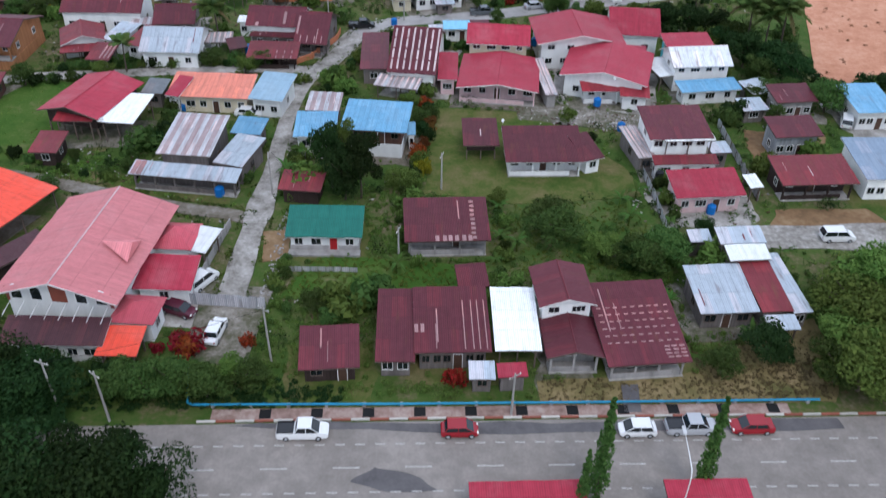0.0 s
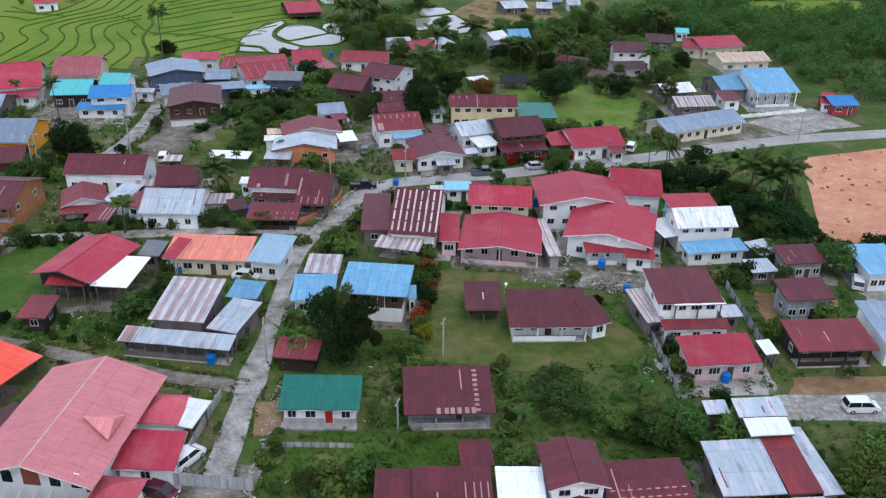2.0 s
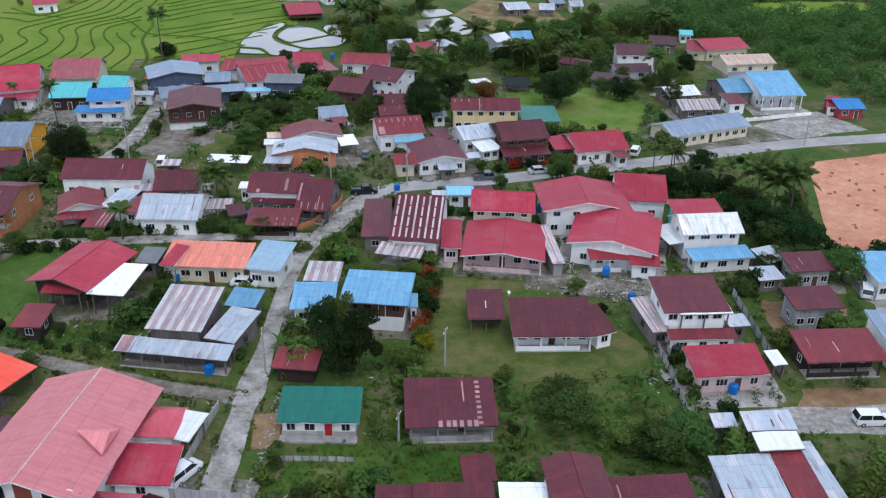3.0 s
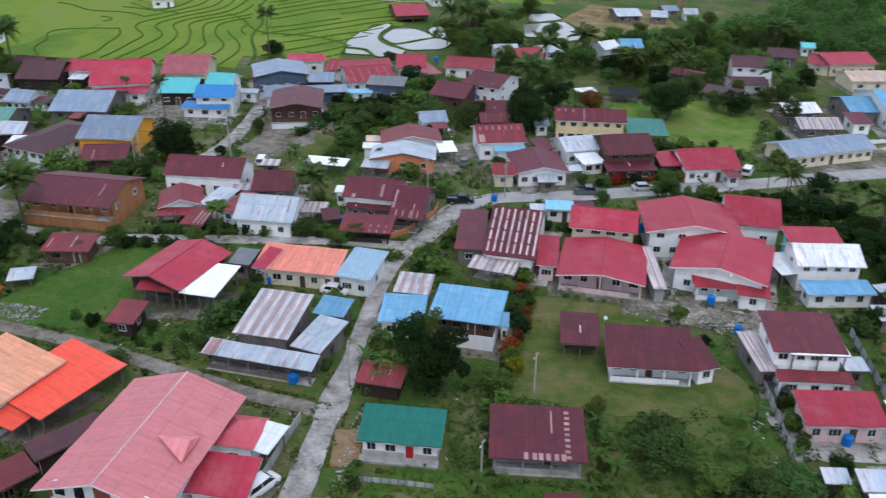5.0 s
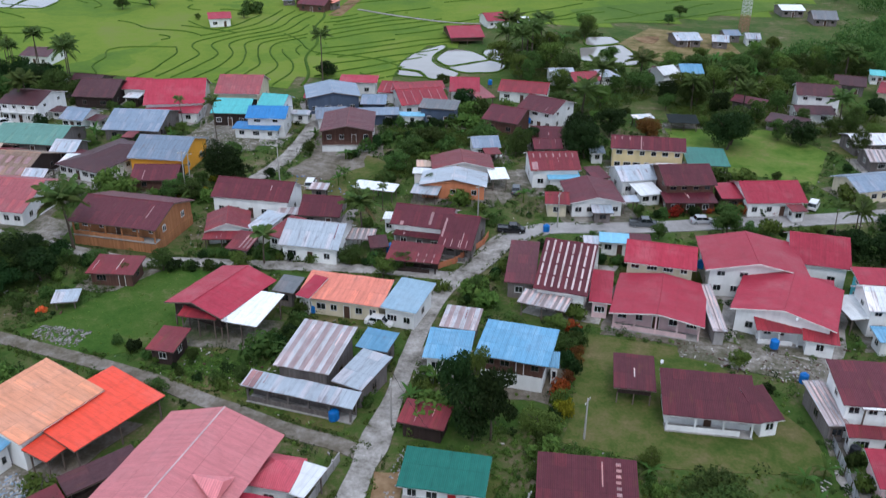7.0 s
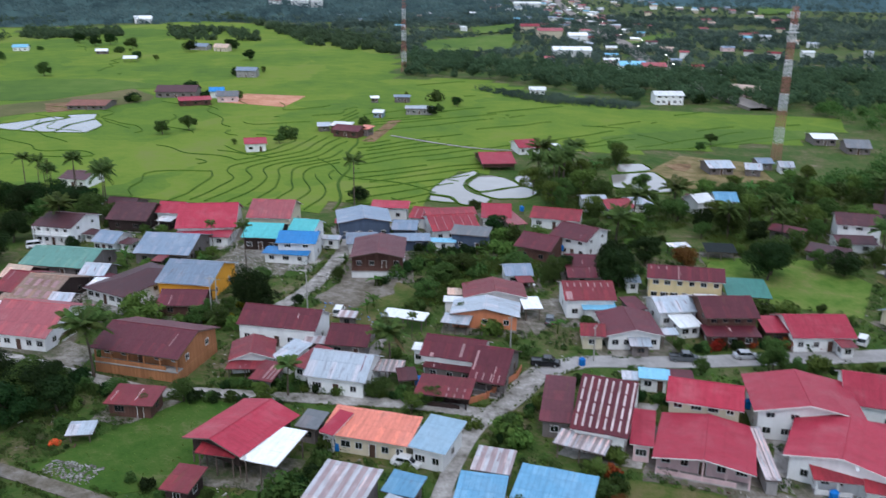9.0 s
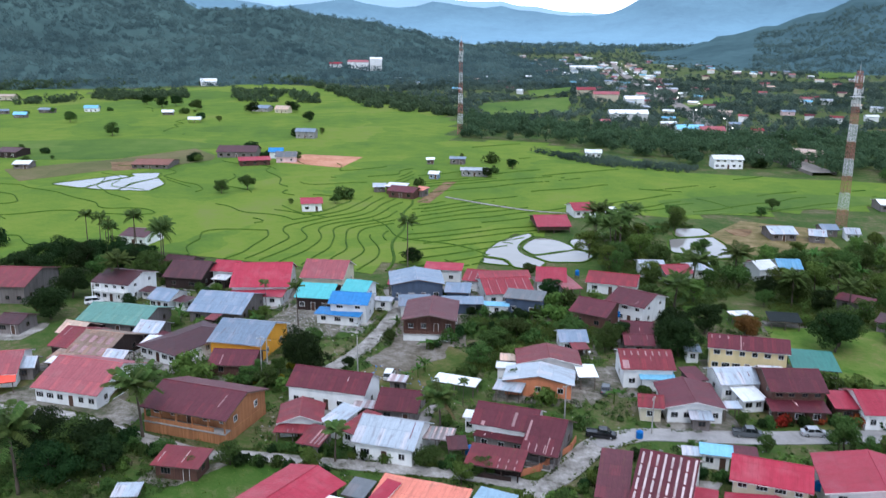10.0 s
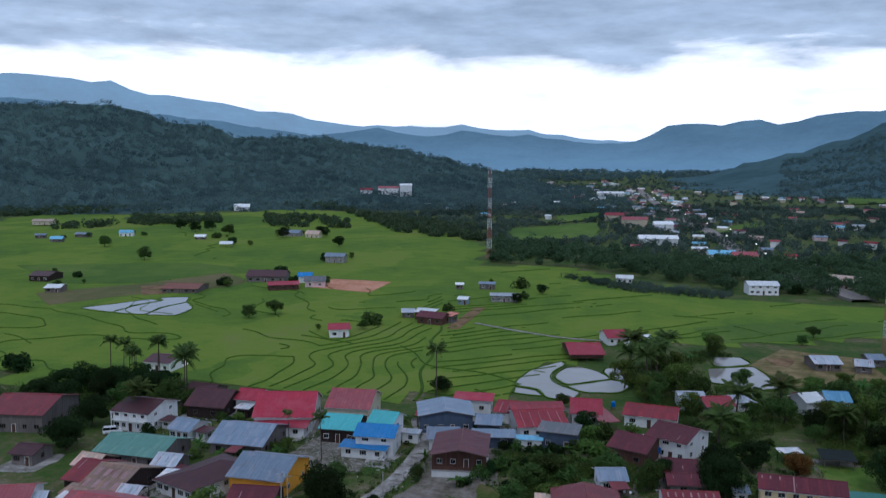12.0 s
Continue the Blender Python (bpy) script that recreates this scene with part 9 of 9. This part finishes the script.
def zinc_fence(line, hgt, label, mat="zinc"):
    """A fence of upright corrugated sheets on posts, one part a sheet."""
    f = root("fence", *line[0])
    tagged(f, label, "fence", "fences")
    inv = f.matrix_basis.inverted()
    total = sum(math.hypot(b[0] - a[0], b[1] - a[1]) for a, b in zip(line, line[1:]))
    k = int(total / 0.9)
    rng = random.Random(k)
    me = {}
    for i in range(k):
        x, y, a = along(line, (i + 0.5) * total / k)
        hh = round(hgt * rng.choice((0.95, 1.0, 1.04)), 2)
        if hh not in me:
            vs, fs, us = [], [], []
            for j in range(9):
                xx = -0.46 + 0.92 * j / 8
                yy = 0.025 if j % 2 else -0.025
                vs += [(xx, yy, 0.0), (xx, yy, hh)]
                us += [(j * 0.11, 0), (j * 0.11, hh)]
            fs = [(2 * j, 2 * j + 2, 2 * j + 3, 2 * j + 1) for j in range(8)]
            n_ = len(vs)
            vs += [(x_, y_ + 0.008, z_) for x_, y_, z_ in vs]
            us += us
            fs += [tuple(q + n_ for q in g[::-1]) for g in fs]
            me[hh] = mesh_of("fence_sheet", vs, fs, mat, us)
        part("fence_sheet", me[hh], f, inv @ pose(x, y, 0, rng.uniform(-2, 2), 0, a))
        if i % 3 == 0:
            part("post", mesh_of("post", *box_data([(-0.05, 0.04, 0, 0.05, 0.14, hgt)]), "post_wood"), f, inv @ pose(x, y, 0, 0, 0, a))


zinc_fence([(-35.5, 77.6), (-22.6, 76.9)], 1.9, "grey corrugated zinc fence across the yard")
zinc_fence([(-21.5, 84.3), (-12.6, 84.6)], 0.8, "low fence of grey zinc sheets below the cottage")
zinc_fence([(27.6, 96), (27.2, 104), (26.4, 112), (25.5, 118)], 1.4, "old dark zinc fence along the lawn")
zinc_fence([(-41, 132), (-33, 132.4)], 1.6, "patched zinc fence beside the lane")
zinc_fence([(42, 104), (41.4, 118), (41, 126)], 1.5, "rusting zinc fence between plots")


def garden_wall(line, hgt, label, mat):
    w = root("garden_wall", *line[0])
    tagged(w, label, "wall", "garden walls")
    inv = w.matrix_basis.inverted()
    for (x0, y0), (x1, y1) in zip(line, line[1:]):
        d, a = math.hypot(x1 - x0, y1 - y0), math.degrees(math.atan2(y1 - y0, x1 - x0))
        k = max(1, round(d / 2.4))
        for i in range(k):
            q = (i + 0.5) / k
            px, py = x0 + (x1 - x0) * q, y0 + (y1 - y0) * q
            part("wall_panel", bevel_mesh("wall_panel", [(-d / k / 2 + 0.12, -0.07, 0, d / k / 2 - 0.12, 0.07, hgt)], mat, 0.02), w, inv @ pose(px, py, 0, 0, 0, a))
            part("pier", bevel_mesh("pier", [(-0.14, -0.14, 0, 0.14, 0.14, hgt + 0.16)], mat, 0.02), w, inv @ pose(px - (x1 - x0) / k / 2, py - (y1 - y0) / k / 2, 0, 0, 0, a))


garden_wall([(-33.5, 143.8), (-30.4, 143.9), (-28, 146.5), (-26.6, 150), (-24.6, 155), (-24.4, 158.5)], 1.1, "orange painted masonry garden wall along the lane", "brick_orange")
garden_wall([(-31.6, 82), (-31.0, 90), (-30.6, 93.6)], 1.3, "grey block wall beside the lane", "w_greyplaster")
garden_wall([(62, 209.5), (73, 213.4), (84, 217.4)], 0.9, "white low wall of the community hall", "w_white")


def pole(x, y, hgt, label, lean=(0.0, 0.0), arm=True, mat="post_wood"):
    p = root("utility_pole", x, y, (x * 37) % 180)
    tagged(p, label, "utility pole", "utility poles")
    part("shaft", mesh_of("shaft", *tube([(0, 0, -0.1), (lean[0] / 2, lean[1] / 2, hgt / 2), (lean[0], lean[1], hgt)], [0.14, 0.12, 0.09], 8), mat), p)
    if arm:
        part("crossarm", mesh_of("crossarm", *box_data([(lean[0] - 0.8, lean[1] - 0.05, hgt - 0.5, lean[0] + 0.8, lean[1] + 0.05, hgt - 0.4)]), mat), p)
        for s in (-0.7, 0.0, 0.7):
            part("insulator", mesh_of("insulator", *tube([(lean[0] + s, lean[1], hgt - 0.4), (lean[0] + s, lean[1], hgt - 0.22)], [0.05, 0.03], 6), "lamp_glass"), p)


POLES = ((-39.4, 58.4, 9), (-35.0, 59.0, 7), (-20.3, 68.4, 8), (5.9, 61.9, 6), (-87.1, 165.8, 8), (-69.8, 170.8, 9), (-27.7, 165.5, 7), (-12.6, 165.3, 7), (-2.9, 104.2, 6), (-7.7, 87.5, 5), (-87.2, 163.7, 9), (74.9, 195.1, 7))
for x_, y_, h_ in POLES:
    pole(x_, y_, h_, "weathered grey utility pole with a short crossarm", (0.1, 0.05), True, "concrete")


pole(-26.5, 101.2, 7, "timber power pole with a crossarm beside the lane", (0.0, 0.0), True, "concrete")


def dish(x, y, z):
    d = root("satellite_dish", x, y, 30, z)
    tagged(d, "white satellite dish on a roof edge", "satellite dish", "satellite dishes")
    vs, fs = [(0, 0, 0)], []
    for i in range(1, 4):
        for k in range(14):
            w = 2 * math.pi * k / 14
            r = 0.09 * i
            vs.append((r * math.cos(w), r * math.sin(w), 0.5 * r * r))
    fs = [(0, 1 + k, 1 + (k + 1) % 14) for k in range(14)]
    fs += [(1 + 14 * i + k, 1 + 14 * (i + 1) + k, 1 + 14 * (i + 1) + (k + 1) % 14, 1 + 14 * i + (k + 1) % 14) for i in range(2) for k in range(14)]
    part("reflector", mesh_of("reflector", vs, fs, "steel_white", smooth=True), d, pose(0, -0.1, 0.55, 55, 0, 0))
    part("mount", mesh_of("mount", *tube([(0, 0, -0.1), (0, 0, 0.45), (0, -0.1, 0.55)], [0.03, 0.03, 0.03], 6), "steel_white"), d)
    part("feed_arm", mesh_of("feed_arm", *tube([(0, -0.1, 0.35), (0, -0.5, 0.75)], [0.015, 0.015], 5), "steel_white"), d)


for x_, y_, z_ in ((5.8, 116.6, 4.2), (24.3, 131.1, 4.8), (-27.4, 189.7, 3.7), (-53.8, 112.8, 4.3)):
    dish(x_, y_, z_)


def blue_pipe():
    p = root("water_pipe", -27.3, 60.7)
    tagged(p, "long blue water main on short supports beside the road", "pipe")
    inv = p.matrix_basis.inverted()
    line = [(-28.6, 65.6, 1.4), (-27.6, 61.4, 0.5), (-27.0, 61.2, 0.5), (-6.1, 62.4, 0.5), (17, 63.9, 0.5), (38.6, 65.4, 0.5)]
    part("pipe_run", mesh_of("pipe_run", *tube(line, [0.13] * 6, 10), "pipe_blue"), p, inv)
    for i in range(17):
        x = -25 + i * 3.9
        part("pipe_support", bevel_mesh("pipe_support", [(-0.18, -0.22, 0, 0.18, 0.22, 0.42)], "concrete", 0.03), p, inv @ pose(x, 61.25 + (x + 27) * 0.0635, 0, 0, 0, 4))


blue_pipe()

# roadside shelters with red roofs, south of the road
for x_, y_, w_ in ((7.0, 46.6, 10.5), (23.3, 47.6, 7.7)):
    hh = house("roadside stall with a long crimson metal roof", x_, y_, 4)
    vol(hh, 0, 0, 0, w_, 8.0, 3.2, 0.7, "S", "red", "open")
sl = root("street_lamp", 20.57, 48.82, 0)
tagged(sl, "slim white street lamp reaching over the road", "street lamp", "street lamps of the road")
part("pole", mesh_of("pole", *tube([(0, 0, 0), (0, 0, 7.4), (0.02, 0.4, 8.0), (-0.08, 1.76, 8.6), (-0.15, 3.52, 9.0)], [0.08, 0.06, 0.06, 0.05, 0.045], 8), "steel_white"), sl)
part("lamp_head", bevel_mesh("lamp_head", [(-0.31, 3.42, 8.92, 0.01, 4.42, 9.08)], "steel_white", 0.04), sl, None, "grey lamp head")


# ---------------- church hall front ----------------
def arch(w, hgt, y0, y1, n=10):
    """A slab with a round head."""
    prof = [(-w / 2, 0), (w / 2, 0)] + [(w / 2 * math.cos(math.pi * i / n), hgt - w / 2 + w / 2 * math.sin(math.pi * i / n)) for i in range(n + 1)]
    k = len(prof)
    vs = [(x, y0, z) for x, z in prof] + [(x, y1, z) for x, z in prof]
    return vs, [tuple(range(k)), tuple(range(k, 2 * k))[::-1]] + [((i + 1) % k, i, i + k, (i + 1) % k + k) for i in range(k)]


hall = next(o for o in bpy.data.objects if o.get("label", "").startswith("large white church"))
for px_ in (-4.9, -2.6, 2.6, 4.9):
    wf_ = part("window", mesh_of("window", *arch(1.5, 2.0, -8.63, -8.5), "w_white"), hall, pose(px_, 0, 4.0), "arched window with a white surround")
    part("pane", mesh_of("pane", *arch(1.15, 1.75, -8.67, -8.6), "glass"), wf_, pose(0, 0, 0.08), "dark arched window glass")
part("front_panel", bevel_mesh("front_panel", [(-0.95, -8.62, 3.9, 0.95, -8.52, 7.0)], "brick_brown", 0.02), hall, None, "brick-red centre panel")
for px_ in (-6.0, 6.0):
    part("front_pilaster", bevel_mesh("front_pilaster", [(px_ - 0.2, -8.64, 3.6, px_ + 0.2, -8.52, 5.6)], "brick_brown", 0.02), hall)
part("dormer", mesh_of("dormer", [(2.2, -1.1, 7.22), (6.0, -3.3, 6.0), (6.0, -1.1, 7.25), (6.0, 1.1, 6.0)], [(0, 1, 2), (0, 2, 3), (1, 3, 2), (0, 3, 1)], "pink", [(0, 0), (3, 0), (3, 2), (3, 4)]), hall, None, "small pink dormer gable")
for i_ in range(8):
    px_ = -5.6 + i_ * 1.6
    part("roof_stay", mesh_of("roof_stay", *tube([(px_, -9.0, 4.0), (px_ + 0.2, -11.4, 3.75)], [0.05, 0.05], 6), "steel_white"), hall)


# ---------------- wires and litter ----------------
def wire(a, b, sag, r=0.025):
    pts = []
    for i in range(13):
        q = i / 12
        p = Vector(a).lerp(Vector(b), q)
        pts.append((p.x, p.y, p.z - 4 * sag * q * (1 - q)))
    ob = part("cable", mesh_of("cable", *tube(pts, [r] * 13, 5), "tyre"))
    tagged(ob, "thin overhead cable slung between poles", "cable", "overhead cables")


for a_, b_ in (((-39.4, 58.4, 8.6), (-20.2, 68.4, 7.6)), ((-27.7, 165.5, 6.7), (-12.6, 165.3, 6.7)), ((-69.8, 170.8, 8.7), (-87.2, 163.7, 8.7)), ((-27.8, 105, 6.3), (-21, 98, 3.0))):
    wire(a_, b_, 0.5, 0.018)


def litter(poly, n, seed, mats, label):
    """Planks, sheet offcuts and rubble lying about, joined by kind of stuff."""
    rng = random.Random(seed)
    for mt in mats:
        vs, fs = [], []
        for x, y in spots(poly, n, seed + len(mt), 0.3):
            a, l, w, t_ = rng.uniform(0, math.pi), rng.uniform(0.1, 0.3) + 0.8 * rng.random() ** 5, rng.uniform(0.08, 0.26), rng.uniform(0.03, 0.14)
            bv, bf = box_data([(-l / 2, -w / 2, 0.0, l / 2, w / 2, t_)])
            k = len(vs)
            m = pose(x, y, 0.08, rng.uniform(-8, 8), rng.uniform(-6, 6), math.degrees(a))
            vs += [tuple(m @ Vector(p)) for p in bv]
            fs += [tuple(q + k for q in g_) for g_ in bf]
        if vs:
            ob = part("litter", mesh_of("litter", vs, fs, mt))
            tagged(ob, label, "litter", kind="stuff")


KEEP = list(OPEN)
OPEN.clear()
for i_, (poly_, n_, leaf_) in enumerate((
    ([(9, 67), (23, 68.5), (40, 72), (40, 66), (9, 63.5)], 500, "leaf_straw"), ([(26, 74), (40, 79), (44, 70), (42, 66), (26, 66)], 500, "leaf_straw"),
)):
    pts_ = spots(poly_, n_, 90 + i_, 0.1)
    rg_ = np.random.default_rng(90 + i_)
    cs_ = [(x, y, 0.12) for x, y in pts_]
    tagged(part("grass_tufts", mesh_of("grass_tufts", *leaf_cloud(rg_, cs_, rg_.uniform(0.1, 0.3, len(cs_)), len(cs_) * 10, 0.12, 0.4, 0.2), leaf_)), "tufts of longer grass on open ground", "grass", kind="stuff")
OPEN.clear()
litter([(8, 132), (31, 128), (31, 121), (9, 125)], 60, 61, ("kerb_pale", "w_greyplaster", "w_brownwood"), "rubble and boards on the yard")
litter([(-104, 206), (-88, 205), (-84, 188), (-104, 186)], 160, 62, ("kerb_pale", "concrete"), "pale rubble on the plot")
litter([(-83, 106), (-75, 106), (-75, 112), (-83, 112)], 110, 71, ("w_greyplaster", "w_greywood"), "grey rubble heap on the lawn")
litter([(-70.0, 84.2), (-68.3, 86.6), (-63.2, 85.4), (-61.8, 81.6), (-63.1, 78.0), (-65.2, 77.9)], 46, 72, ("kerb_pale", "w_greyplaster", "w_bluegreywall"), "pale building rubble on the yard")
tp_ = bevel_mesh("tarpaulin", [(-0.9, -0.6, 0.0, 0.9, 0.6, 0.5), (-0.4, -0.7, 0.3, 0.5, 0.4, 0.9)], "hot_tarp", 0.18)
tagged(part("tarpaulin", tp_, None, pose(-85.8, 115.5, 0, 0, 0, 25)), "crumpled orange tarpaulin over a heap", "tarpaulin")
litter([(-31, 97), (-22, 97), (-22, 78), (-32, 78)], 60, 63, ("concrete", "w_greyplaster"), "broken concrete beside the lane")
litter([(-60, 112), (-30, 112), (-30, 99), (-60, 99)], 40, 64, ("kerb_pale", "w_brownwood"), "boards and scraps round the old house")
litter([(-70, 178), (-55, 178), (-55, 165), (-70, 165)], 40, 65, ("kerb_pale", "tank_blue", "w_brownwood"), "scrap heap at the lane's end")
rr_ = np.random.default_rng(77)
tv_ = [(x, y, 0.14) for x, y in spots([(72, 184), (92, 191), (124, 196), (134, 151), (96, 143), (64, 144.5)], 120, 77, 0.1)]
tagged(part("grass_tufts", mesh_of("grass_tufts", *leaf_cloud(rr_, tv_, [0.4] * len(tv_), len(tv_) * 14, 0.2, 0.7), "leaf_rust")), "dry tufts on the graded earth", "grass", kind="stuff")
OPEN.extend(KEEP)
litter(VILL, 260, 66, ("kerb_pale", "w_brownwood", "w_greyplaster"), "odd boards and stones lying in the yards")
litter([(20, 108), (27, 108), (27, 92), (20, 92)], 26, 67, ("kerb_pale", "post_wood"), "felled poles and scraps in the grass")
